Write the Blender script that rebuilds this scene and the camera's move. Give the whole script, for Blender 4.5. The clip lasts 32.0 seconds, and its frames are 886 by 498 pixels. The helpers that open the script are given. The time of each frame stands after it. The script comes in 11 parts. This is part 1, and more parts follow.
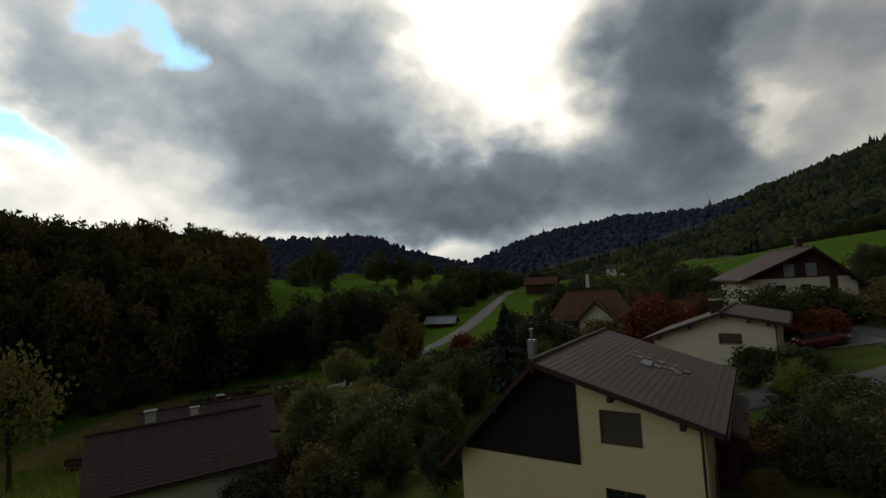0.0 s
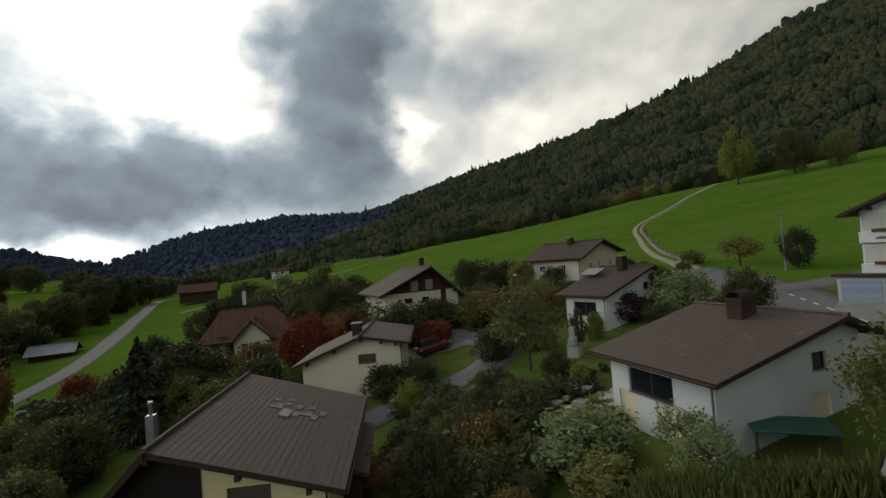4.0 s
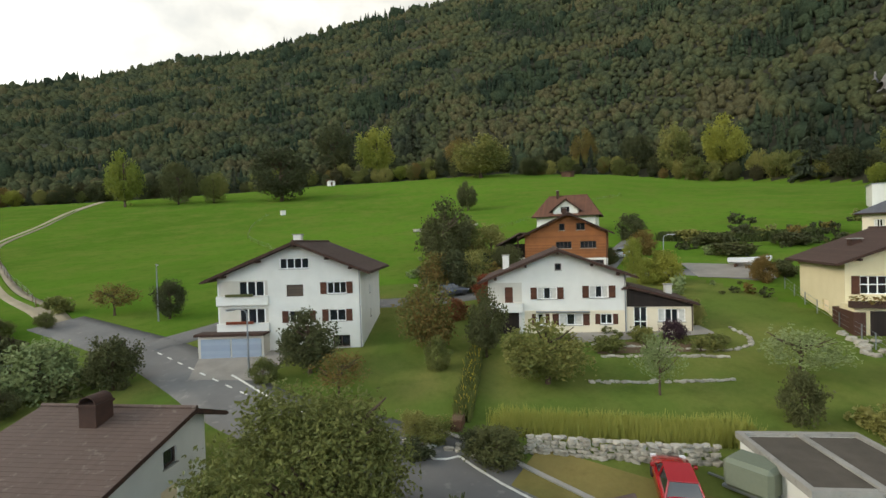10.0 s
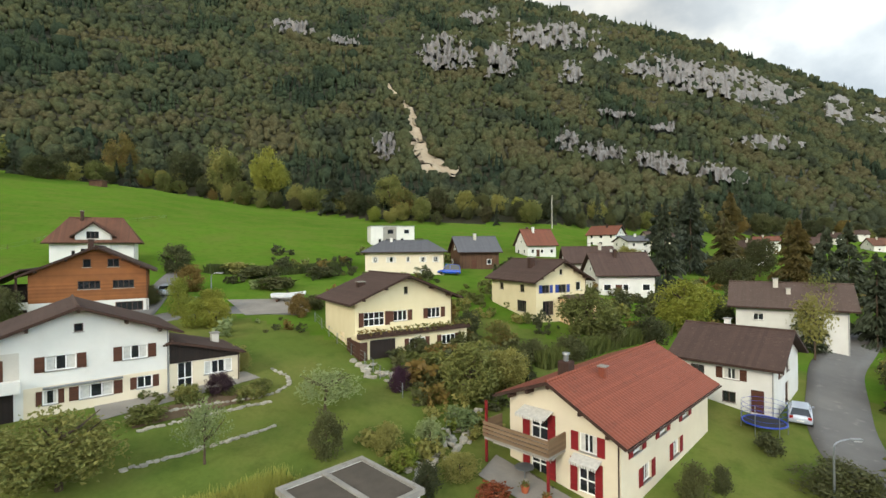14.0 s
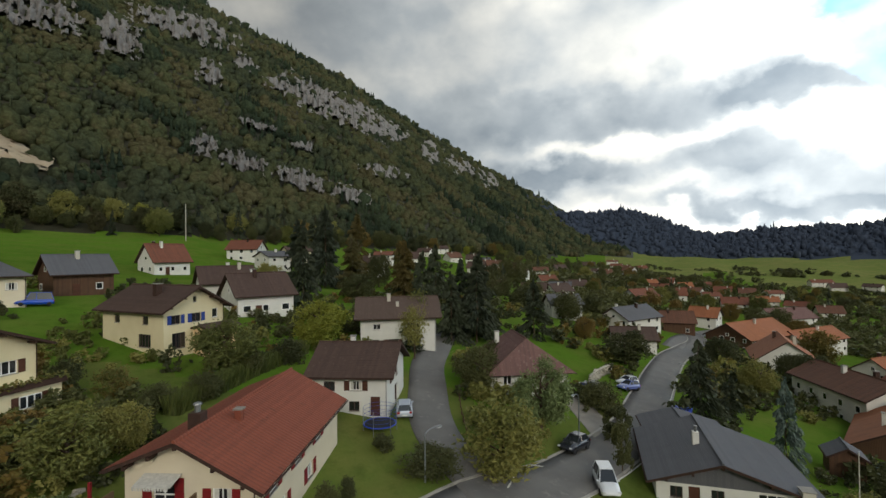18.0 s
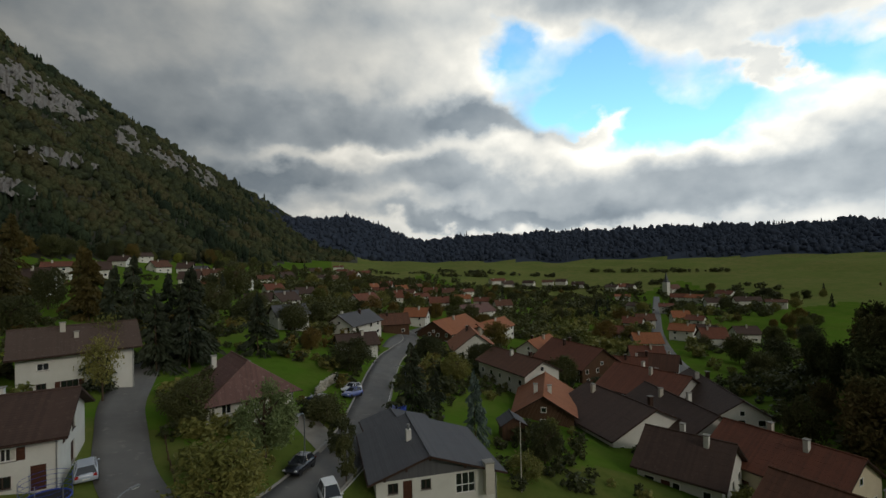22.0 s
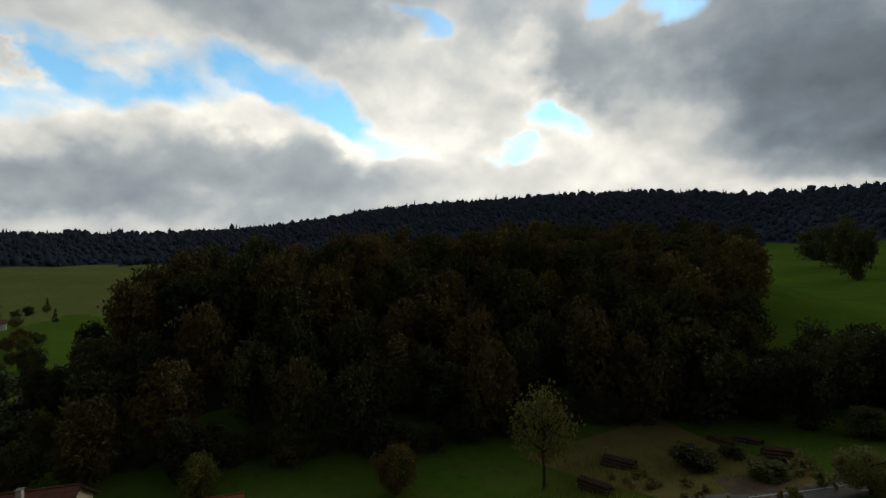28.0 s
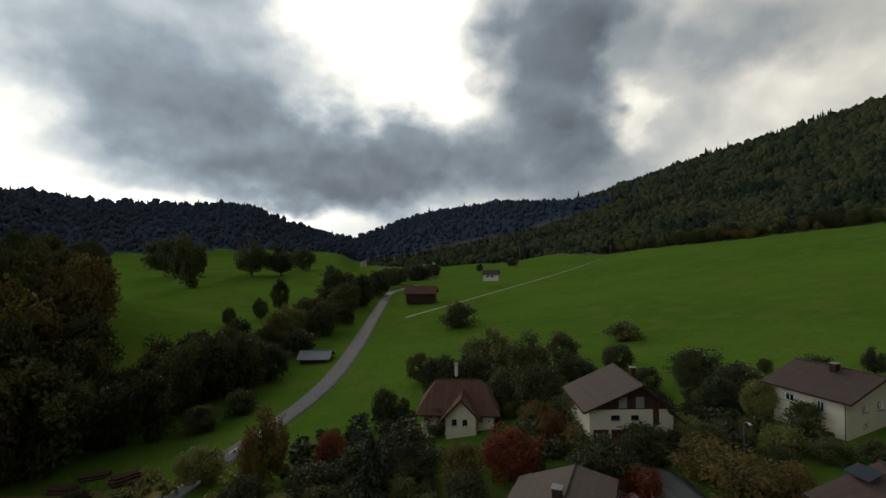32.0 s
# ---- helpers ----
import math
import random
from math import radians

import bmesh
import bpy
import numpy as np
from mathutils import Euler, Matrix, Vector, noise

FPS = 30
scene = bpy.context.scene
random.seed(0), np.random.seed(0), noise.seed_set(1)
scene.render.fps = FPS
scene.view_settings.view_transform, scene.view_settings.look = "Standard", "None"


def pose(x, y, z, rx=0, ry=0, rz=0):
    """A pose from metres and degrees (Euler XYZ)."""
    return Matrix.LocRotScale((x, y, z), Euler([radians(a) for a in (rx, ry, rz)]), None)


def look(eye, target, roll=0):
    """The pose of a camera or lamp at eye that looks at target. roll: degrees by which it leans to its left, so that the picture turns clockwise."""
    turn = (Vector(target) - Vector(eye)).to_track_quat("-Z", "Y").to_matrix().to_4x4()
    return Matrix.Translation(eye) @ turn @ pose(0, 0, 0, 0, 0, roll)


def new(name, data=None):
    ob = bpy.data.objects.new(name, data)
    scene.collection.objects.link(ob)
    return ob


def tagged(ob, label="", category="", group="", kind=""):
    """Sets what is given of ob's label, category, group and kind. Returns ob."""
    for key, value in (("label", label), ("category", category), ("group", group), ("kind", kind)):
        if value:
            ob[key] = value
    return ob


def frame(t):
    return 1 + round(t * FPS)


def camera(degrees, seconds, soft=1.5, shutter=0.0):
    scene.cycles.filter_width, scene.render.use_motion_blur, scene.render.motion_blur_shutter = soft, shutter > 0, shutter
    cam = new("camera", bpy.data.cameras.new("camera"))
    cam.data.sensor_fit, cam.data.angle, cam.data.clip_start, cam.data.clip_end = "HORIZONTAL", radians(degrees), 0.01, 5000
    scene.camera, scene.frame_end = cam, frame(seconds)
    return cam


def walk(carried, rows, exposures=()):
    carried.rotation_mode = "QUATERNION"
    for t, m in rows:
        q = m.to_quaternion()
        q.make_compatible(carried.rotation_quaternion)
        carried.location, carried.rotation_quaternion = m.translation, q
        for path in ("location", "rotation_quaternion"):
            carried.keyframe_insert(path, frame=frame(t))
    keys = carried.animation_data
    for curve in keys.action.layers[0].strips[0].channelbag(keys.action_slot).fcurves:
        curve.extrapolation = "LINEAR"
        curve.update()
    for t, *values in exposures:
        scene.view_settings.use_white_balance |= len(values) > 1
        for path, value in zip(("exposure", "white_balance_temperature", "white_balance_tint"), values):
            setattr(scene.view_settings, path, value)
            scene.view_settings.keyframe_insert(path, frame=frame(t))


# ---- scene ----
from math import cos, sin, tan, pi

# ---------------------------------------------------------------- camera
cam = camera(85.6, 32.0)
# seconds, eye (x, y, z), bearing, pitch, roll in degrees; bearing 0 looks along +y and grows clockwise
PATH = [
    (0, 0.001, 0.001, -0.003, -0, 4.01, -3.19),
    (0.5, 0.204, 0.147, 0.276, 4.25, 3.73, -3.38),
    (1, 0.412, 0.264, 0.57, 8.37, 3.5, -3.6),
    (1.5, 0.615, 0.34, 0.877, 12.32, 3.29, -3.85),
    (2, 0.823, 0.37, 1.194, 16.64, 2.91, -4.06),
    (2.5, 1.045, 0.355, 1.522, 21.93, 2.51, -4.22),
    (3, 1.286, 0.31, 1.847, 27.53, 1.94, -4.41),
    (3.5, 1.478, 0.222, 2.162, 33, 1.52, -4.6),
    (5.5, 2.046, 0.008, 3.278, 53.87, 0.28, -3.91),
    (6, 2.225, 0.005, 3.585, 59.28, -0.03, -3.65),
    (6.5, 2.376, -0.026, 3.916, 64.55, -0.31, -3.4),
    (7, 2.526, -0.084, 4.229, 70, -0.51, -3.18),
    (7.5, 2.647, -0.142, 4.536, 75.52, -0.73, -2.94),
    (8, 2.752, -0.195, 4.842, 81.18, -0.8, -2.72),
    (8.5, 2.875, -0.272, 5.171, 86.49, -0.92, -2.48),
    (9, 2.995, -0.374, 5.535, 91.88, -0.94, -2.27),
    (9.5, 3.091, -0.488, 5.905, 97.85, -1, -2),
    (10, 3.162, -0.585, 6.268, 103.56, -1, -1.76),
    (10.5, 3.24, -0.643, 6.627, 109.02, -0.95, -1.49),
    (11, 3.324, -0.684, 6.976, 114.67, -0.8, -1.29),
    (11.5, 3.414, -0.758, 7.313, 120.73, -0.7, -1.07),
    (12, 3.472, -0.808, 7.648, 126.59, -0.6, -0.93),
    (12.5, 3.492, -0.87, 7.992, 133.22, -0.45, -0.74),
    (13, 3.479, -0.918, 8.337, 140.09, -0.34, -0.69),
    (13.5, 3.452, -0.943, 8.679, 147.16, -0.19, -0.62),
    (14, 3.439, -0.958, 9.02, 154.08, -0.03, -0.53),
    (14.5, 3.433, -0.986, 9.36, 161.38, 0.12, -0.48),
    (15, 3.417, -1.028, 9.669, 168.12, 0.22, -0.48),
    (15.5, 3.369, -1.071, 9.97, 175.1, 0.4, -0.46),
    (17.5, 3.148, -0.815, 10.722, 191.43, 0.68, -0.69),
    (18, 3.122, -0.81, 10.911, 195.14, 0.69, -0.69),
    (18.5, 3.098, -0.823, 11.085, 198.8, 0.77, -0.72),
    (19, 3.051, -0.856, 11.25, 202.56, 0.78, -0.75),
    (19.5, 2.996, -0.888, 11.408, 206.56, 0.8, -0.82),
    (20, 2.947, -0.907, 11.56, 210.67, 0.8, -0.91),
    (20.5, 2.924, -0.909, 11.718, 214.81, 0.79, -1),
    (21, 2.916, -0.877, 11.891, 219, 0.78, -1.07),
    (21.5, 2.896, -0.837, 12.064, 223.05, 0.77, -1.17),
    (22, 2.847, -0.792, 12.239, 226.96, 0.77, -1.22),
    (22.5, 2.8, -0.754, 12.416, 230.66, 0.76, -1.26),
    (23, 2.764, -0.722, 12.596, 234.36, 0.77, -1.31),
    (23.5, 2.727, -0.676, 12.783, 238.23, 0.75, -1.33),
    (24, 2.695, -0.63, 12.994, 242.32, 0.71, -1.43),
    (24.5, 2.656, -0.562, 13.207, 246.4, 0.74, -1.49),
    (24.9, 2.625, -0.508, 13.377, 249.664, 0.764, -1.538),
    (25, 2.572, -0.461, 13.515, 257.98, 0.42, -1.39),
    (25.5, 2.52, -0.395, 13.793, 266.31, 0.4, -1.29),
    (27.5, 2.473, -0.296, 14.867, 297.5, 0.48, -0.87),
    (28, 2.437, -0.301, 15.158, 304.94, 0.5, -0.8),
    (28.5, 2.394, -0.305, 15.463, 313.21, 0.54, -0.7),
    (29, 2.347, -0.294, 15.802, 321.77, 0.52, -0.76),
    (29.5, 2.3, -0.259, 16.168, 330.04, 0.5, -0.74),
    (30, 2.259, -0.205, 16.552, 338.35, 0.51, -0.78),
    (30.5, 2.225, -0.154, 16.954, 346.88, 0.45, -0.88),
    (31, 2.195, -0.134, 17.379, 355.45, 0.35, -0.97),
    (31.5, 2.191, -0.19, 17.829, 364.34, 0.33, -0.91),
    (32, 2.182, -0.296, 18.281, 373.54, 0.27, -0.88),
]


def way_of(bearing, pitch):
    b, p = radians(bearing), radians(pitch)
    return Vector((sin(b) * cos(p), cos(b) * cos(p), sin(p)))


def row_pose(x, y, z, bearing, pitch, roll):
    eye = Vector((x, y, z))
    return look(eye, eye + way_of(bearing, pitch), roll)


walk(cam, [(t, row_pose(*rest)) for t, *rest in PATH],
     exposures=[(0, -0.9), (3.5, -0.1), (6, 0.3), (7.5, 0.7), (9, 0.92), (13, 1.48), (15.5, 1.08), (18, 0.3), (20, -0.2), (23, -0.75),
                (25.5, -0.95), (28, -1.05), (30, -0.85), (32, -0.35)])

# ---------------------------------------------------------------- sky and sun
SUN_BEARING, SUN_HEIGHT = 6.0, 25.0
world = bpy.data.worlds.new("sky")
scene.world = world
world.use_nodes = True
wn, wl = world.node_tree.nodes, world.node_tree.links
wn.clear()


def wnode(kind):
    return wn.new(kind)


def wmath(op, a, b=None, clamp=False):
    n = wnode("ShaderNodeMath")
    n.operation, n.use_clamp = op, clamp
    for i, v in enumerate((a, b)):
        if v is None:
            continue
        if isinstance(v, (int, float)):
            n.inputs[i].default_value = v
        else:
            wl.new(v, n.inputs[i])
    return n.outputs[0]


def wmix(fac, a, b):
    n = wnode("ShaderNodeMix")
    n.data_type = "RGBA"
    for sock, v in ((n.inputs[0], fac), (n.inputs[6], a), (n.inputs[7], b)):
        if isinstance(v, (int, float)):
            sock.default_value = v
        elif isinstance(v, tuple):
            sock.default_value = (*v, 1)
        else:
            wl.new(v, sock)
    return n.outputs[2]


coord = wnode("ShaderNodeTexCoord").outputs["Generated"]
sep = wnode("ShaderNodeSeparateXYZ")
wl.new(coord, sep.inputs[0])
up = sep.outputs[2]
blue = wnode("ShaderNodeTexSky")
blue.sky_type, blue.sun_disc = "NISHITA", False
blue.sun_elevation, blue.sun_rotation = radians(SUN_HEIGHT), radians(SUN_BEARING)
blue.altitude, blue.ozone_density = 700, 1.6
# every direction as bearing (130 to 490 degrees) and height; the seam lies behind the mountain
bearing_of = wmath("MULTIPLY", wmath("ARCTAN2", sep.outputs[0], sep.outputs[1]), 180 / pi)
bearing_of = wmath("ADD", wmath("MODULO", wmath("ADD", bearing_of, 590.0), 360.0), 130.0)
height_of = wmath("MULTIPLY", wmath("ARCSINE", up), 180 / pi)


def wnoise(scale, detail, rough, stretch, offset=(0.0, 0.0, 0.0), colour=False):
    m = wnode("ShaderNodeMapping")
    m.inputs["Location"].default_value = offset
    m.inputs["Scale"].default_value = (1.0, 1.0, stretch)
    wl.new(coord, m.inputs[0])
    n = wnode("ShaderNodeTexNoise")
    wl.new(m.outputs[0], n.inputs["Vector"])
    n.inputs["Scale"].default_value, n.inputs["Detail"].default_value, n.inputs["Roughness"].default_value = scale, detail, rough
    return n.outputs["Color" if colour else 0]


# ragged outlines: the sheet is warped by wide swirls and by small puffs
warp_wide = wnode("ShaderNodeSeparateXYZ")
wl.new(wnoise(3.2, 3, 0.5, 2.0, (0.4, 0.1, 0.2), True), warp_wide.inputs[0])
warp_fine = wnode("ShaderNodeSeparateXYZ")
wl.new(wnoise(9.0, 6, 0.52, 1.3, (1.1, 2.0, 0.3), True), warp_fine.inputs[0])


def warped(base, axis, wide, fine):
    base = wmath("ADD", base, wmath("MULTIPLY", wmath("SUBTRACT", warp_wide.outputs[axis], 0.5), wide))
    return wmath("ADD", base, wmath("MULTIPLY", wmath("SUBTRACT", warp_fine.outputs[axis], 0.5), fine))


chart = wnode("ShaderNodeCombineXYZ")
wl.new(warped(bearing_of, 0, 16.0, 11.0), chart.inputs[0])
wl.new(warped(height_of, 1, 7.0, 8.0), chart.inputs[1])


def bank(side, rise, wide, tall, slant):
    """A soft-edged cloud or gap, 1 in its middle; degrees, slant counted up towards greater bearings."""
    m = wnode("ShaderNodeMapping")
    m.vector_type = "TEXTURE"
    m.inputs["Location"].default_value = (side, rise, 0)
    m.inputs["Rotation"].default_value = (0, 0, radians(slant))
    m.inputs["Scale"].default_value = (wide, tall, 1)
    wl.new(chart.outputs[0], m.inputs[0])
    d = wnode("ShaderNodeVectorMath")
    d.operation = "DOT_PRODUCT"
    wl.new(m.outputs[0], d.inputs[0])
    wl.new(m.outputs[0], d.inputs[1])
    return wmath("MULTIPLY", wmath("EXPONENT", wmath("MULTIPLY", d.outputs["Value"], -1.0)), 1.35, True)


def layered(rows, start):
    """Cloud over cloud: each row draws the sheet towards its own lightness."""
    for value, *where in rows:
        n = wnode("ShaderNodeMix")
        wl.new(bank(*where), n.inputs[0])
        if isinstance(start, float):
            n.inputs[2].default_value = start
        else:
            wl.new(start, n.inputs[2])
        n.inputs[3].default_value = value
        start = n.outputs[0]
    return start


# lightness, bearing, height, half width, half height, slant: the sheet in the south and west
WEST = ((0.6, 188, 22, 16, 12, 0), (0.47, 207, 15, 17, 4.5, 3), (0.70, 213, 24, 13, 5, 0), (0.95, 216, 11, 13, 1.8, 8), (0.44, 208, 8, 8, 2, 0), (0.48, 228, 9.5, 12, 2.4, 0), (0.4, 232, 16, 9, 2.2, 5),
        (0.86, 246, 11.5, 12, 2.6, 0), (0.5, 262, 7, 26, 3.6, 0), (0.5, 262, 28, 26, 6, -4), (0.74, 268, 23, 6, 2.5, -25), (0.44, 236, 4.5, 20, 1.4, 0), (0.85, 230, 2.6, 14, 0.8, 0))
NORTH_WEST = ((0.62, 316, 25, 13, 5, -15), (0.55, 285, 10, 14, 5, 4), (0.82, 281, 14, 5, 2.4, 0), (0.82, 294, 13, 5, 2.0, -8), (0.52, 288, 27, 15, 5, -15), (0.78, 301, 20, 9, 3.6, -22), (0.82, 312, 14, 9, 3.0, -22), (0.85, 324, 10.5, 10, 3.2, -14),
              (0.86, 336, 7.5, 8, 2.0, -10), (0.5, 322, 20, 6, 3, -25), (0.8, 313, 22, 3.0, 2.5, 0), (0.44, 336, 22, 11, 6, -30), (0.4, 345, 16, 10, 5, -25))
NORTH = ((0.46, 350, 26, 9, 6, 0), (0.28, 352, 14, 14, 4.5, -8), (0.22, 365, 10.5, 19, 5.2, 0), (0.3, 387, 21, 8.5, 14, 0), (0.92, 354, 4.6, 9, 1.3, -6), (0.6, 397, 20, 3.0, 12, 0), (0.95, 396.5, 14.5, 3.2, 3.2, 30),
         (0.66, 407, 20, 7, 5, 35), (0.9, 412, 14.5, 10, 2.8, 25), (1.25, 367, 29, 11, 8, 0), (1.1, 371, 20, 5.5, 3.6, 0))
sheet = layered(NORTH, layered(NORTH_WEST, layered(WEST, 0.82)))
# heads of cloud: lit on top, grey underneath
heads = wnoise(6.0, 6, 0.5, 1.35, (2.2, 0.6, 0.0))
heads_above = wnoise(6.0, 6, 0.5, 1.35, (2.2, 0.6, 0.05))
swell = wnoise(2.8, 5, 0.5, 2.0, (0.0, 3.0, 1.0))
sheet = wmath("ADD", sheet, wmath("MULTIPLY", wmath("SUBTRACT", heads, heads_above), 0.4))
sheet = wmath("ADD", sheet, wmath("MULTIPLY", wmath("SUBTRACT", heads, 0.5), 0.2))
sheet = wmath("ADD", sheet, wmath("MULTIPLY", wmath("SUBTRACT", swell, 0.5), 0.24))
# where the cover opens on blue sky
BLUE = ((1.0, 246, 18, 9, 4.4, -8), (1.0, 254, 14.5, 9, 2.4, 0), (0.9, 236, 22.5, 5, 2.6, -20), (0.95, 268, 17, 10, 3.2, 0), (0.9, 284, 19, 7, 2.6, -12), (0.95, 294, 16, 6, 2.6, -20), (0.8, 301, 13.2, 4, 1.8, -15),
        (0.7, 301, 26, 3, 2, 0), (0.95, 319, 15, 4, 2.0, -15), (0.85, 326, 26.5, 7, 2.4, -15), (0.7, 313, 12, 3, 1.8, 0), (0.0, 262, 17.4, 4.6, 0.9, -20), (0.0, 243, 14.6, 6, 0.8, 6))
gaps = layered(BLUE, 0.0)
gaps = wmath("ADD", gaps, wmath("MULTIPLY", wmath("SUBTRACT", heads, 0.5), -0.9))
open_sky = wmath("MULTIPLY", wmath("SUBTRACT", gaps, 0.36), 1.7, True)
# the edges round the blue are lit through
rim = wmath("MULTIPLY", gaps, 2.2, True)
sheet = wmath("ADD", sheet, wmath("MULTIPLY", rim, 0.1))
# overhead, out of view, the sheet is darkened to dim the ground
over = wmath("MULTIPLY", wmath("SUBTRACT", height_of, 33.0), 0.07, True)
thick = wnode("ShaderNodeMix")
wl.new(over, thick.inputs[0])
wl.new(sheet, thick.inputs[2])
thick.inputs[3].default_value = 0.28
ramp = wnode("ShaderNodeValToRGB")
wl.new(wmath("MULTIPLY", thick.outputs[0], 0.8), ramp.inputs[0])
el = ramp.color_ramp.elements
el[0].position, el[0].color = 0.0, (0.07, 0.083, 0.1, 1)
el[1].position, el[1].color = 1.0, (1.9, 1.85, 1.65, 1)
for place, tone in ((0.16, (0.13, 0.15, 0.176, 1)), (0.32, (0.232, 0.275, 0.312, 1)), (0.48, (0.43, 0.47, 0.49, 1)), (0.64, (0.78, 0.775, 0.72, 1)), (0.8, (1.25, 1.2, 1.07, 1))):
    e = el.new(place)
    e.color = tone
sky_blue = wnode("ShaderNodeVectorMath")
sky_blue.operation = "MULTIPLY"
wl.new(blue.outputs[0], sky_blue.inputs[0])
sky_blue.inputs[1].default_value = (0.2, 0.285, 0.275)
sky_mix = wmix(open_sky, ramp.outputs[0], sky_blue.outputs[0])
back = wnode("ShaderNodeBackground")
wl.new(sky_mix, back.inputs[0])
# the sun's side, from the north round by the west, is the bright part of the sky
glow = wnode("ShaderNodeValToRGB")
glow.color_ramp.interpolation = "EASE"
wl.new(wmath("DIVIDE", wmath("SUBTRACT", bearing_of, 130.0), 360.0), glow.inputs[0])
ge = glow.color_ramp.elements
ge[0].position, ge[1].position = 0.0, 1.0
ge[0].color = ge[1].color = (0.36, 0.36, 0.36, 1)
for side, level in ((175, 0.47), (195, 0.8), (211, 1.13), (234, 1.65), (266, 1.9), (305, 2.05), (338, 1.8), (364, 1.65), (393, 1.08), (419, 0.8), (440, 0.56)):
    e = ge.new((side - 130) / 360)
    e.color = (level, level, level, 1)
wl.new(glow.outputs[0], back.inputs[1])
out = wnode("ShaderNodeOutputWorld")
wl.new(back.outputs[0], out.inputs[0])

sun = bpy.data.lights.new("sun", "SUN")
sun.energy, sun.angle, sun.color = 0.7, radians(14), (1.0, 0.91, 0.77)
sun_ob = new("sun", sun)
sun_ob.matrix_world = look(way_of(SUN_BEARING, SUN_HEIGHT) * 300, (0, 0, 0))

# ---------------------------------------------------------------- materials
def lin(c):
    """A base colour given as it would look on a colour chart, 0 to 255."""
    return tuple(((v / 255 + 0.055) / 1.055) ** 2.4 if v > 10 else v / 3294.6 for v in c)


def tree_nodes(name):
    m = bpy.data.materials.new(name)
    m.use_nodes = True
    nt = m.node_tree
    return m, nt, nt.nodes["Principled BSDF"]


def noise_node(nt, source, scale, detail=6, rough=0.6):
    n = nt.nodes.new("ShaderNodeTexNoise")
    nt.links.new(source, n.inputs["Vector"])
    n.inputs["Scale"].default_value, n.inputs["Detail"].default_value, n.inputs["Roughness"].default_value = scale, detail, rough
    return n.outputs[0]


def mix_node(nt, fac, a, b, blend="MIX"):
    n = nt.nodes.new("ShaderNodeMix")
    n.data_type, n.blend_type = "RGBA", blend
    for sock, v in ((n.inputs[0], fac), (n.inputs[6], a), (n.inputs[7], b)):
        if isinstance(v, (int, float)):
            sock.default_value = v
        elif isinstance(v, tuple):
            sock.default_value = (*v, 1)
        else:
            nt.links.new(v, sock)
    return n.outputs[2]


def fade_node(nt, value, low, high):
    n = nt.nodes.new("ShaderNodeMapRange")
    n.inputs["From Min"].default_value, n.inputs["From Max"].default_value = low, high
    nt.links.new(value, n.inputs["Value"])
    return n.outputs[0]


def bump_node(nt, bsdf, height, strength, distance):
    n = nt.nodes.new("ShaderNodeBump")
    n.inputs["Strength"].default_value, n.inputs["Distance"].default_value = strength, distance
    nt.links.new(height, n.inputs["Height"])
    nt.links.new(n.outputs[0], bsdf.inputs["Normal"])


def coat(name, tone, dark=None, stain=None, coarse=0.6, fine=9.0, rough=0.85, bump=0.25, distance=0.02, metal=0.0, spread=0.5, per_object=0.0, spec=0.3):
    """A weathered surface: a base tone with a darker one in broad patches, fine grain over it, and stains."""
    m, nt, bsdf = tree_nodes(name)
    obj = nt.nodes.new("ShaderNodeTexCoord").outputs["Object"]
    tone = lin(tone)
    dark = lin(dark) if dark else tuple(v * 0.72 for v in tone)
    broad, grain = noise_node(nt, obj, coarse), noise_node(nt, obj, fine, 8, 0.7)
    col = mix_node(nt, fade_node(nt, broad, 0.5 - spread / 2, 0.5 + spread / 2), tone, dark)
    col = mix_node(nt, fade_node(nt, grain, 0.3, 0.75), col, mix_node(nt, 0.35, col, dark))
    if stain:
        spots = noise_node(nt, obj, coarse * 4.3, 9, 0.65)
        col = mix_node(nt, fade_node(nt, spots, 0.58, 0.72), col, lin(stain))
    if per_object:
        info = nt.nodes.new("ShaderNodeObjectInfo").outputs["Random"]
        col = mix_node(nt, per_object, col, mix_node(nt, info, tuple(v * 0.6 for v in tone), tuple(min(1, v * 1.5) for v in tone)))
    nt.links.new(col, bsdf.inputs["Base Color"])
    bsdf.inputs["Roughness"].default_value, bsdf.inputs["Metallic"].default_value = rough, metal
    bsdf.inputs["Specular IOR Level"].default_value = spec
    bump_node(nt, bsdf, grain, bump, distance)
    return m


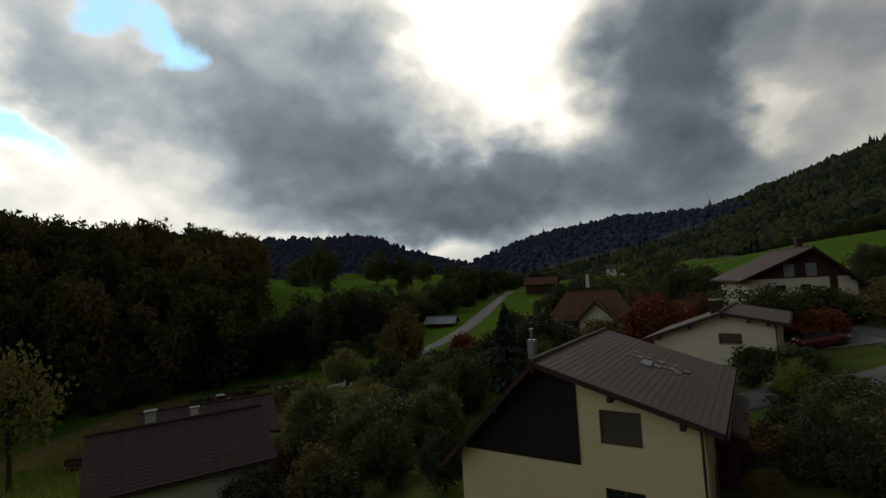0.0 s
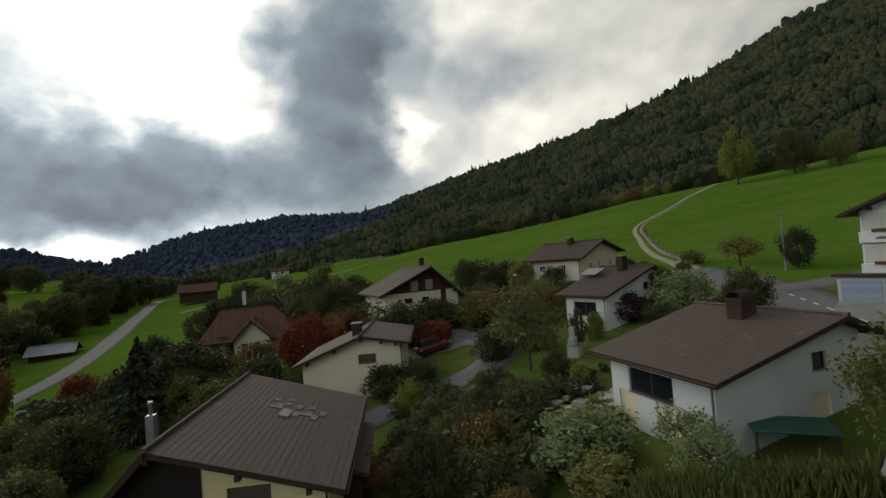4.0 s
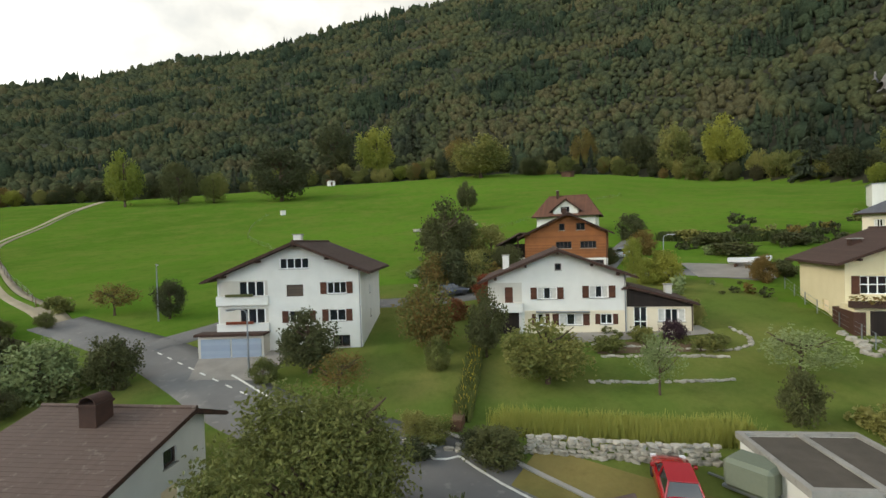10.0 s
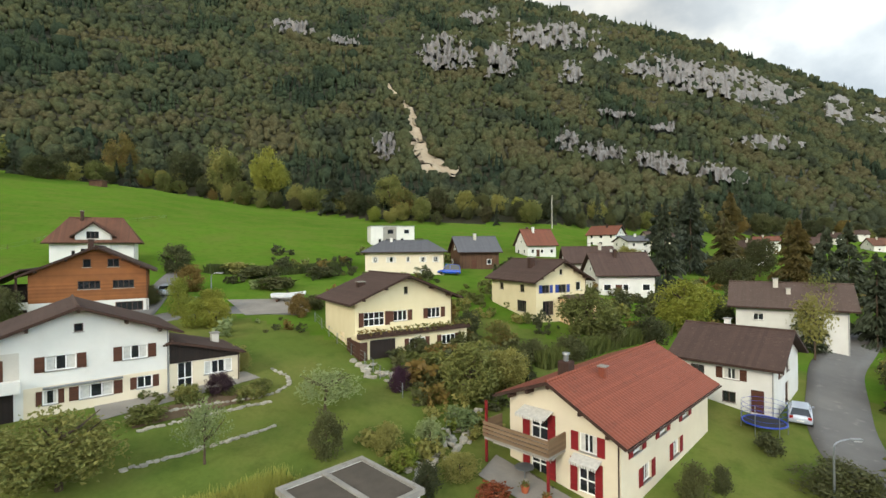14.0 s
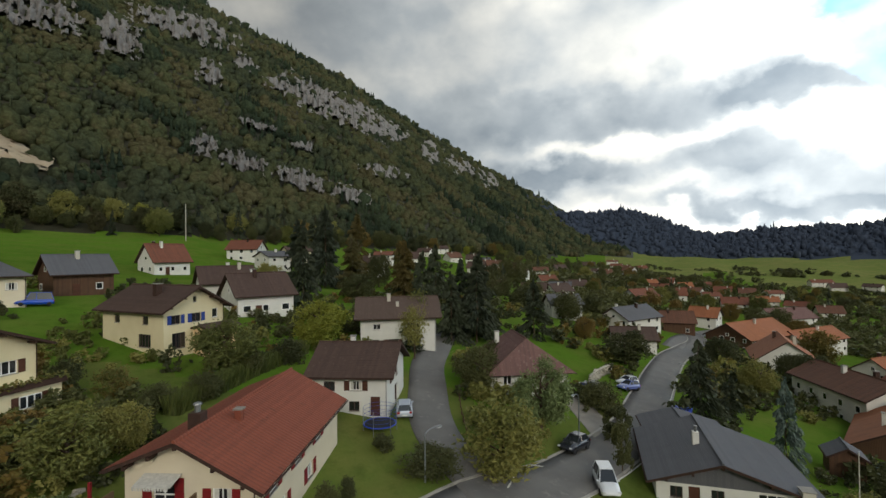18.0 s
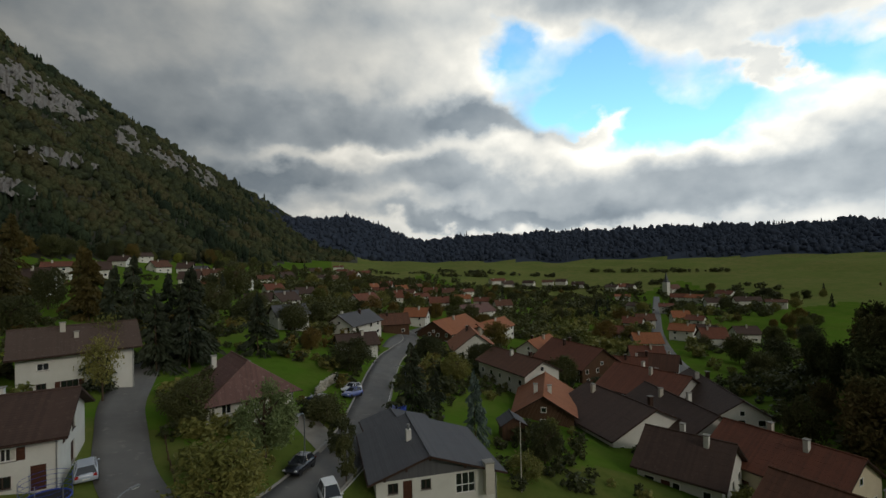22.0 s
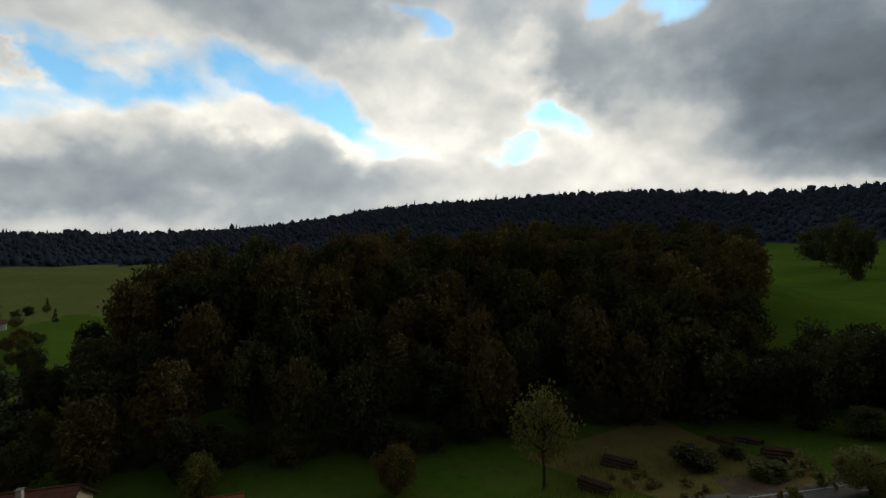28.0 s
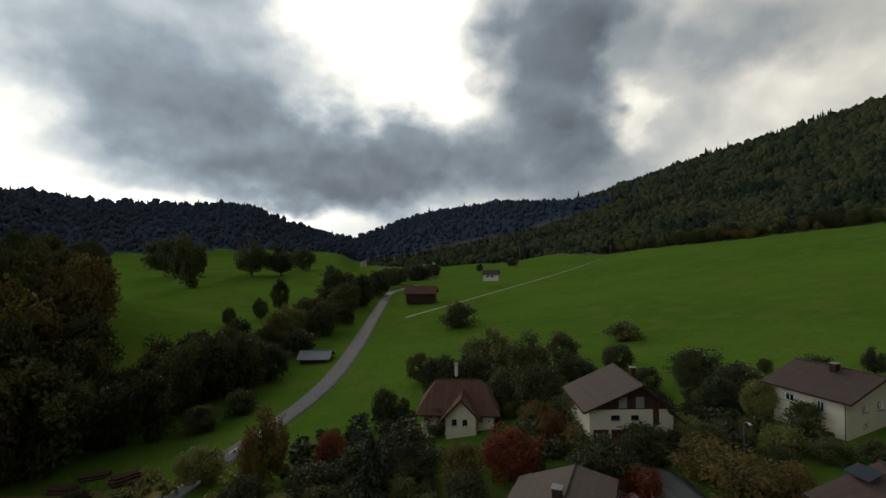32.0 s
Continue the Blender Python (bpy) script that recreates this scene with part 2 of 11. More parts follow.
def banded(name, tone, dark, step, axis=2, rough=0.8, depth=0.03, coarse=0.8, stain=None, columns=0.0):
    """Boards, shingles or tile courses that repeat along one axis of the object, uneven in tone from one to the next."""
    m, nt, bsdf = tree_nodes(name)
    obj = nt.nodes.new("ShaderNodeTexCoord").outputs["Object"]
    sep_n = nt.nodes.new("ShaderNodeSeparateXYZ")
    nt.links.new(obj, sep_n.inputs[0])
    div = nt.nodes.new("ShaderNodeMath")
    div.operation = "DIVIDE"
    nt.links.new(sep_n.outputs[axis], div.inputs[0])
    div.inputs[1].default_value = step
    floor_n, frac_n = nt.nodes.new("ShaderNodeMath"), nt.nodes.new("ShaderNodeMath")
    floor_n.operation, frac_n.operation = "FLOOR", "FRACT"
    nt.links.new(div.outputs[0], floor_n.inputs[0])
    nt.links.new(div.outputs[0], frac_n.inputs[0])
    white = nt.nodes.new("ShaderNodeTexWhiteNoise")
    white.noise_dimensions = "1D"
    nt.links.new(floor_n.outputs[0], white.inputs["W"])
    broad, grain = noise_node(nt, obj, coarse), noise_node(nt, obj, 11, 8, 0.7)
    a, b = lin(tone), lin(dark)
    col = mix_node(nt, white.outputs["Value"], a, b)
    col = mix_node(nt, 0.45, col, mix_node(nt, fade_node(nt, broad, 0.3, 0.7), a, b))
    col = mix_node(nt, fade_node(nt, grain, 0.35, 0.8), col, mix_node(nt, 0.4, col, b))
    if stain:
        spots = noise_node(nt, obj, coarse * 3.1, 9, 0.65)
        col = mix_node(nt, fade_node(nt, spots, 0.58, 0.7), col, lin(stain))
    relief = frac_n.outputs[0]
    if columns:
        # rolls of the tiles, crosswise to the courses
        wave = nt.nodes.new("ShaderNodeMath")
        wave.operation = "PINGPONG"
        nt.links.new(sep_n.outputs[1 - axis], wave.inputs[0])
        wave.inputs[1].default_value = columns / 2
        roll = fade_node(nt, wave.outputs[0], 0.0, columns / 2)
        col = mix_node(nt, fade_node(nt, wave.outputs[0], 0.0, columns * 0.16), mix_node(nt, 0.6, col, tuple(v * 0.5 for v in b)), col)
        add = nt.nodes.new("ShaderNodeMath")
        nt.links.new(relief, add.inputs[0])
        nt.links.new(roll, add.inputs[1])
        relief = add.outputs[0]
    nt.links.new(col, bsdf.inputs["Base Color"])
    bsdf.inputs["Roughness"].default_value = rough
    bsdf.inputs["Specular IOR Level"].default_value = 0.3
    bump_node(nt, bsdf, relief, 0.7, depth)
    return m


def leafy(name, tones, rough=0.6, glow=0.25, wide=0.2, patch=0.05, mottle=0.0):
    """Foliage: each leaf or clump takes one of the tones, and broad patches drift from one tone to another."""
    m, nt, bsdf = tree_nodes(name)
    geo = nt.nodes.new("ShaderNodeNewGeometry")
    info = nt.nodes.new("ShaderNodeObjectInfo").outputs["Random"]
    pos = noise_node(nt, geo.outputs["Position"], patch, 3)
    if mottle:
        pos = fade_node(nt, pos, 0.32, 0.68)
    add = nt.nodes.new("ShaderNodeMath")
    add.operation = "MULTIPLY_ADD"
    nt.links.new(geo.outputs["Random Per Island"], add.inputs[0])
    add.inputs[1].default_value = wide
    nt.links.new(pos, add.inputs[2])
    add2 = nt.nodes.new("ShaderNodeMath")
    add2.operation = "MULTIPLY_ADD"
    nt.links.new(info, add2.inputs[0])
    add2.inputs[1].default_value = 0.5
    nt.links.new(add.outputs[0], add2.inputs[2])
    ramp_n = nt.nodes.new("ShaderNodeValToRGB")
    els = ramp_n.color_ramp.elements
    els[0].position, els[0].color = 0.3, (*lin(tones[0]), 1)
    els[1].position, els[1].color = 1.15, (*lin(tones[-1]), 1)
    for i, tone in enumerate(tones[1:-1]):
        e = els.new(0.3 + 0.8 * (i + 1) / (len(tones) - 1))
        e.color = (*lin(tone), 1)
    nt.links.new(add2.outputs[0], ramp_n.inputs[0])
    tone_out = ramp_n.outputs[0]
    if mottle:
        # sprays of leaf lightened and hollows between them darkened: shade painted into the colour
        spray = noise_node(nt, geo.outputs["Position"], mottle, 8, 0.7)
        hollow_shade = nt.nodes.new("ShaderNodeVectorMath")
        hollow_shade.operation = "SCALE"
        nt.links.new(tone_out, hollow_shade.inputs[0])
        hollow_shade.inputs["Scale"].default_value = 0.55
        bright = nt.nodes.new("ShaderNodeVectorMath")
        bright.operation = "SCALE"
        nt.links.new(tone_out, bright.inputs[0])
        bright.inputs["Scale"].default_value = 1.2
        tone_out = mix_node(nt, fade_node(nt, spray, 0.36, 0.64), hollow_shade.outputs[0], bright.outputs[0])
        bump_node(nt, bsdf, spray, 0.9, 0.9)
    nt.links.new(tone_out, bsdf.inputs["Base Color"])
    bsdf.inputs["Roughness"].default_value = rough
    bsdf.inputs["Specular IOR Level"].default_value = 0.25 if rough < 0.9 else 0.0
    if glow:
        tr = nt.nodes.new("ShaderNodeBsdfTranslucent")
        nt.links.new(ramp_n.outputs[0], tr.inputs[0])
        mx = nt.nodes.new("ShaderNodeMixShader")
        mx.inputs[0].default_value = glow
        nt.links.new(bsdf.outputs[0], mx.inputs[1])
        nt.links.new(tr.outputs[0], mx.inputs[2])
        nt.links.new(mx.outputs[0], nt.nodes["Material Output"].inputs[0])
    return m


def plain(name, tone, rough=0.5, metal=0.0, spec=0.5):
    m, nt, bsdf = tree_nodes(name)
    obj = nt.nodes.new("ShaderNodeTexCoord").outputs["Object"]
    grain = noise_node(nt, obj, 6, 6)
    t = lin(tone)
    nt.links.new(mix_node(nt, grain, tuple(v * 0.88 for v in t), tuple(min(1, v * 1.1) for v in t)), bsdf.inputs["Base Color"])
    bsdf.inputs["Roughness"].default_value, bsdf.inputs["Metallic"].default_value = rough, metal
    bsdf.inputs["Specular IOR Level"].default_value = spec
    return m


def grass_material(name, tones, rows=0.0):
    m, nt, bsdf = tree_nodes(name)
    obj = nt.nodes.new("ShaderNodeTexCoord").outputs["Object"]
    a, b, c = (lin(t) for t in tones)
    col = mix_node(nt, fade_node(nt, noise_node(nt, obj, 0.012, 4), 0.38, 0.62), a, b)
    col = mix_node(nt, fade_node(nt, noise_node(nt, obj, 0.11, 6), 0.42, 0.72), col, c)
    worn = noise_node(nt, obj, 0.55, 7, 0.65)
    col = mix_node(nt, fade_node(nt, worn, 0.5, 0.75), col, mix_node(nt, 0.55, col, tuple(v * 0.62 for v in a)))
    fine = noise_node(nt, obj, 3.5, 9, 0.75)
    col = mix_node(nt, fade_node(nt, fine, 0.35, 0.75), mix_node(nt, 0.3, col, tuple(v * 0.5 for v in a)), col)
    nt.links.new(col, bsdf.inputs["Base Color"])
    bsdf.inputs["Roughness"].default_value = 1.0
    bsdf.inputs["Specular IOR Level"].default_value = 0.0
    bump_node(nt, bsdf, fine, 0.5, 0.08)
    return m


M_GRASS = grass_material("meadow_grass", ((79, 107, 36), (90, 120, 40), (102, 115, 51)))
M_LAWN = grass_material("garden_lawn", ((84, 103, 46), (97, 111, 51), (117, 115, 63)))
M_FIELD = grass_material("mown_field", ((112, 122, 66), (128, 128, 78), (100, 116, 60)))
M_DRY = grass_material("dry_grass", ((126, 114, 68), (138, 122, 76), (108, 108, 60)))
M_LITTER = coat("leaf_litter", (52, 48, 30), (34, 36, 22), coarse=0.05, fine=0.6, bump=0.6, distance=0.3)
M_SOIL = coat("bare_soil", (112, 92, 68), (78, 64, 48), fine=6, bump=0.6, distance=0.06)
M_ROAD = coat("asphalt", (118, 116, 112), (96, 94, 92), (136, 132, 126), coarse=0.25, fine=14, bump=0.2, rough=0.9)
M_TRACK = coat("gravel_track", (158, 146, 122), (126, 116, 94), coarse=0.5, fine=7, bump=0.5, distance=0.04)
M_PAVE = coat("paved_yard", (148, 142, 132), (120, 114, 106), coarse=0.5, fine=8)
M_PAINT = coat("road_paint", (222, 220, 210), (190, 188, 178), coarse=2, fine=20, rough=0.7)
M_KERB = coat("kerb_stone", (168, 164, 156), (136, 132, 124), coarse=1.2, fine=12)
M_STONE = coat("limestone", (176, 170, 156), (122, 116, 104), (92, 88, 76), coarse=1.1, fine=5, bump=0.8, distance=0.06, per_object=0.35)
M_CRAG = coat("crag_limestone", (138, 133, 128), (98, 94, 89), (64, 64, 52), coarse=0.05, fine=0.35, bump=1.0, distance=1.2)
M_SCREE = coat("pale_scree", (178, 162, 138), (142, 128, 106), (98, 94, 74), coarse=0.06, fine=0.4, bump=1.0, distance=0.6)
M_OCHRE = coat("pale_ochre_render", (222, 204, 160), (208, 188, 142), coarse=0.5, fine=16, bump=0.12)
M_CREAM = coat("cream_render", (216, 205, 180), (203, 190, 164), coarse=0.5, fine=16, bump=0.12)
M_WHITE = coat("white_render", (216, 214, 206), (198, 196, 188), coarse=0.5, fine=16, bump=0.12)
M_YELLOW = coat("pale_yellow_render", (216, 204, 168), (203, 190, 152), coarse=0.5, fine=16, bump=0.12)
M_PEACH = coat("peach_render", (226, 196, 156), (208, 178, 138), coarse=0.5, fine=16, bump=0.12)
M_DWHITE = coat("dull_white_render", (198, 192, 180), (176, 170, 156), coarse=0.5, fine=16, bump=0.12)
M_BOARD_BLACK = banded("black_boards", (44, 34, 28), (28, 22, 19), 0.16, axis=0, depth=0.015)
M_BOARD_BROWN = banded("brown_boards", (78, 52, 40), (54, 36, 28), 0.16, axis=0, depth=0.015)
M_BOARD_WARM = banded("honey_boards", (150, 96, 54), (108, 66, 38), 0.2, axis=2, depth=0.02)
M_TRIM = coat("dark_stained_trim", (74, 52, 42), (50, 36, 30), coarse=2, fine=20)
M_ROOF_BROWN = banded("brown_fibre_shingles", (92, 76, 68), (82, 68, 60), 0.3, axis=0, depth=0.015, stain=(112, 100, 90))
M_ROOF_DARK = banded("dark_brown_tiles", (84, 66, 58), (70, 55, 49), 0.33, axis=0, depth=0.02, stain=(96, 80, 70))
M_ROOF_GREY = banded("grey_slate", (96, 96, 99), (84, 84, 88), 0.3, axis=0, depth=0.02)
M_ROOF_RED = banded("red_clay_tiles", (144, 80, 60), (122, 66, 50), 0.28, axis=0, depth=0.04, stain=(108, 64, 50), columns=0.34)
M_ROOF_OLD = banded("old_clay_tiles", (112, 76, 58), (84, 58, 46), 0.3, axis=0, depth=0.03, stain=(92, 66, 52))
M_ROOF_ORANGE = banded("orange_clay_tiles", (162, 104, 70), (134, 84, 58), 0.3, axis=0, depth=0.03, stain=(120, 76, 54))
M_ROOF_RUST = banded("rust_red_tiles", (126, 77, 58), (98, 62, 49), 0.3, axis=0, depth=0.03, stain=(84, 60, 48))
M_ROOF_PURPLE = banded("faded_plum_tiles", (122, 92, 86), (96, 72, 68), 0.3, axis=0, depth=0.03, stain=(150, 128, 122))
M_ROOF_FELT = coat("gravelled_roof", (92, 84, 74), (70, 64, 56), coarse=0.8, fine=12, bump=0.4)
M_MOSS = coat("lichen_patch", (150, 136, 122), (118, 104, 92), coarse=2.4, fine=9)
M_ZINC = coat("zinc_sheet", (150, 152, 152), (120, 122, 122), coarse=1.5, fine=12, rough=0.45, metal=0.6)
M_GLASS = plain("window_glass", (34, 38, 42), rough=0.06, spec=0.8)
M_FRAME = plain("white_window_frame", (232, 230, 224), rough=0.5)
M_FRAME_DARK = plain("brown_window_frame", (70, 50, 38), rough=0.6)
M_CURTAIN = coat("pale_curtain", (214, 210, 200), (170, 168, 160), coarse=5, fine=14, bump=0.4)
M_SHUT_BROWN = banded("brown_shutter", (92, 58, 42), (68, 42, 32), 0.09, axis=2, depth=0.02)
M_SHUT_RED = banded("red_shutter", (142, 34, 36), (110, 24, 28), 0.09, axis=2, depth=0.02)
M_SHUT_BLUE = banded("blue_shutter", (52, 76, 150), (38, 56, 118), 0.09, axis=2, depth=0.02)
M_BLIND = banded("closed_roller_blind", (96, 84, 72), (72, 62, 54), 0.07, axis=2, depth=0.01)
M_DOOR_GREY = banded("grey_blue_garage_door", (150, 160, 172), (132, 142, 156), 0.25, axis=2, depth=0.01)
M_DOOR_BROWN = banded("brown_garage_door", (104, 84, 66), (84, 66, 52), 0.14, axis=0, depth=0.02)
M_DOOR_DARK = banded("dark_red_garage_door", (92, 44, 36), (70, 32, 28), 0.16, axis=0, depth=0.02)
M_DOOR_PALE = plain("pale_panel", (226, 206, 172))
M_CONCRETE = coat("grey_concrete", (158, 154, 146), (126, 122, 114), (104, 100, 92), coarse=0.7, fine=9, bump=0.3)
M_BARK = coat("grey_brown_bark", (92, 76, 60), (62, 50, 40), coarse=3, fine=14, bump=0.9, distance=0.03)
M_METAL = plain("galvanised_steel", (150, 154, 158), rough=0.4, metal=0.8)
M_PLANK = banded("weathered_planks", (136, 112, 86), (104, 84, 64), 0.14, axis=2, depth=0.02)
M_TIMBER = banded("old_barn_boards", (96, 70, 50), (68, 48, 36), 0.2, axis=0, depth=0.02)
M_LEAF_GREEN = leafy("green_foliage", ((72, 78, 42), (92, 97, 50), (113, 115, 60), (134, 130, 70)))
M_LEAF_DARK = leafy("dark_foliage", ((52, 57, 37), (69, 73, 44), (87, 89, 52)))
M_LEAF_LIGHT = leafy("grey_green_foliage", ((92, 106, 66), (112, 126, 80), (134, 144, 96)))
M_LEAF_YELLOW = leafy("yellowing_foliage", ((98, 110, 44), (118, 126, 48), (136, 136, 54)))
M_LEAF_RED = leafy("russet_foliage", ((104, 52, 36), (128, 64, 40), (112, 78, 46)))
M_LEAF_PLUM = leafy("dark_plum_foliage", ((52, 34, 46), (70, 44, 58), (58, 42, 46)))
M_LEAF_AUTUMN = leafy("autumn_tinged_foliage", ((84, 82, 40), (106, 96, 46), (122, 98, 52), (96, 100, 50)))
M_NEEDLE = leafy("conifer_needles", ((36, 43, 32), (47, 54, 38), (58, 64, 44)), glow=0.0)
M_NEEDLE_BLUE = leafy("silvery_conifer_needles", ((64, 78, 72), (80, 96, 88), (96, 110, 100)), glow=0.0)
# both mountain woods: a little blue added to the tones as haze
M_WOODS = leafy("hazed_hillside_woods", ((51, 56, 45), (59, 64, 48), (65, 70, 51), (71, 75, 52), (76, 77, 53), (79, 76, 54)), rough=0.95, glow=0.0, wide=0.13, patch=0.016, mottle=0.42)
M_NEEDLE_WOODS = leafy("hazed_conifer_stands", ((42, 51, 41), (50, 59, 45), (58, 67, 49)), rough=0.95, glow=0.0, wide=0.3, patch=0.02, mottle=0.5)
M_LARCH = leafy("larch_needles", ((62, 62, 34), (78, 72, 38), (92, 80, 42)))
M_WOODS_DARK = leafy("shaded_woods", ((62, 70, 49), (75, 82, 54), (92, 91, 60), (110, 96, 63)), rough=0.9, glow=0.1, wide=0.1, patch=0.03)
# far ridges: aerial haze painted in as a lighter, bluish base colour
M_RIDGE_HAZE = leafy("haze_tinted_woods", ((54, 61, 73), (58, 65, 77), (62, 69, 81)), rough=0.95, glow=0.0, wide=0.04, patch=0.008)
M_HEDGE = leafy("clipped_hedge", ((58, 67, 36), (74, 83, 42), (92, 99, 50)))
M_TALL_GRASS = leafy("tall_yellow_grass", ((116, 124, 52), (132, 138, 60), (148, 148, 72)))
M_FLOWER = leafy("flowering_bed", ((74, 92, 40), (122, 118, 52), (188, 168, 60), (150, 130, 90)))

# ---------------------------------------------------------------- the lie of the land
SIDES = [0, 30, 60, 90, 120, 150, 180, 210, 240, 270, 300, 330, 360]
AT_150 = [-12.5, -5, 5, 11, 15, 11, 1, -10, -23, -27, -17, -17, -12.5]
AT_300 = [-6, 0, 22, 34, 39, 27, 13, -14, -31, -34, -6, -4, -6]
AT_600 = [-1, 12, 30, 50, 50, 40, 25, -8, -42, -36, -10, 0, -1]
AT_1000 = [12, 20, 40, 60, 60, 50, 30, 0, -14, -3, 0, 10, 12]
# the foot of the mountain's woods and its crest, by bearing
FOOT_SIDE = [2, 15, 36, 63, 90, 110, 123, 146, 167, 187, 206, 214]
FOOT_FAR = [1150, 900, 560, 420, 390, 345, 330, 255, 260, 350, 620, 1000]
FOOT_RISE = [-1.3, -1.2, 0.8, 3.9, 6.3, 7.1, 6.2, 3.3, 2.6, 1.1, -0.3, -0.3]
CREST_SIDE = [3, 8, 14, 20, 25, 30, 36, 42, 51, 60, 68, 75, 82, 88, 94, 101, 115, 130, 145, 155, 163, 170, 177, 183, 188, 193, 197, 203, 208, 212, 215, 218]
CREST_RISE = [-1.2, 0.5, 2.5, 3.6, 4.5, 5.9, 7.7, 9.5, 11.6, 13.8, 16, 18.7, 20, 22.2, 24, 25.5, 27.5, 28.7, 28.7, 28, 27, 25, 22.6, 20.4, 17.4, 14.6, 12.2, 8.5, 5.5, 2.6, 0.8, -0.3]
# the far ridges round the rest of the valley
RIDGE_SIDE = [205, 210, 213, 216, 220, 224, 229, 238, 254, 266, 275, 282, 290, 298, 306, 318, 328, 338, 349, 352, 355, 359, 363, 368, 372, 376, 380, 385, 392, 400]
RIDGE_RISE = [0.78, 3.5, 4.2, 4.75, 3.4, 1.5, 1.98, 2.28, 2.38, 2.18, 2.38, 2.78, 3.78, 5.2, 5.8, 6.35, 6.3, 5.3, 5.5, 5.35, 3.75, 2.6, 1.6, 3.43, 4.63, 4.93, 5.43, 4.83, 3.43, 0.78]
SLOPE = [-9.642, -7.313, 3.502, 0.944, -0.755, 15.483, 1.777, -2.022, -0.759, -1.913, 3.45, 1.716, -1.317, -2.67, 1.25]


def ease(a, b, x):
    u = np.clip((x - a) / (b - a), 0, 1)
    return u * u * (3 - 2 * u)


def lower_land(side, far):
    rings = [np.interp(side, SIDES, row) for row in (AT_150, AT_300, AT_600, AT_1000)]
    return np.where(far < 300, rings[0] + (rings[1] - rings[0]) * (far - 150) / 150,
                    np.where(far < 600, rings[1] + (rings[2] - rings[1]) * (far - 300) / 300,
                             rings[2] + (rings[3] - rings[2]) * np.clip((far - 600) / 400, 0, 1)))


def near_land(x, y):
    u, v = x / 100, y / 100
    powers = [(i, j) for i in range(5) for j in range(5 - i)]
    return sum(c * u ** i * v ** j for c, (i, j) in zip(SLOPE, powers))


def knoll(x, y):
    """The wooded knoll to the south-west: how high it stands over the slope below it."""
    px, py, qx, qy = -133, 30, -105, 165
    s = np.clip(((x - px) * (qx - px) + (y - py) * (qy - py)) / ((qx - px) ** 2 + (qy - py) ** 2), 0, 1)
    d = np.hypot(x - px - s * (qx - px), y - py - s * (qy - py))
    return (25 - 5 * s) * np.exp(-(d / (44 + 20 * s)) ** 3)


def mountain_line(side):
    foot = np.interp(side, FOOT_SIDE, FOOT_FAR)
    foot_z = foot * np.tan(np.radians(np.interp(side, FOOT_SIDE, FOOT_RISE))) + 8
    crest = np.interp(side, [14, 36, 63, 90, 115, 145, 163, 188, 203, 212], [2600, 2000, 1500, 1200, 1100, 1000, 1000, 1150, 1500, 2200])
    crest_z = crest * np.tan(np.radians(np.interp(side, CREST_SIDE, CREST_RISE))) + 8
    return foot, foot_z, crest, crest_z


def height(x, y):
    x, y = np.asarray(x, float), np.asarray(y, float)
    far = np.hypot(x - 2, y) + 1e-6
    side = np.degrees(np.arctan2(x - 2, y)) % 360
    w = ease(95, 190, far)
    z = near_land(np.where(far > 190, 0, x), np.where(far > 190, 0, y)) * (1 - w) + lower_land(side, np.maximum(far, 60)) * w
    z = z + knoll(x, y) + 6 * np.exp(-((x + 95) ** 2 + (y - 465) ** 2) / 130 ** 2)
    foot, foot_z, crest, crest_z = mountain_line(side)
    on = ease(1, 4, side) * ease(221, 217, side)
    u = (far - foot) / (crest - foot)
    up_hill = foot_z + (crest_z - foot_z) * np.where(u < 1, np.clip(u, 0, 1) ** 1.08, 1 - (u - 1) * 0.5)
    below = z + (foot_z - lower_land(side, foot)) * np.clip((far - 150) / (foot - 150), 0, 1)
    z = z + (np.where(far < foot, below, up_hill) - z) * on
    turn = np.where(side < 45, side + 360, side)
    rise = np.interp(turn, RIDGE_SIDE, RIDGE_RISE, left=0, right=0)
    start = np.interp(turn, [205, 224, 240, 266, 290, 330, 350, 363, 385], [1400, 1400, 1250, 1150, 900, 900, 1000, 1300, 1300])
    us = (far - start) / (2400 - start)
    top = 2400 * np.tan(np.radians(rise)) + 13
    ridge = np.where(us < 1, top * np.clip(us, 0, 1) ** 0.8, top * (1 - (us - 1) * 0.4))
    return np.where((rise > 0) & (far > start), np.maximum(z, z * (1 - np.clip(us, 0, 1)) + ridge), z)


def ground_z(x, y):
    return float(height(x, y))


# ---------------------------------------------------------------- helpers to build with
def finish(name, bm, material, parent=None, label="", smooth=False):
    me = bpy.data.meshes.new(name)
    bm.to_mesh(me)
    bm.free()
    return dress(name, me, material, parent, label, smooth)


def dress(name, me, material, parent=None, label="", smooth=False):
    if material:
        me.materials.append(material)
    if smooth:
        me.shade_smooth()
    ob = new(name, me)
    if parent:
        ob.parent = parent
    if label:
        ob["label"] = label
    return ob


def part(name, bm, material, parent, label="", smooth=False):
    return finish(name, bm, material, parent, label, smooth)


def mesh_of(name, verts, faces):
    me = bpy.data.meshes.new(name)
    me.from_pydata(verts, [], faces)
    me.validate()
    return me


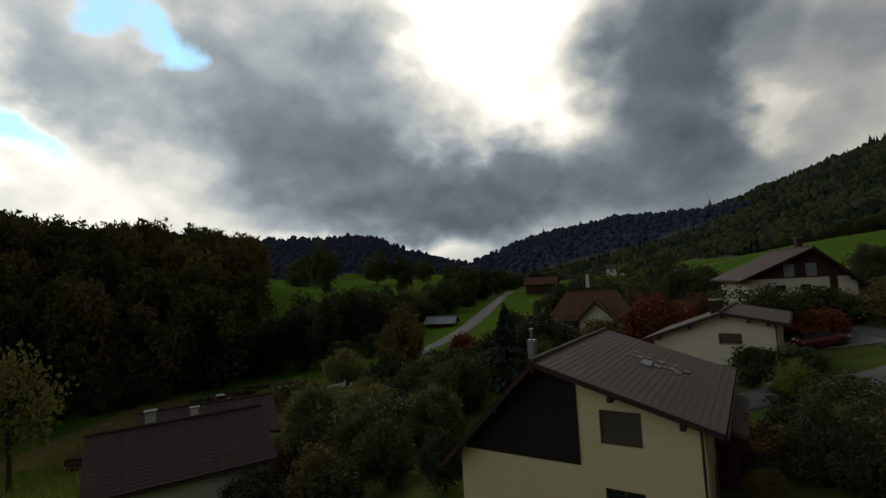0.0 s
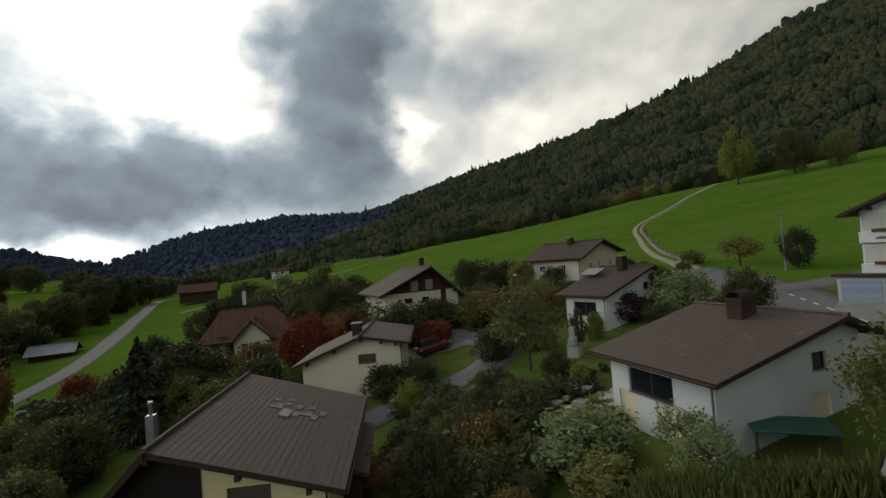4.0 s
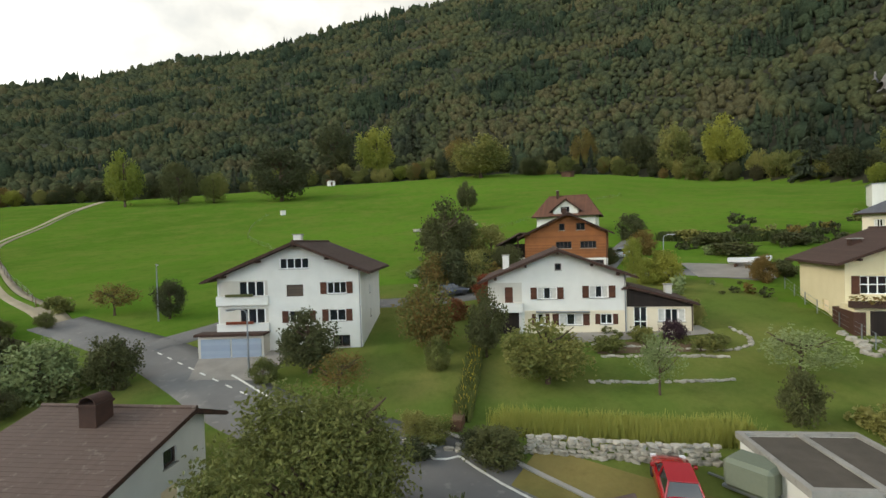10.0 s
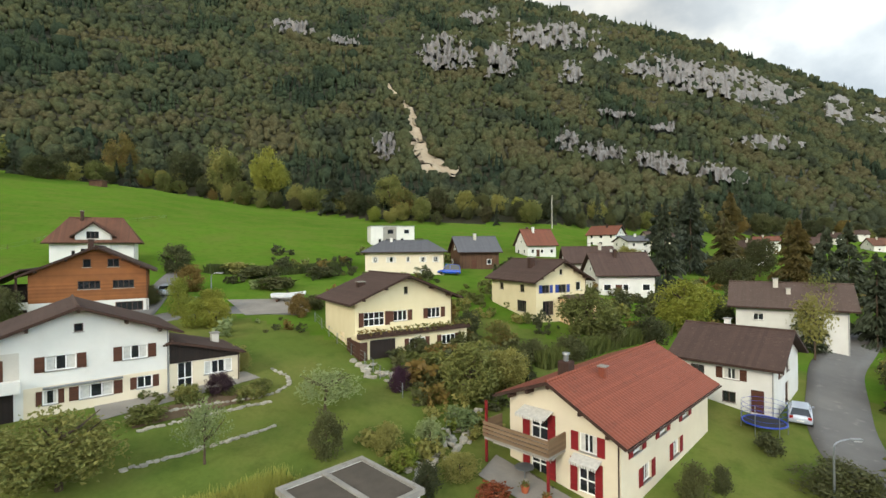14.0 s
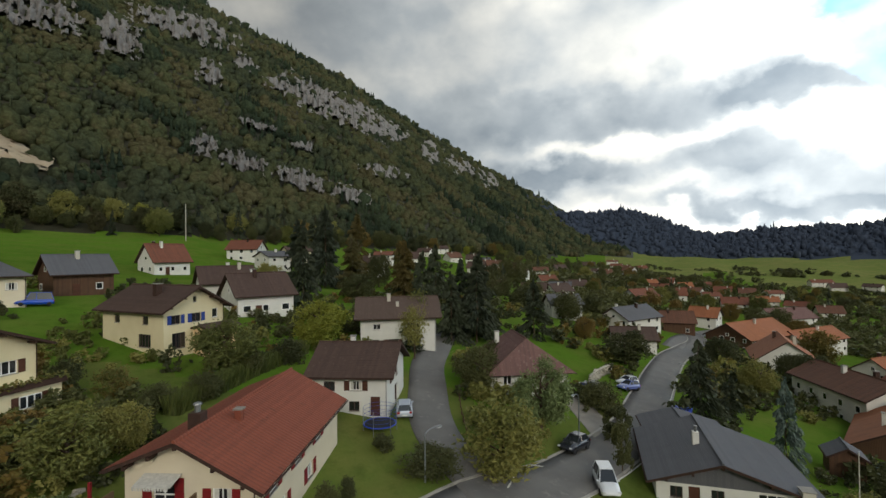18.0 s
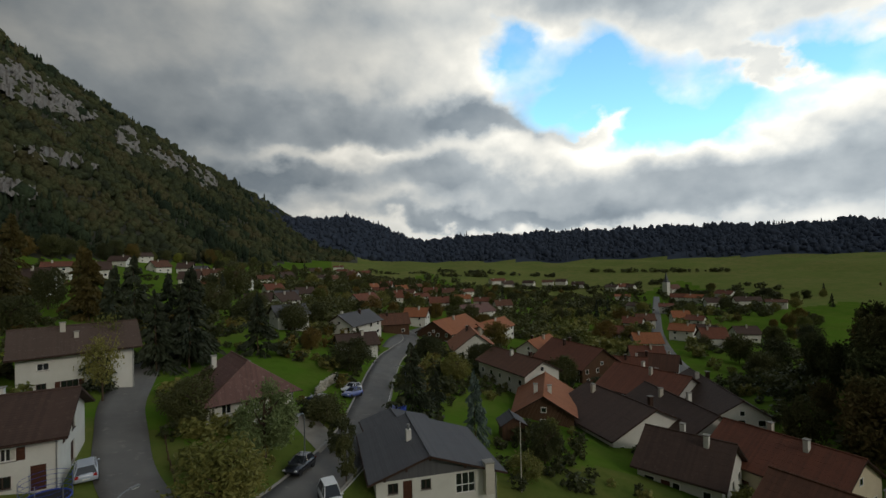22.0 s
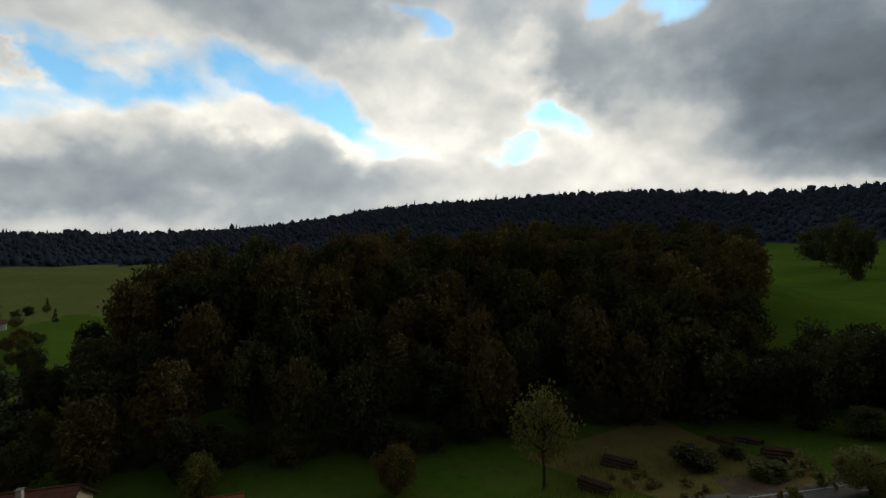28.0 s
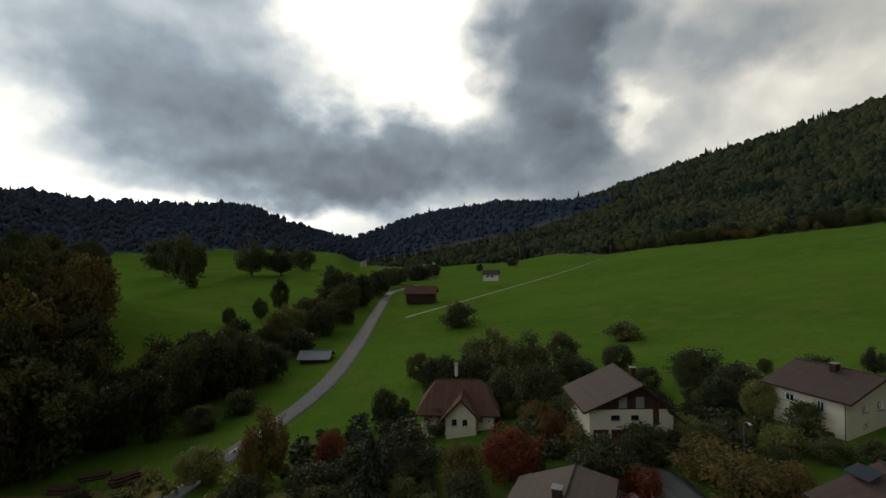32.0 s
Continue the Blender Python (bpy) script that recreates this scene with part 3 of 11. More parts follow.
def box(bm, x0, x1, y0, y1, z0, z1, m=None):
    vs = [bm.verts.new(Vector(p) if m is None else m @ Vector(p)) for p in
          ((x0, y0, z0), (x1, y0, z0), (x1, y1, z0), (x0, y1, z0), (x0, y0, z1), (x1, y0, z1), (x1, y1, z1), (x0, y1, z1))]
    for f in ((0, 3, 2, 1), (4, 5, 6, 7), (0, 1, 5, 4), (1, 2, 6, 5), (2, 3, 7, 6), (3, 0, 4, 7)):
        bm.faces.new([vs[i] for i in f])
    return vs


def slab(bm, quad, thick):
    """A plate with the four corners as its upper face."""
    q = [Vector(p) for p in quad]
    n = (q[1] - q[0]).cross(q[3] - q[0]).normalized()
    if n.z < 0:
        q.reverse()
        n = -n
    top = [bm.verts.new(p) for p in q]
    low = [bm.verts.new(p - n * thick) for p in q]
    bm.faces.new(top)
    bm.faces.new(low[::-1])
    for i in range(len(q)):
        j = (i + 1) % len(q)
        bm.faces.new((top[j], top[i], low[i], low[j]))


def tube(bm, a, b, r0, r1, sides=8, cap=True):
    a, b = Vector(a), Vector(b)
    d = (b - a).normalized()
    u = d.orthogonal().normalized()
    v = d.cross(u)
    rings = []
    for p, r in ((a, r0), (b, r1)):
        rings.append([bm.verts.new(p + (u * cos(2 * pi * k / sides) + v * sin(2 * pi * k / sides)) * r) for k in range(sides)])
    for k in range(sides):
        j = (k + 1) % sides
        bm.faces.new((rings[0][k], rings[0][j], rings[1][j], rings[1][k]))
    if cap:
        bm.faces.new(rings[0][::-1])
        bm.faces.new(rings[1])


def soften(bm, width=0.03, steps=1):
    bmesh.ops.bevel(bm, geom=list(bm.edges), offset=width, segments=steps, affect="EDGES", profile=0.5)


# ---------------------------------------------------------------- the ground sheet
def build_ground():
    radii = list(np.arange(0.0, 120, 1.6)) + list(np.geomspace(120, 420, 90)) + list(np.geomspace(424, 4600, 110))
    n = 480
    ang = np.linspace(0, 2 * np.pi, n, endpoint=False)
    rr, aa = np.meshgrid(np.array(radii[1:]), ang, indexing="ij")
    x, y = 2 + rr * np.sin(aa), rr * np.cos(aa)
    z = height(x, y)
    rough_far = np.sin(x * 0.031 + 1.3) * np.sin(y * 0.027) * ease(300, 900, rr) * ease(1700, 1200, rr) * 5
    z = z + rough_far * (z > -20)
    verts = [(2.0, 0.0, ground_z(2, 0))] + np.stack([x, y, z], 2).reshape(-1, 3).tolist()
    rows = len(radii) - 1
    faces = [(0, 1 + (k + 1) % n, 1 + k) for k in range(n)]
    for i in range(rows - 1):
        a, b = 1 + i * n, 1 + (i + 1) * n
        faces += [(a + k, a + (k + 1) % n, b + (k + 1) % n, b + k) for k in range(n)]
    ob = dress("ground", mesh_of("ground", verts, faces), M_GRASS, smooth=True)
    # under the woods the sheet is leaf litter
    me = ob.data
    me.materials.append(M_LITTER)
    me.materials.append(M_LAWN)
    me.materials.append(M_FIELD)
    # ridge ground takes the same colour, blued for haze
    me.materials.append(M_RIDGE_HAZE)
    mid = np.empty(len(me.polygons) * 3)
    me.polygons.foreach_get("center", mid)
    mid = mid.reshape(-1, 3)
    far = np.hypot(mid[:, 0] - 2, mid[:, 1])
    side = np.degrees(np.arctan2(mid[:, 0] - 2, mid[:, 1])) % 360
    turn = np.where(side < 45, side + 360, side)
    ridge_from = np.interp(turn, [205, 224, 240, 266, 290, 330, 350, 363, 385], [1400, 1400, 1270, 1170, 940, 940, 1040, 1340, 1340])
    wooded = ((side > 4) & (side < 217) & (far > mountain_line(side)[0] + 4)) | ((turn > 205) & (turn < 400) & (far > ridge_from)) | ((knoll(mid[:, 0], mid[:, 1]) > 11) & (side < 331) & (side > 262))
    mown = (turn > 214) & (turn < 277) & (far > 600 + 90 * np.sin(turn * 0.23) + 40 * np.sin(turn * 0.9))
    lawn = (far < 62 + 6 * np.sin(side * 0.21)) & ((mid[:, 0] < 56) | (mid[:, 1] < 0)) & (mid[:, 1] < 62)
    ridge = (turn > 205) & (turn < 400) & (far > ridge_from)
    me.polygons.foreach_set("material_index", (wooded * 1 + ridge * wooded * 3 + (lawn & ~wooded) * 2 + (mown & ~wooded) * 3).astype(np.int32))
    tagged(ob, "green autumn meadow and garden grass on a valley slope", "ground", kind="structure")


build_ground()


def smooth_line(points, step=1.5):
    pts = [Vector((*p, 0)) for p in points]
    pts = [pts[0] * 2 - pts[1]] + pts + [pts[-1] * 2 - pts[-2]]
    out_pts = []
    for i in range(1, len(pts) - 2):
        p0, p1, p2, p3 = pts[i - 1:i + 3]
        k = max(2, int((p2 - p1).length / step))
        for s in range(k):
            t = s / k
            out_pts.append(0.5 * ((2 * p1) + (p2 - p0) * t + (2 * p0 - 5 * p1 + 4 * p2 - p3) * t * t + (3 * p1 - p0 - 3 * p2 + p3) * t ** 3))
    out_pts.append(pts[-2])
    return out_pts


def ribbon_mesh(name, points, left, right, lift, step=1.5, across=4, skirt=0.25):
    line = smooth_line(points, step)
    verts, faces = [], []
    cols = across + 1
    for i, p in enumerate(line):
        d = (line[min(i + 1, len(line) - 1)] - line[max(i - 1, 0)]).normalized()
        side = Vector((d.y, -d.x, 0))
        row = [p + side * (-left + (left + right) * c / across) for c in range(cols)]
        zs = [ground_z(q.x, q.y) + lift for q in row]
        row_pts = [(q.x, q.y, z) for q, z in zip(row, zs)]
        verts += [(row_pts[0][0], row_pts[0][1], zs[0] - skirt)] + row_pts + [(row_pts[-1][0], row_pts[-1][1], zs[-1] - skirt)]
    w = cols + 2
    for i in range(len(line) - 1):
        for c in range(w - 1):
            faces.append((i * w + c, (i + 1) * w + c, (i + 1) * w + c + 1, i * w + c + 1))
    me = mesh_of(name, verts, faces)
    me.flip_normals()
    return me


def ribbon(name, points, width, material, lift, label, category, kind="structure", step=1.5):
    ob = dress(name, ribbon_mesh(name, points, width / 2, width / 2, lift, step), material, smooth=True)
    return tagged(ob, label, category, kind=kind)


def patch(name, corners, material, lift, label, category, kind="structure", cells=14):
    """A piece of ground with four corners, laid over the slope."""
    c = [Vector((*p, 0)) for p in corners]
    verts, faces = [], []
    for i in range(cells + 1):
        for j in range(cells + 1):
            a, b = i / cells, j / cells
            p = (c[0] * (1 - a) + c[1] * a) * (1 - b) + (c[3] * (1 - a) + c[2] * a) * b
            p += Vector((noise.noise(p * 0.3) * 0.5, noise.noise(p * 0.3 + Vector((9, 0, 0))) * 0.5, 0)) if 0 < i < cells and 0 < j < cells else Vector()
            verts.append((p.x, p.y, ground_z(p.x, p.y) + lift))
    for i in range(cells):
        for j in range(cells):
            k = i * (cells + 1) + j
            faces.append((k, k + cells + 1, k + cells + 2, k + 1))
    me = mesh_of(name, verts, faces)
    if me.polygons[0].normal.z < 0:
        me.flip_normals()
    ob = dress(name, me, material, smooth=True)
    return tagged(ob, label, category, kind=kind)

# ---------------------------------------------------------------- houses
def thing(name, x, y, z, turn=0.0, label="", category="", group="", kind=""):
    ob = new(name)
    ob.matrix_world = Matrix.LocRotScale((x, y, z), Euler((0, 0, turn)), None)
    return tagged(ob, label, category, group, kind)


def face_frame(origin, along, out_way):
    """Maps (u, outwards, up) of a wall to the house."""
    u, o = Vector(along), Vector(out_way)
    m = Matrix.Identity(4)
    for i in range(3):
        m[i][0], m[i][1], m[i][2], m[i][3] = u[i], o[i], (0, 0, 1)[i], origin[i]
    return m


def wall_mesh(bm, m, length, top, knots, holes, low):
    """One wall, cut through by its openings, with the reveals of the openings."""
    us = sorted({0.0, length, *knots, *(h[0] for h in holes), *(h[1] for h in holes)})
    for u0, u1 in zip(us, us[1:]):
        if u1 - u0 < 1e-4:
            continue
        mid = (u0 + u1) / 2
        cuts = sorted({low, *(v for h in holes if h[0] < mid < h[1] for v in (h[2], h[3]))})
        cuts.append(99.0)
        for v0, v1 in zip(cuts, cuts[1:]):
            if any(h[0] < mid < h[1] and h[2] < (v0 + min(v1, 50)) / 2 < h[3] and v1 < 90 for h in holes):
                continue
            quad = [(u0, min(v0, top(u0))), (u1, min(v0, top(u1))), (u1, min(v1, top(u1))), (u0, min(v1, top(u0)))]
            if quad[2][1] - quad[1][1] < 1e-4 and quad[3][1] - quad[0][1] < 1e-4:
                continue
            pts = []
            for q in quad:
                if not pts or (Vector(q) - Vector(pts[-1])).length > 1e-4:
                    pts.append(q)
            if len(pts) >= 3:
                bm.faces.new([bm.verts.new(m @ Vector((u, 0, v))) for u, v in pts])
    for u0, u1, v0, v1 in holes:
        ring = [(u0, v0), (u1, v0), (u1, v1), (u0, v1)]
        for a, b in zip(ring, ring[1:] + ring[:1]):
            bm.faces.new([bm.verts.new(m @ Vector(p)) for p in ((a[0], 0, a[1]), (b[0], 0, b[1]), (b[0], -0.24, b[1]), (a[0], -0.24, a[1]))])


def ring(bm, x0, x1, z0, z1, rim, y0, y1, m):
    """A rectangular frame in one piece."""
    rows = []
    for y in (y0, y1):
        for d in (0, rim):
            rows.append([bm.verts.new(m @ Vector(q)) for q in ((x0 + d, y, z0 + d), (x1 - d, y, z0 + d), (x1 - d, y, z1 - d), (x0 + d, y, z1 - d))])
    for a, b in ((0, 1), (2, 3), (0, 2), (1, 3)):
        for k in range(4):
            n = (k + 1) % 4
            bm.faces.new((rows[a][k], rows[a][n], rows[b][n], rows[b][k]))
    bmesh.ops.recalc_face_normals(bm, faces=bm.faces)


def window(home, m, u, v, w, h, style, shutters):
    """A window or door in its opening: the frame with its bars, panes, sill and shutters as parts of it."""
    x0, x1, z0, z1 = u - w / 2, u + w / 2, v, v + h
    back, rim = -0.14, 0.07
    dark = style in ("dark", "slit", "big")
    if style in ("garage_grey", "garage_brown", "garage_dark", "panel", "blind", "door_dark"):
        bm = bmesh.new()
        box(bm, x0, x1, -0.2, -0.1, z0, z1, m)
        for k in range(1, 4 if style.startswith("garage") else 1):
            zz = z0 + (z1 - z0) * k / 4
            box(bm, x0, x1, -0.1, -0.085, zz - 0.012, zz + 0.012, m)
        mats = {"garage_grey": M_DOOR_GREY, "garage_brown": M_DOOR_BROWN, "garage_dark": M_DOOR_DARK, "panel": M_DOOR_PALE, "blind": M_BLIND, "door_dark": M_SHUT_BROWN}
        leaf = part({"panel": "panel", "blind": "blind", "door_dark": "door"}.get(style, "garage_door"), bm, mats[style], home)
        if style.startswith("garage"):
            bm = bmesh.new()
            box(bm, u - 0.12, u + 0.12, -0.1, -0.05, z0 + 0.9, z0 + 0.94, m)
            part("handle", bm, M_METAL, leaf)
        return
    bm = bmesh.new()
    ring(bm, x0, x1, z0, z1, rim, back - 0.05, back + 0.03, m)
    n = max(1, round(w / 0.62)) if style != "slit" else 1
    if style == "big":
        n = 2
    tone = M_FRAME_DARK if dark else M_FRAME
    win = part("window" if style != "door" else "glazed_door", bm, tone, home)
    bars = [(x0 + w * k / n - 0.035, x0 + w * k / n + 0.035, z0 + rim, z1 - rim) for k in range(1, n)]
    if style == "door":
        bars.append((x0 + rim, x1 - rim, z0 + 0.75, z0 + 0.83))
    for a, b, c, d in bars:
        bm = bmesh.new()
        box(bm, a, b, back - 0.05, back + 0.025 if style != "door" else back + 0.02, c, d, m)
        part("glazing_bar", bm, tone, win)
    for k in range(n):
        bm = bmesh.new()
        xa, xb = x0 + w * k / n + 0.03, x0 + w * (k + 1) / n - 0.03
        box(bm, xa, xb, back - 0.035, back - 0.02, z0 + 0.04, z1 - 0.04, m)
        part("pane", bm, M_GLASS, win)
    if style == "curtain":
        for xa, xb in ((x0 + rim, x0 + w * 0.3), (x1 - w * 0.3, x1 - rim)):
            bm = bmesh.new()
            box(bm, xa, xb, back - 0.018, back - 0.012, z0 + rim, z1 - rim, m)
            part("curtain", bm, M_CURTAIN, win)
    if style != "door":
        bm = bmesh.new()
        box(bm, x0 - 0.06, x1 + 0.06, -0.1, 0.06, z0 - 0.06, z0, m)
        part("sill", bm, M_KERB, win)
    if shutters:
        sw = min(0.55, w * 0.42)
        for a, b in ((x0 - sw - 0.03, x0 - 0.03), (x1 + 0.03, x1 + sw + 0.03)):
            bm = bmesh.new()
            box(bm, a, b, 0.02, 0.06, z0, z1, m)
            box(bm, a + 0.05, b - 0.05, 0.055, 0.07, z0 + 0.08, z0 + h * 0.48, m)
            box(bm, a + 0.05, b - 0.05, 0.055, 0.07, z0 + h * 0.54, z1 - 0.08, m)
            part("shutter", bm, shutters, win)


def roof_plane(home, name, eave_a, eave_b, top_b, top_a, material, thick=0.2, step=0.27, mat_edge=None):
    """One slope of a roof: a slab of timber with courses of tiles that overlap downhill on it."""
    a, b, c, d = (Vector(p) for p in (eave_a, eave_b, top_b, top_a))
    bm = bmesh.new()
    slab(bm, (a, b, c, d), thick)
    deck = part(name, bm, mat_edge or M_TRIM, home)
    nrm = (b - a).cross(d - a).normalized()
    if nrm.z < 0:
        nrm = -nrm
    rows = max(3, int(((d - a).length + (c - b).length) / 2 / step))
    bm = bmesh.new()
    for k in range(rows):
        s, t = k / rows, (k + 1) / rows
        p = [a.lerp(d, s) + nrm * 0.024, b.lerp(c, s) + nrm * 0.024, b.lerp(c, t) + nrm * 0.012, a.lerp(d, t) + nrm * 0.012]
        vs = [bm.verts.new(q) for q in p]
        bm.faces.new(vs)
        low = [bm.verts.new(a.lerp(d, s) + nrm * 0.004), bm.verts.new(b.lerp(c, s) + nrm * 0.004)]
        bm.faces.new((low[0], low[1], vs[1], vs[0]))
    bmesh.ops.recalc_face_normals(bm, faces=bm.faces)
    cover = part("roof_covering", bm, material, deck)
    cover["kind"] = "stuff"
    return deck


def chimney(home, x, y, z0, z1, w=0.7, d=0.9, material=None, cap="slab"):
    bm = bmesh.new()
    box(bm, x - w / 2, x + w / 2, y - d / 2, y + d / 2, z0, z1)
    soften(bm, 0.02)
    ch = part("chimney", bm, material or M_TRIM, home)
    bm = bmesh.new()
    if cap == "slab":
        box(bm, x - w / 2 - 0.08, x + w / 2 + 0.08, y - d / 2 - 0.08, y + d / 2 + 0.08, z1, z1 + 0.09)
    elif cap == "hood":
        arch = []
        for k in range(10):
            a = pi * k / 9
            for grow_by in (1.0, 0.88):
                px, pz = x - w / 2 * cos(a) * grow_by, z1 + 0.06 + w / 2 * sin(a) * 0.8 * grow_by
                arch.append([bm.verts.new((px, y - d / 2, pz)), bm.verts.new((px, y + d / 2, pz))])
        for k in range(9):
            a, b, c, e = arch[2 * k], arch[2 * k + 2], arch[2 * k + 1], arch[2 * k + 3]
            for quad in ((a[0], b[0], b[1], a[1]), (c[0], e[0], e[1], c[1]), (a[0], b[0], e[0], c[0]), (a[1], b[1], e[1], c[1])):
                bm.faces.new(quad)
        for a, c in ((arch[0], arch[1]), (arch[-2], arch[-1])):
            bm.faces.new((a[0], a[1], c[1], c[0]))
        bmesh.ops.recalc_face_normals(bm, faces=bm.faces)
        part("chimney_hood", bm, M_TRIM, ch, "arched brown sheet hood")
        bm = bmesh.new()
        box(bm, x - w / 2 - 0.05, x + w / 2 + 0.05, y - d / 2 - 0.05, y + d / 2 + 0.05, z1 - 0.06, z1 + 0.05)
    else:
        tube(bm, (x, y, z1), (x, y, z1 + 0.45), w * 0.22, w * 0.22)
        tube(bm, (x, y, z1 + 0.45), (x, y, z1 + 0.55), w * 0.34, w * 0.3)
    part("chimney_cap", bm, M_CONCRETE if cap == "slab" else (M_TRIM if cap == "hood" else M_ZINC), ch)
    return ch


FOOTPRINTS = []


def house(name, label, p0, p1, depth, zb, ze, zr, frac=0.5, ridge="front", over=0.7, wall=None, roof=None, openings=(), chimneys=(), category="house",
          top_boards=None, top_from=None, low=-1.5, thick=0.2, hip=0.0, group=""):
    """A house with its front wall from p0 to p1, left to right as one faces it. ze: wall heights at the two eaves; zr: the ridge;
    ridge: 'front' turns a gable to the front, 'side' an eave. hip: how far the ridge's ends are drawn in."""
    wall, roof = wall or M_WHITE, roof or M_ROOF_BROWN
    a, b = Vector(p0), Vector(p1)
    length = (b - a).length
    turn = math.atan2(b.y - a.y, b.x - a.x)
    home = thing(name, a.x, a.y, zb, turn, label, category, group)
    middle = (a + b) / 2 + Vector((-sin(turn), cos(turn))) * depth / 2
    FOOTPRINTS.append((middle.x, middle.y, math.hypot(length, depth) * 0.46 + 0.8))
    e0, e1, r = ze[0] - zb, ze[1] - zb, zr - zb
    span = length if ridge == "front" else depth
    peak = span * frac

    def profile(s):
        return e0 + (r - e0) * s / peak if s <= peak else r + (e1 - r) * (s - peak) / (span - peak)

    gable_top = profile if hip == 0 else (lambda s: min(profile(s), max(e0, e1)))
    if ridge == "front":
        tops = {"f": gable_top, "b": lambda u: gable_top(length - u), "l": lambda u: e0, "r": lambda u: e1}
        knots = {"f": [peak], "b": [length - peak], "l": [], "r": []}
    else:
        tops = {"f": lambda u: e0, "b": lambda u: e1, "l": lambda u: gable_top(depth - u), "r": gable_top}
        knots = {"f": [], "b": [], "l": [depth - peak], "r": [peak]}
    frames = {"f": (face_frame((0, 0, 0), (1, 0, 0), (0, -1, 0)), length), "r": (face_frame((length, 0, 0), (0, 1, 0), (1, 0, 0)), depth),
              "b": (face_frame((length, depth, 0), (-1, 0, 0), (0, 1, 0)), length), "l": (face_frame((0, depth, 0), (0, -1, 0), (-1, 0, 0)), depth)}
    for key, (m, long) in frames.items():
        holes = [(u - w / 2, u + w / 2, v, v + h) for f, u, v, w, h, style, sh in openings if f == key]
        bm = bmesh.new()
        wall_mesh(bm, m, long, tops[key], knots[key], holes, low)
        bmesh.ops.recalc_face_normals(bm, faces=bm.faces)
        part("wall", bm, wall, home)
        for f, u, v, w, h, style, sh in openings:
            if f == key:
                window(home, m, u, v, w, h, style, sh)
        if top_boards and key == "f":
            bm = bmesh.new()
            us = sorted({0.0, long, *knots[key]})
            for u0, u1 in zip(us, us[1:]):
                if tops[key](u0) > top_from - 0.01 or tops[key](u1) > top_from:
                    slab(bm, [m @ Vector(q) for q in ((u0, 0.05, top_from), (u1, 0.05, top_from), (u1, 0.05, max(top_from, tops[key](u1) - 0.03)), (u0, 0.05, max(top_from, tops[key](u0) - 0.03)))], 0.045)
            if len(bm.faces):
                part("gable_boarding", bm, top_boards, home)
            else:
                bm.free()
    # roof
    ov = over
    rise0, rise1 = (r - e0) / peak, (r - e1) / (span - peak)
    lift = thick + 0.02
    if ridge == "front":
        y0, y1 = -ov * 1.1, depth + ov * 0.8
        roof_plane(home, "roof_slope", (-ov, y0, e0 - rise0 * ov + lift), (-ov, y1, e0 - rise0 * ov + lift), (peak, y1 - hip, r + lift), (peak, y0 + hip, r + lift), roof, thick)
        roof_plane(home, "roof_slope", (length + ov, y0, e1 - rise1 * ov + lift), (length + ov, y1, e1 - rise1 * ov + lift), (peak, y1 - hip, r + lift), (peak, y0 + hip, r + lift), roof, thick)
        ends = ((peak, y0 + hip, r + lift + 0.05), (peak, y1 - hip, r + lift + 0.05))
        gut = ((-ov - 0.06, y0, e0 - rise0 * ov + 0.1), (-ov - 0.06, y1, e0 - rise0 * ov + 0.1)), ((length + ov + 0.06, y0, e1 - rise1 * ov + 0.1), (length + ov + 0.06, y1, e1 - rise1 * ov + 0.1))
        if hip:
            for yy, yh in ((y0, y0 + hip), (y1, y1 - hip)):
                zl = min(e0 - rise0 * ov, e1 - rise1 * ov) + lift
                roof_plane(home, "roof_hip", (-ov, yy, zl), (length + ov, yy, zl), (peak + 0.02, yh, r + lift), (peak - 0.02, yh, r + lift), roof, thick)
    else:
        x0, x1 = -ov * 1.1, length + ov * 1.1
        roof_plane(home, "roof_slope", (x0, -ov, e0 - rise0 * ov + lift), (x1, -ov, e0 - rise0 * ov + lift), (x1 - hip, peak, r + lift), (x0 + hip, peak, r + lift), roof, thick)
        roof_plane(home, "roof_slope", (x0, depth + ov, e1 - rise1 * ov + lift), (x1, depth + ov, e1 - rise1 * ov + lift), (x1 - hip, peak, r + lift), (x0 + hip, peak, r + lift), roof, thick)
        ends = ((x0 + hip, peak, r + lift + 0.05), (x1 - hip, peak, r + lift + 0.05))
        gut = ((x0, -ov - 0.06, e0 - rise0 * ov + 0.1), (x1, -ov - 0.06, e0 - rise0 * ov + 0.1)), ((x0, depth + ov + 0.06, e1 - rise1 * ov + 0.1), (x1, depth + ov + 0.06, e1 - rise1 * ov + 0.1))
        if hip:
            for xx, xh in ((x0, x0 + hip), (x1, x1 - hip)):
                zl = min(e0 - rise0 * ov, e1 - rise1 * ov) + lift
                roof_plane(home, "roof_hip", (xx, -ov, zl), (xx, depth + ov, zl), (xh, peak + 0.02, r + lift), (xh, peak - 0.02, r + lift), roof, thick)
    bm = bmesh.new()
    tube(bm, *ends, 0.11, 0.11, 6)
    part("ridge_cap", bm, roof, home)
    for line in gut:
        bm = bmesh.new()
        tube(bm, *line, 0.07, 0.07, 6)
        part("gutter", bm, M_TRIM, home)
    if length > 7 and ridge == "front" and not hip:
        # purlins that carry the overhang
        for s in (0.06, frac * 0.55, frac, frac + (1 - frac) * 0.5, 0.94):
            zz = profile(s * span) - 0.14
            bm = bmesh.new()
            box(bm, s * span - 0.09, s * span + 0.09, -ov * 1.05, 0.1, zz - 0.1, zz + 0.1)
            part("purlin", bm, M_TRIM, home)
    bm = bmesh.new()
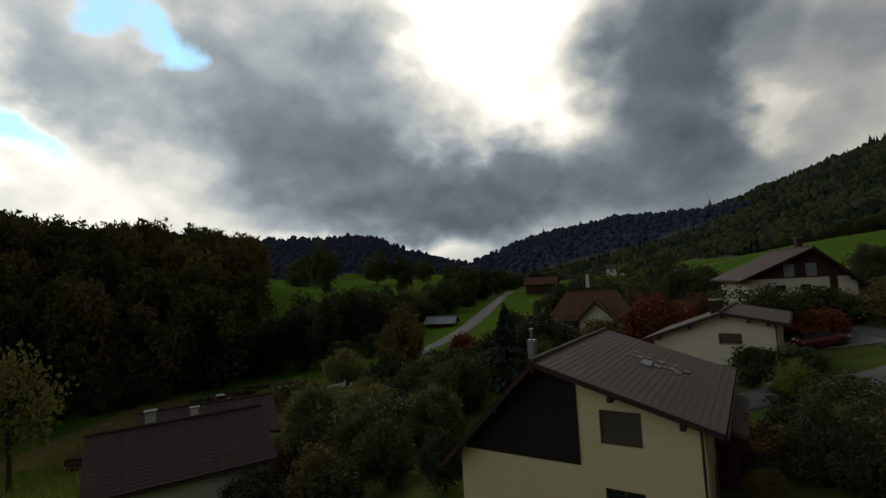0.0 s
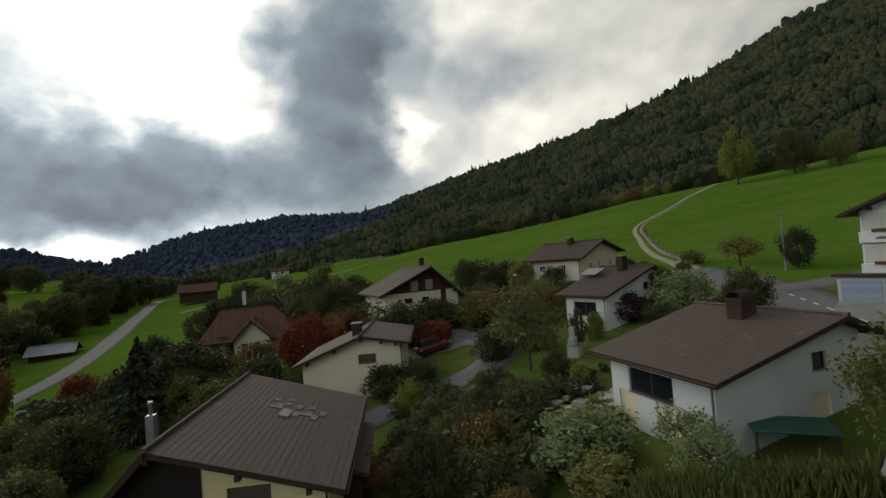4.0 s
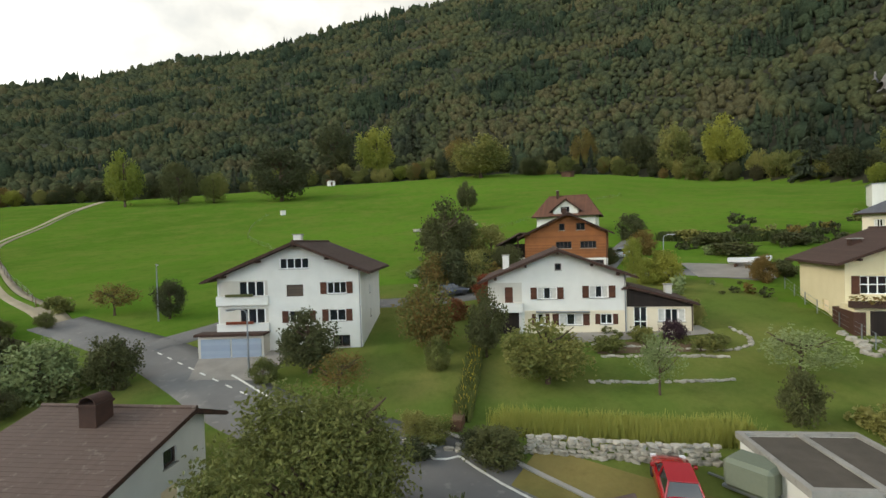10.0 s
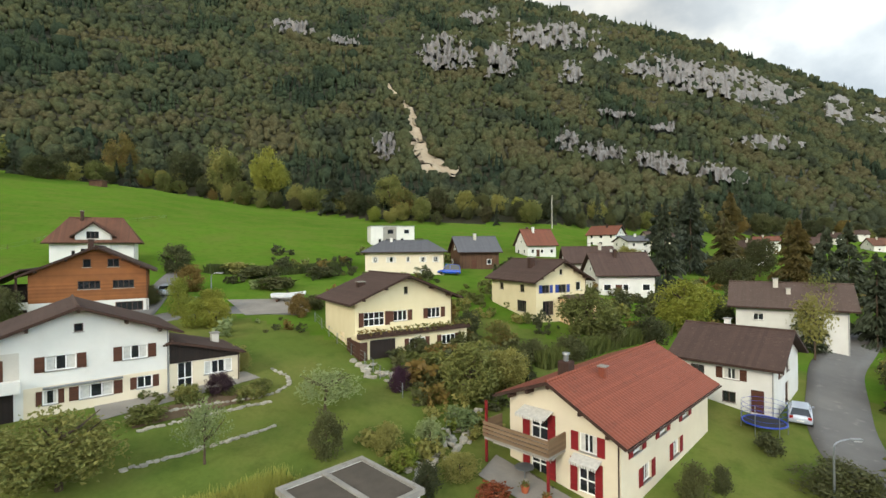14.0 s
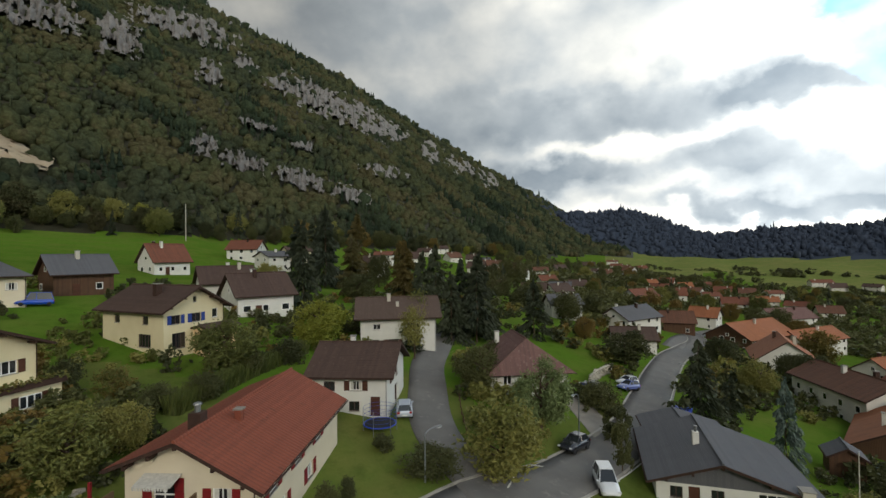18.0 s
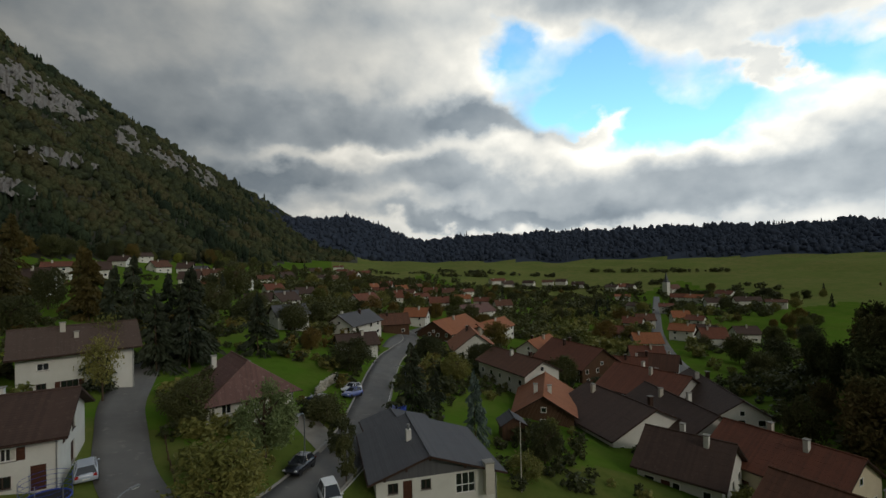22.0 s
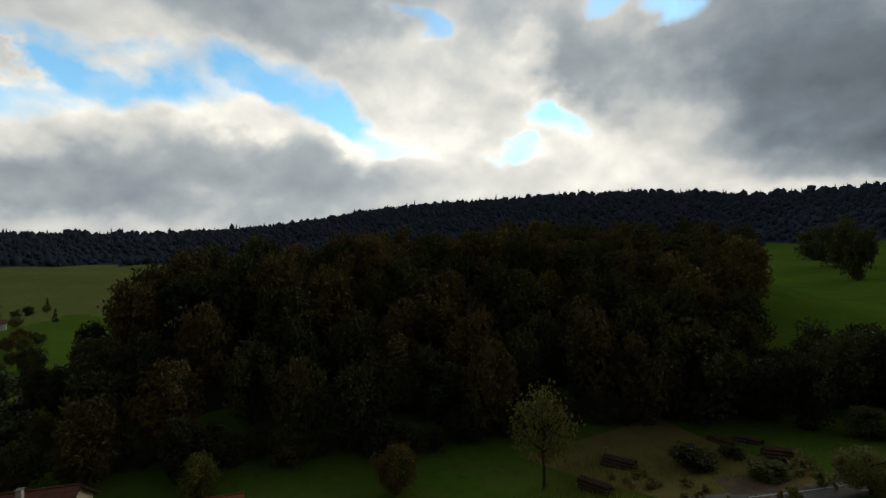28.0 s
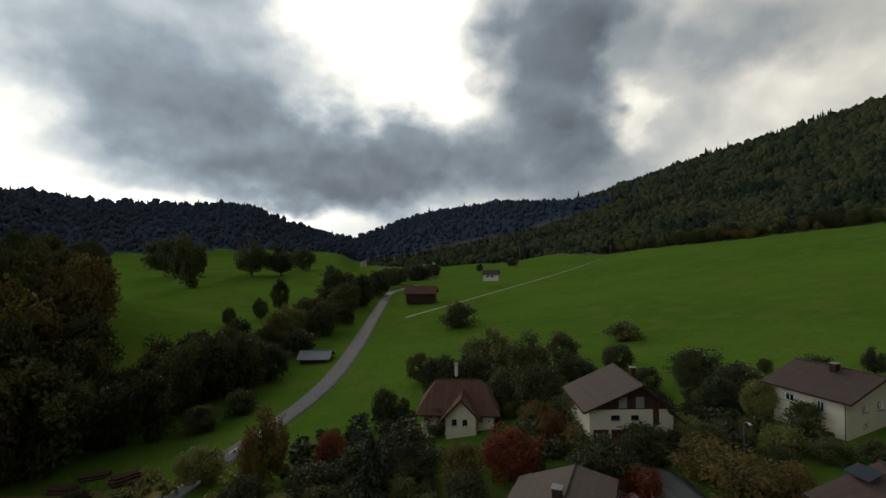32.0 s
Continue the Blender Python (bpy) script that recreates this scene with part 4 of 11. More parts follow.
    tube(bm, (length - 0.1, -0.08, e1 if ridge == "front" else e0), (length - 0.1, -0.08, low + 0.5), 0.045, 0.045, 6)
    part("downpipe", bm, M_TRIM if wall is not M_WHITE else M_ZINC, home)
    for c in chimneys:
        chimney(home, *c)
    return home


BR, RD, BL = M_SHUT_BROWN, M_SHUT_RED, M_SHUT_BLUE

# the house with the boarded gable, just below the camera
hA = house("boarded_house", "cream house with a black-boarded gable and a worn brown roof", (0.35, 23.3), (9.05, 17.7), 10.8, -10.3, (-7.9, -5.7), -3.75, frac=0.4, wall=M_OCHRE, roof=M_ROOF_BROWN,
           top_boards=None, openings=[("f", 7.4, 3.5, 1.6, 1.35, "blind", None), ("f", 7.4, 0.6, 1.5, 1.2, "dark", None), ("r", 3, 1.2, 1.2, 1.1, "dark", None)], chimneys=[(3.0, 2.2, 4.5, 7.3, 0.35, 0.35, M_ZINC, "pot")])
bm = bmesh.new()
slab(bm, [(0.0, -0.06, 2.55), (5.72, -0.06, 2.55), (5.72, -0.06, 5.9), (4.1, -0.06, 6.4), (0.0, -0.06, 2.6)], 0.05)
part("gable_boarding", bm, M_BOARD_BLACK, hA, "black timber boarding")

# its lower annexe with a lichen-spotted roof
bm = bmesh.new()
slab(bm, ((9.6, 3.0, 4.15), (11.6, 3.0, 3.5), (11.6, 9.6, 3.5), (9.6, 9.6, 4.15)), 0.16)
part("annexe_roof", bm, M_ROOF_BROWN, hA)
bm = bmesh.new()
box(bm, 8.72, 11.2, 3.6, 9.2, -1.5, 3.45)
part("annexe_wall", bm, M_BOARD_BROWN, hA)
bm = bmesh.new()
slab(bm, ((7.3, 5.2, 5.88), (7.75, 5.2, 5.74), (7.75, 6.3, 5.74), (7.3, 6.3, 5.88)), 0.08)
part("roof_light", bm, M_ZINC, hA)
# shingles that have weathered pale, in steps, near the lower end of the roof
rnd = random.Random(9)
fall = (4.6 - 6.55) / 6.24
for row in range(9):
    for k in range(rnd.choice((2, 3, 4, 5))):
        u, y = 6.6 + row * 0.3, 5.6 + rnd.choice((0, 1, 2)) * 0.35 + k * 0.36
        if rnd.random() < 0.25:
            continue
        z = 6.55 + fall * (u - 4.14) + 0.27
        bm = bmesh.new()
        slab(bm, ((u, y, z), (u + 0.29, y, z + fall * 0.29), (u + 0.29, y + 0.35, z + fall * 0.29), (u, y + 0.35, z)), 0.03)
        part("worn_shingle", bm, M_MOSS, hA, "pale weathered shingle")

# the white house with the wide brown roof and the hooded chimney
house("roadside_house", "white two-storey house with a broad brown roof", (24.5, 15.3), (22.1, 9.0), 8.6, -7.2, (-3.3, -2.35), -1.65, frac=0.8, ridge="side", wall=M_WHITE, roof=M_ROOF_BROWN, over=0.75,
           openings=[("f", 2.9, 2.15, 3.0, 1.25, "big", None), ("f", 1.2, 0.1, 1.3, 2.0, "panel", None), ("f", 4.0, 0.1, 1.5, 2.0, "panel", None), ("r", 6.0, 3.4, 0.9, 0.8, "dark", None), ("r", 5.9, 1.35, 1.2, 1.1, "panel", None)],
           chimneys=[(3.3, 5.7, 4.6, 6.4, 0.9, 1.0, M_TRIM, "hood")])

house("lane_house", "cream house with a grey-brown roof beside the lane", (16.6, 39.2), (23.3, 34.2), 8.5, -8.9, (-5.4, -4.2), -3.55, frac=0.6, wall=M_CREAM, roof=M_ROOF_BROWN, over=0.7,
      openings=[("f", 5.4, 3.2, 1.5, 0.75, "slit", None), ("f", 5.6, 0.2, 1.7, 1.4, "panel", None)], chimneys=[(4.4, 2.2, 3.8, 6.3, 0.8, 0.8, M_TRIM, "slab")])

house("villa_with_skylight", "white house with a dark brown roof and a roof window", (40.3, 30.2), (39.6, 25.3), 8.6, -5.9, (-2.0, -0.9), 0.0, frac=0.72, ridge="side", wall=M_WHITE, roof=M_ROOF_DARK, over=0.7,
      openings=[("f", 2.4, 1.9, 2.8, 1.3, "big", None), ("f", 1.4, 0.0, 1.0, 2.0, "door", None), ("f", 3.6, 0.0, 1.3, 1.9, "dark", None), ("r", 5.8, 3.9, 0.9, 0.7, "dark", None)], chimneys=[(2.8, 5.2, 4.8, 7.2, 0.75, 0.8, M_TRIM, "slab")])

hch = house("garage_chalet", "chalet with a brown-boarded gable over white walls", (33.4, 53.2), (43.5, 50.6), 9.5, -6.2, (-1.4, -2.4), 1.4, frac=0.6, wall=M_CREAM, roof=M_ROOF_DARK, over=1.0,
      top_boards=M_BOARD_BROWN, top_from=4.6, openings=[("f", 3.2, 3.2, 1.1, 0.65, "slit", None), ("f", 5.6, 3.2, 1.0, 0.65, "slit", None), ("f", 1.4, 0.1, 1.9, 2.0, "garage_dark", None), ("f", 3.6, 0.1, 1.9, 2.0, "garage_dark", None),
      ("f", 5.5, 0.9, 1.0, 1.0, "dark", None), ("f", 8.2, 2.6, 0.8, 2.0, "door_dark", None)], chimneys=[(6.5, 3.0, 7.0, 9.0, 0.6, 0.7, M_TRIM, "slab")])
for x in (4.1, 6.2):
    bm = bmesh.new()
    box(bm, x - 0.5, x + 0.5, -0.09, -0.04, 4.75, 6.1)
    part("pale_panel", bm, M_CONCRETE, hch)

house("turreted_house", "old house with a steep hipped brown tile roof", (15.8, 72.2), (26.4, 68.6), 9.0, -9.6, (-6.2, -6.2), -2.8, frac=0.5, ridge="side", wall=M_CREAM, roof=M_ROOF_OLD, over=0.8, hip=2.8,
      openings=[("f", 4.2, 1.6, 1.1, 1.1, "plain", BR), ("f", 7.0, 1.6, 1.0, 1.0, "plain", None)], chimneys=[(5.2, 4.6, 7.6, 9.6, 0.5, 0.5, M_WHITE, "slab")])
house("turreted_house_gable", "half-timbered front gable of the old house", (19.0, 69.6), (23.4, 68.0), 4.0, -9.6, (-6.4, -6.4), -4.0, frac=0.5, wall=M_CREAM, roof=M_ROOF_OLD, over=0.7,
      openings=[("f", 1.3, 1.6, 0.9, 1.1, "plain", None), ("f", 2.9, 1.6, 0.9, 1.1, "plain", None)], category="house gable")

house("upper_villa", "pale villa with a low dark roof and a terrace", (56.8, 49.0), (57.4, 40.6), 10.5, -3.9, (1.2, 1.6), 3.2, frac=0.5, ridge="side", wall=M_CREAM, roof=M_ROOF_DARK, over=0.9,
      openings=[("f", 2.0, 3.2, 2.2, 0.9, "curtain", None), ("f", 5.6, 3.0, 1.4, 1.2, "curtain", None), ("f", 6.6, 0.6, 1.8, 1.5, "panel", None), ("r", 3, 3.4, 1.1, 0.8, "curtain", None), ("r", 5.5, 3.4, 1.1, 1.0, "curtain", None), ("r", 8.6, 3.2, 1.3, 1.1, "curtain", None)],
      chimneys=[(4.4, 4.4, 6.2, 7.9, 0.7, 0.8, M_TRIM, "slab")])

# the tall white apartment house by the junction
hW = house("apartment_house", "tall white apartment house with a brown saddle roof", (48.9, 9.0), (45.6, -3.3), 10.0, -3.1, (3.5, 4.0), 6.35, frac=0.56, wall=M_WHITE, roof=M_ROOF_DARK, over=0.95,
      openings=[("f", 6.9, 7.3, 2.6, 0.95, "plain", None), ("f", 6.9, 4.85, 1.5, 1.05, "blind", None), ("f", 10.6, 5.0, 1.7, 1.05, "plain", BR), ("f", 7.2, 2.55, 1.8, 1.05, "plain", BR), ("f", 10.6, 2.6, 1.5, 1.05, "plain", BR),
                ("f", 10.9, 0.35, 1.5, 1.0, "dark", None), ("f", 6.5, 0.35, 1.2, 1.0, "dark", None), ("r", 4.2, 4.6, 0.6, 0.8, "dark", None), ("r", 4.4, 2.3, 0.6, 0.8, "dark", None)],
      chimneys=[(6.5, 2.6, 8.8, 10.3, 0.7, 0.7, M_WHITE, "slab")])
# its two loggias
for k, z in enumerate((2.1, 4.5)):
    bm = bmesh.new()
    box(bm, 0.0, 4.6, -0.35, -0.02, z - 0.3, z + 0.55)
    soften(bm, 0.03)
    bal = part("balcony", bm, M_WHITE, hW)
    # recess imitated by a flat panel, duller white than the wall for shade
    bm = bmesh.new()
    box(bm, 0.15, 4.5, -0.03, 0.0, z + 0.55, z + 1.85)
    part("recess_shade_panel", bm, M_DWHITE, bal)
    for xx in (2.35, 3.1, 3.85):
        bm = bmesh.new()
        box(bm, xx - 0.3, xx + 0.3, -0.06, -0.025, z + 0.35, z + 1.75)
        part("pane", bm, M_GLASS, bal)
        bm = bmesh.new()
        box(bm, xx + 0.32, xx + 0.4, -0.065, -0.025, z + 0.35, z + 1.75)
        part("frame_bar", bm, M_FRAME, bal)
    bm = bmesh.new()
    box(bm, 0.9, 3.3, -0.5, -0.3, z + 0.5, z + 0.72)
    part("flower_box", bm, M_LEAF_RED if k == 0 else M_LEAF_DARK, bal)
bm = bmesh.new()
box(bm, -1.2, 4.5, -1.3, 0.0, -0.8, 1.75)
gar = part("garage_block", bm, M_DWHITE, hW)
for x0, x1 in ((-0.95, 1.6), (1.75, 4.3)):
    bm = bmesh.new()
    box(bm, x0, x1, -1.36, -1.3, -0.6, 1.5)
    part("garage_door", bm, M_DOOR_GREY, gar, "grey-blue garage door")
bm = bmesh.new()
box(bm, -1.45, 4.6, -1.55, 0.0, 1.75, 1.95)
part("garage_roof", bm, M_TRIM, gar)

# the white house with brown shutters and its glazed annexe
hD = house("shuttered_house", "white house with brown shutters and a porch under its roof", (44.3, -14.6), (39.4, -25.4), 9.0, -2.4, (2.55, 2.85), 5.0, frac=0.52, wall=M_WHITE, roof=M_ROOF_DARK, over=0.8,
      openings=[("f", 6.2, 5.75, 0.55, 0.6, "slit", None), ("f", 5.2, 3.2, 1.7, 1.05, "curtain", BR), ("f", 9.6, 3.3, 1.6, 1.05, "curtain", BR), ("f", 4.6, 0.9, 0.8, 1.0, "curtain", BR), ("f", 7.2, 0.9, 2.0, 1.0, "curtain", BR), ("f", 10.2, 1.0, 1.0, 0.9, "plain", BR)],
      chimneys=[(1.4, 4.4, 5.2, 7.0, 0.6, 0.7, M_WHITE, "slab")])
# porch recess as a flat panel, its shade put in as a duller white
bm = bmesh.new()
box(bm, 0.05, 3.0, -0.03, 0.0, 2.5, 4.7)
shaded_porch = part("porch", bm, M_DWHITE, hD)
bm = bmesh.new()
box(bm, 1.5, 2.2, -0.06, -0.02, 2.5, 4.3)
part("door", bm, M_SHUT_BROWN, shaded_porch)
bm = bmesh.new()
box(bm, -0.1, 3.05, -0.6, 0.02, 2.1, 2.9)
part("parapet", bm, M_WHITE, shaded_porch)
# black sheet on the wall for the shade inside the opening
bm = bmesh.new()
box(bm, 0.4, 2.7, -0.05, 0.0, 0.0, 2.0)
part("porch_opening_shade", bm, M_BOARD_BLACK, shaded_porch)
bm = bmesh.new()
for x0, x1, z0, z1 in ((3.2, 11.7, -1.0, 0.88), (3.2, 11.7, 1.93, 2.2), (3.2, 4.17, 0.88, 1.93), (5.03, 6.17, 0.88, 1.93), (8.23, 9.67, 0.88, 1.93), (10.73, 11.7, 0.88, 1.93)):
    box(bm, x0, x1, -0.04, -0.002, z0, z1)
part("lower_render", bm, M_CREAM, hD)
bm = bmesh.new()
box(bm, 4.2, 8.8, -0.3, -0.05, 2.02, 2.16)
soften(bm, 0.03)
part("awning", bm, M_ZINC, hD, "grey rolled-up awning")
house("garden_annexe", "cream annexe with a glazed front and dark sloping roof", (39.5, -25.5), (37.3, -30.3), 6.0, -2.4, (1.65, 0.3), 1.7, frac=0.03, ridge="front", wall=M_CREAM, roof=M_ROOF_DARK, over=0.35, top_boards=M_BOARD_BLACK, top_from=2.5,
      openings=[("f", 1.1, 0.4, 1.1, 2.1, "door", None), ("f", 3.6, 1.2, 2.2, 1.1, "curtain", None)], chimneys=[(4.2, 3.6, 2.4, 4.0, 0.6, 0.6, M_DWHITE, "slab")], category="annexe")

hE = house("timber_house", "house clad in honey-coloured boards under a dark roof", (69.2, -29.0), (62.8, -38.6), 9.5, 1.2, (6.6, 6.9), 9.5, frac=0.55, wall=M_BOARD_WARM, roof=M_ROOF_DARK, over=0.9,
      openings=[("f", 5.4, 6.0, 0.8, 1.0, "dark", None), ("f", 8.0, 6.0, 1.2, 1.0, "dark", None), ("f", 5.6, 3.4, 2.2, 1.0, "dark", None), ("f", 9.0, 3.4, 2.2, 1.0, "dark", None), ("f", 9.6, 0.6, 2.8, 1.1, "dark", None)],
      chimneys=[(5.4, 4.0, 7.6, 9.4, 0.6, 0.6, M_TRIM, "slab")])
bm = bmesh.new()
for x0, x1, z0, z1 in ((-0.05, 8.17, -1.0, 2.0), (11.03, 11.6, -1.0, 2.0), (8.17, 11.03, -1.0, 0.57), (8.17, 11.03, 1.73, 2.0)):
    box(bm, x0, x1, -0.05, -0.003, z0, z1)
part("rendered_base", bm, M_WHITE, hE)
bm = bmesh.new()
slab(bm, ((-4.2, -0.9, 4.1), (-0.6, -0.9, 5.95), (-0.6, 9.5, 5.95), (-4.2, 9.5, 4.1)), 0.2)
part("lean_to_roof", bm, M_ROOF_DARK, hE)
for x in (-3.6, -1.0):
    bm = bmesh.new()
    box(bm, x - 0.1, x + 0.1, -0.2, 0.0, -1.0, 4.6 if x < -2 else 5.8)
    part("post", bm, M_TRIM, hE)
bm = bmesh.new()
box(bm, -4.0, 0.0, 1.8, 2.0, 0.2, 4.2)
part("carport_back", bm, M_BOARD_BLACK, hE)
bm = bmesh.new()
box(bm, -4.0, 0.0, -0.6, 0.0, 1.4, 2.2)
part("terrace_wall", bm, M_DWHITE, hE)

house("hipped_house", "white house with a half-hipped reddish-brown roof", (98.5, -44.5), (91.5, -54.5), 9.0, 6.2, (11.2, 11.2), 15.0, frac=0.5, ridge="side", wall=M_WHITE, roof=M_ROOF_OLD, over=0.9, hip=3.0,
      openings=[("f", 4.0, 2.0, 2.0, 1.1, "dark", None), ("f", 7.6, 3.4, 2.0, 1.1, "dark", None)], chimneys=[(4.0, 4.0, 8.0, 10.2, 0.5, 0.5, M_TRIM, "slab")])
house("hipped_house_dormer", "white front gable of the hipped house", (96.2, -47.2), (93.2, -51.5), 4.0, 6.2, (12.0, 12.0), 14.0, frac=0.5, wall=M_WHITE, roof=M_ROOF_OLD, over=0.6,
      openings=[("f", 2.5, 5.2, 1.8, 1.2, "dark", None), ("f", 1.4, 2.2, 1.2, 1.2, "dark", None)], category="house gable")

# the pale yellow house with the planted terrace
hG = house("terrace_house", "pale yellow house with a planted terrace and brown roof", (33.3, -41.4), (27.0, -51.6), 9.2, -2.3, (3.6, 3.6), 6.0, frac=0.5, wall=M_YELLOW, roof=M_ROOF_DARK, over=0.95,
      openings=[("f", 6.0, 6.4, 0.5, 0.8, "slit", None), ("f", 2.2, 3.2, 2.4, 1.5, "door", BR), ("f", 5.3, 3.5, 1.7, 1.15, "plain", BR), ("f", 9.6, 3.5, 1.7, 1.15, "plain", BR), ("l", 5.6, 0.3, 1.2, 2.0, "panel", None)],
      chimneys=[(2.6, 4.6, 5.8, 7.6, 0.8, 0.8, M_TRIM, "slab")])
bm = bmesh.new()
box(bm, -0.4, 12.4, -2.4, -0.02, -1.2, 2.55)
base = part("ground_floor", bm, M_YELLOW, hG)
for x, w in ((6.0, 1.9), (9.9, 1.7)):
    bm = bmesh.new()
    box(bm, x - w / 2, x + w / 2, -2.44, -2.4, 0.9, 1.95)
    win = part("window", bm, M_FRAME, base)
    for k in range(3):
        bm = bmesh.new()
        box(bm, x - w / 2 + 0.07 + k * w / 3, x - w / 2 - 0.07 + (k + 1) * w / 3, -2.46, -2.43, 0.98, 1.88)
        part("pane", bm, M_GLASS, win)
    for s in (-1, 1):
        bm = bmesh.new()
        box(bm, x + s * (w / 2 + 0.3) - 0.25, x + s * (w / 2 + 0.3) + 0.25, -2.46, -2.4, 0.88, 1.97)
        part("shutter", bm, BR, win)
# no hole here: a black sheet imitates the shade of an opening
bm = bmesh.new()
box(bm, 0.6, 3.4, -2.45, -2.395, -0.9, 2.2)
part("terrace_opening_shade", bm, M_BOARD_BLACK, base)
bm = bmesh.new()
box(bm, -0.5, 0.3, -2.5, 1.0, -0.9, 2.1)
part("dark_screen", bm, M_BOARD_BROWN, base)
bm = bmesh.new()
box(bm, -0.7, 12.7, -2.75, -2.2, 2.45, 2.95)
trough = part("planter", bm, M_TRIM, base)
bm = bmesh.new()
rnd = random.Random(4)
for k in range(420):
    p = Vector((rnd.uniform(-0.7, 12.7), rnd.uniform(-2.9, -2.2), rnd.uniform(2.75, 3.35)))
    q = Euler((rnd.uniform(-1, 1), rnd.uniform(-1, 1), rnd.uniform(0, 6))).to_matrix()
    vs = [bm.verts.new(p + q @ Vector(c)) for c in ((-0.13, -0.08, 0), (0.13, -0.08, 0.03), (0.13, 0.08, 0), (-0.13, 0.08, 0.03))]
    bm.faces.new(vs)
part("planter_greenery", bm, M_LEAF_AUTUMN, trough)

# the house with the red tile roof
hF = house("red_roofed_house", "cream house with red shutters and a red tile roof", (13.6, -32.0), (6.3, -29.5), 15.6, -5.6, (-0.75, -1.75), 0.55, frac=0.44, wall=M_CREAM, roof=M_ROOF_RED, over=0.75,
      openings=[("f", 5.7, 2.4, 1.15, 1.15, "curtain", RD), ("f", 5.6, -0.05, 1.1, 2.0, "door", RD), ("r", 2.2, 2.35, 1.3, 1.0, "curtain", RD), ("r", 6.2, 2.35, 1.3, 1.0, "curtain", RD), ("r", 10.4, 2.35, 1.3, 1.0, "curtain", RD), ("r", 3.6, 0.2, 1.3, 1.1, "curtain", RD), ("r", 8.6, 0.2, 1.3, 1.1, "curtain", RD),
                ("f", 2.3, 2.3, 1.3, 1.8, "door", RD), ("f", 2.3, -0.05, 1.3, 1.8, "door", RD)],
      chimneys=[(3.0, 2.2, 5.2, 7.1, 0.8, 0.8, M_TRIM, "pot"), (4.4, 4.6, 5.2, 6.5, 0.45, 0.45, M_ROOF_RED, "slab")])
bm = bmesh.new()
box(bm, -0.7, 4.2, -1.9, 0.0, 2.1, 2.28)
deck = part("balcony", bm, M_CONCRETE, hF)
for k in range(4):
    bm = bmesh.new()
    box(bm, -0.75, 4.25, -1.98, -1.92, 2.3 + k * 0.26, 2.5 + k * 0.26)
    part("slat", bm, M_PLANK, deck)
for x in (-0.7, 4.2):
    bm = bmesh.new()
    box(bm, x - 0.05, x + 0.05, -1.9, 0.0, 2.3, 3.3)
    part("side_panel", bm, M_PLANK, deck)
for x in (-0.6, 4.1):
    bm = bmesh.new()
    box(bm, x - 0.07, x + 0.07, -1.85, -1.71, -0.6, 4.6 if x < 0 else 2.1)
    part("post", bm, M_SHUT_RED, deck)
for x0, x1, z in ((1.2, 3.4, 4.3), (-0.6, 4.0, 2.05), (4.8, 6.6, 2.2)):
    bm = bmesh.new()
    slab(bm, ((x0, -1.1 if x1 < 5 else -0.7, z - 0.25), (x1, -1.1 if x1 < 5 else -0.7, z - 0.25), (x1, -0.03, z + 0.05), (x0, -0.03, z + 0.05)), 0.04)
    for k in range(int((x1 - x0) / 0.16)):
        xa = x0 + k * 0.16
        yy = -1.1 if x1 < 5 else -0.7
        vs = [bm.verts.new(q) for q in ((xa, yy, z - 0.25), (xa + 0.16, yy, z - 0.25), (xa + 0.13, yy, z - 0.45), (xa + 0.03, yy, z - 0.45))]
        bm.faces.new(vs)
    part("awning", bm, M_CURTAIN, hF, "cream scalloped awning")

# the two flat-roofed garages in one block
ga, gb = Vector((17.3, -18.0)), Vector((15.6, -22.8))
hg = thing("garage_block", ga.x, ga.y, -6.0, math.atan2(gb.y - ga.y, gb.x - ga.x), "white double garage with a flat gravelled roof", "garage")
bm = bmesh.new()
box(bm, 0, 5.2, 0, 5.3, -1.0, 2.35)
part("wall", bm, M_WHITE, hg)
for x0, x1 in ((0.25, 2.45), (2.75, 4.95)):
    bm = bmesh.new()
    box(bm, x0, x1, -0.05, 0.0, -0.3, 2.15)
    gd = part("garage_door", bm, M_DOOR_BROWN, hg, "ribbed brown garage door")
    bm = bmesh.new()
    box(bm, (x0 + x1) / 2 - 0.1, (x0 + x1) / 2 + 0.1, -0.1, -0.05, 0.8, 0.85)
    part("handle", bm, M_METAL, gd)
    bm = bmesh.new()
    box(bm, x0 - 0.05, x1 + 0.05, 0.3, 5.0, 2.3, 2.42)
    part("roof_gravel", bm, M_ROOF_FELT, hg)
for x0, x1, y0, y1 in ((-0.15, 5.35, -0.2, 0.1), (-0.15, 5.35, 5.2, 5.45), (-0.15, 0.12, 0.1, 5.2), (2.45, 2.75, 0.1, 5.2), (5.1, 5.35, 0.1, 5.2)):
    bm = bmesh.new()
    box(bm, x0, x1, y0, y1, 2.2, 2.52)
    part("coping", bm, M_CONCRETE, hg)
bm = bmesh.new()
box(bm, 0.4, 1.3, -0.4, -0.1, -0.2, 0.5)
finish("yellow_crate", bm, plain("yellow_paint", (226, 190, 40)))
bpy.data.objects["yellow_crate"].matrix_world = Matrix.LocRotScale((18.6, -17.6, -5.9), Euler((0, 0, -1.2)), None)
tagged(bpy.data.objects["yellow_crate"], "yellow crate leaning at the garage wall", "crate")

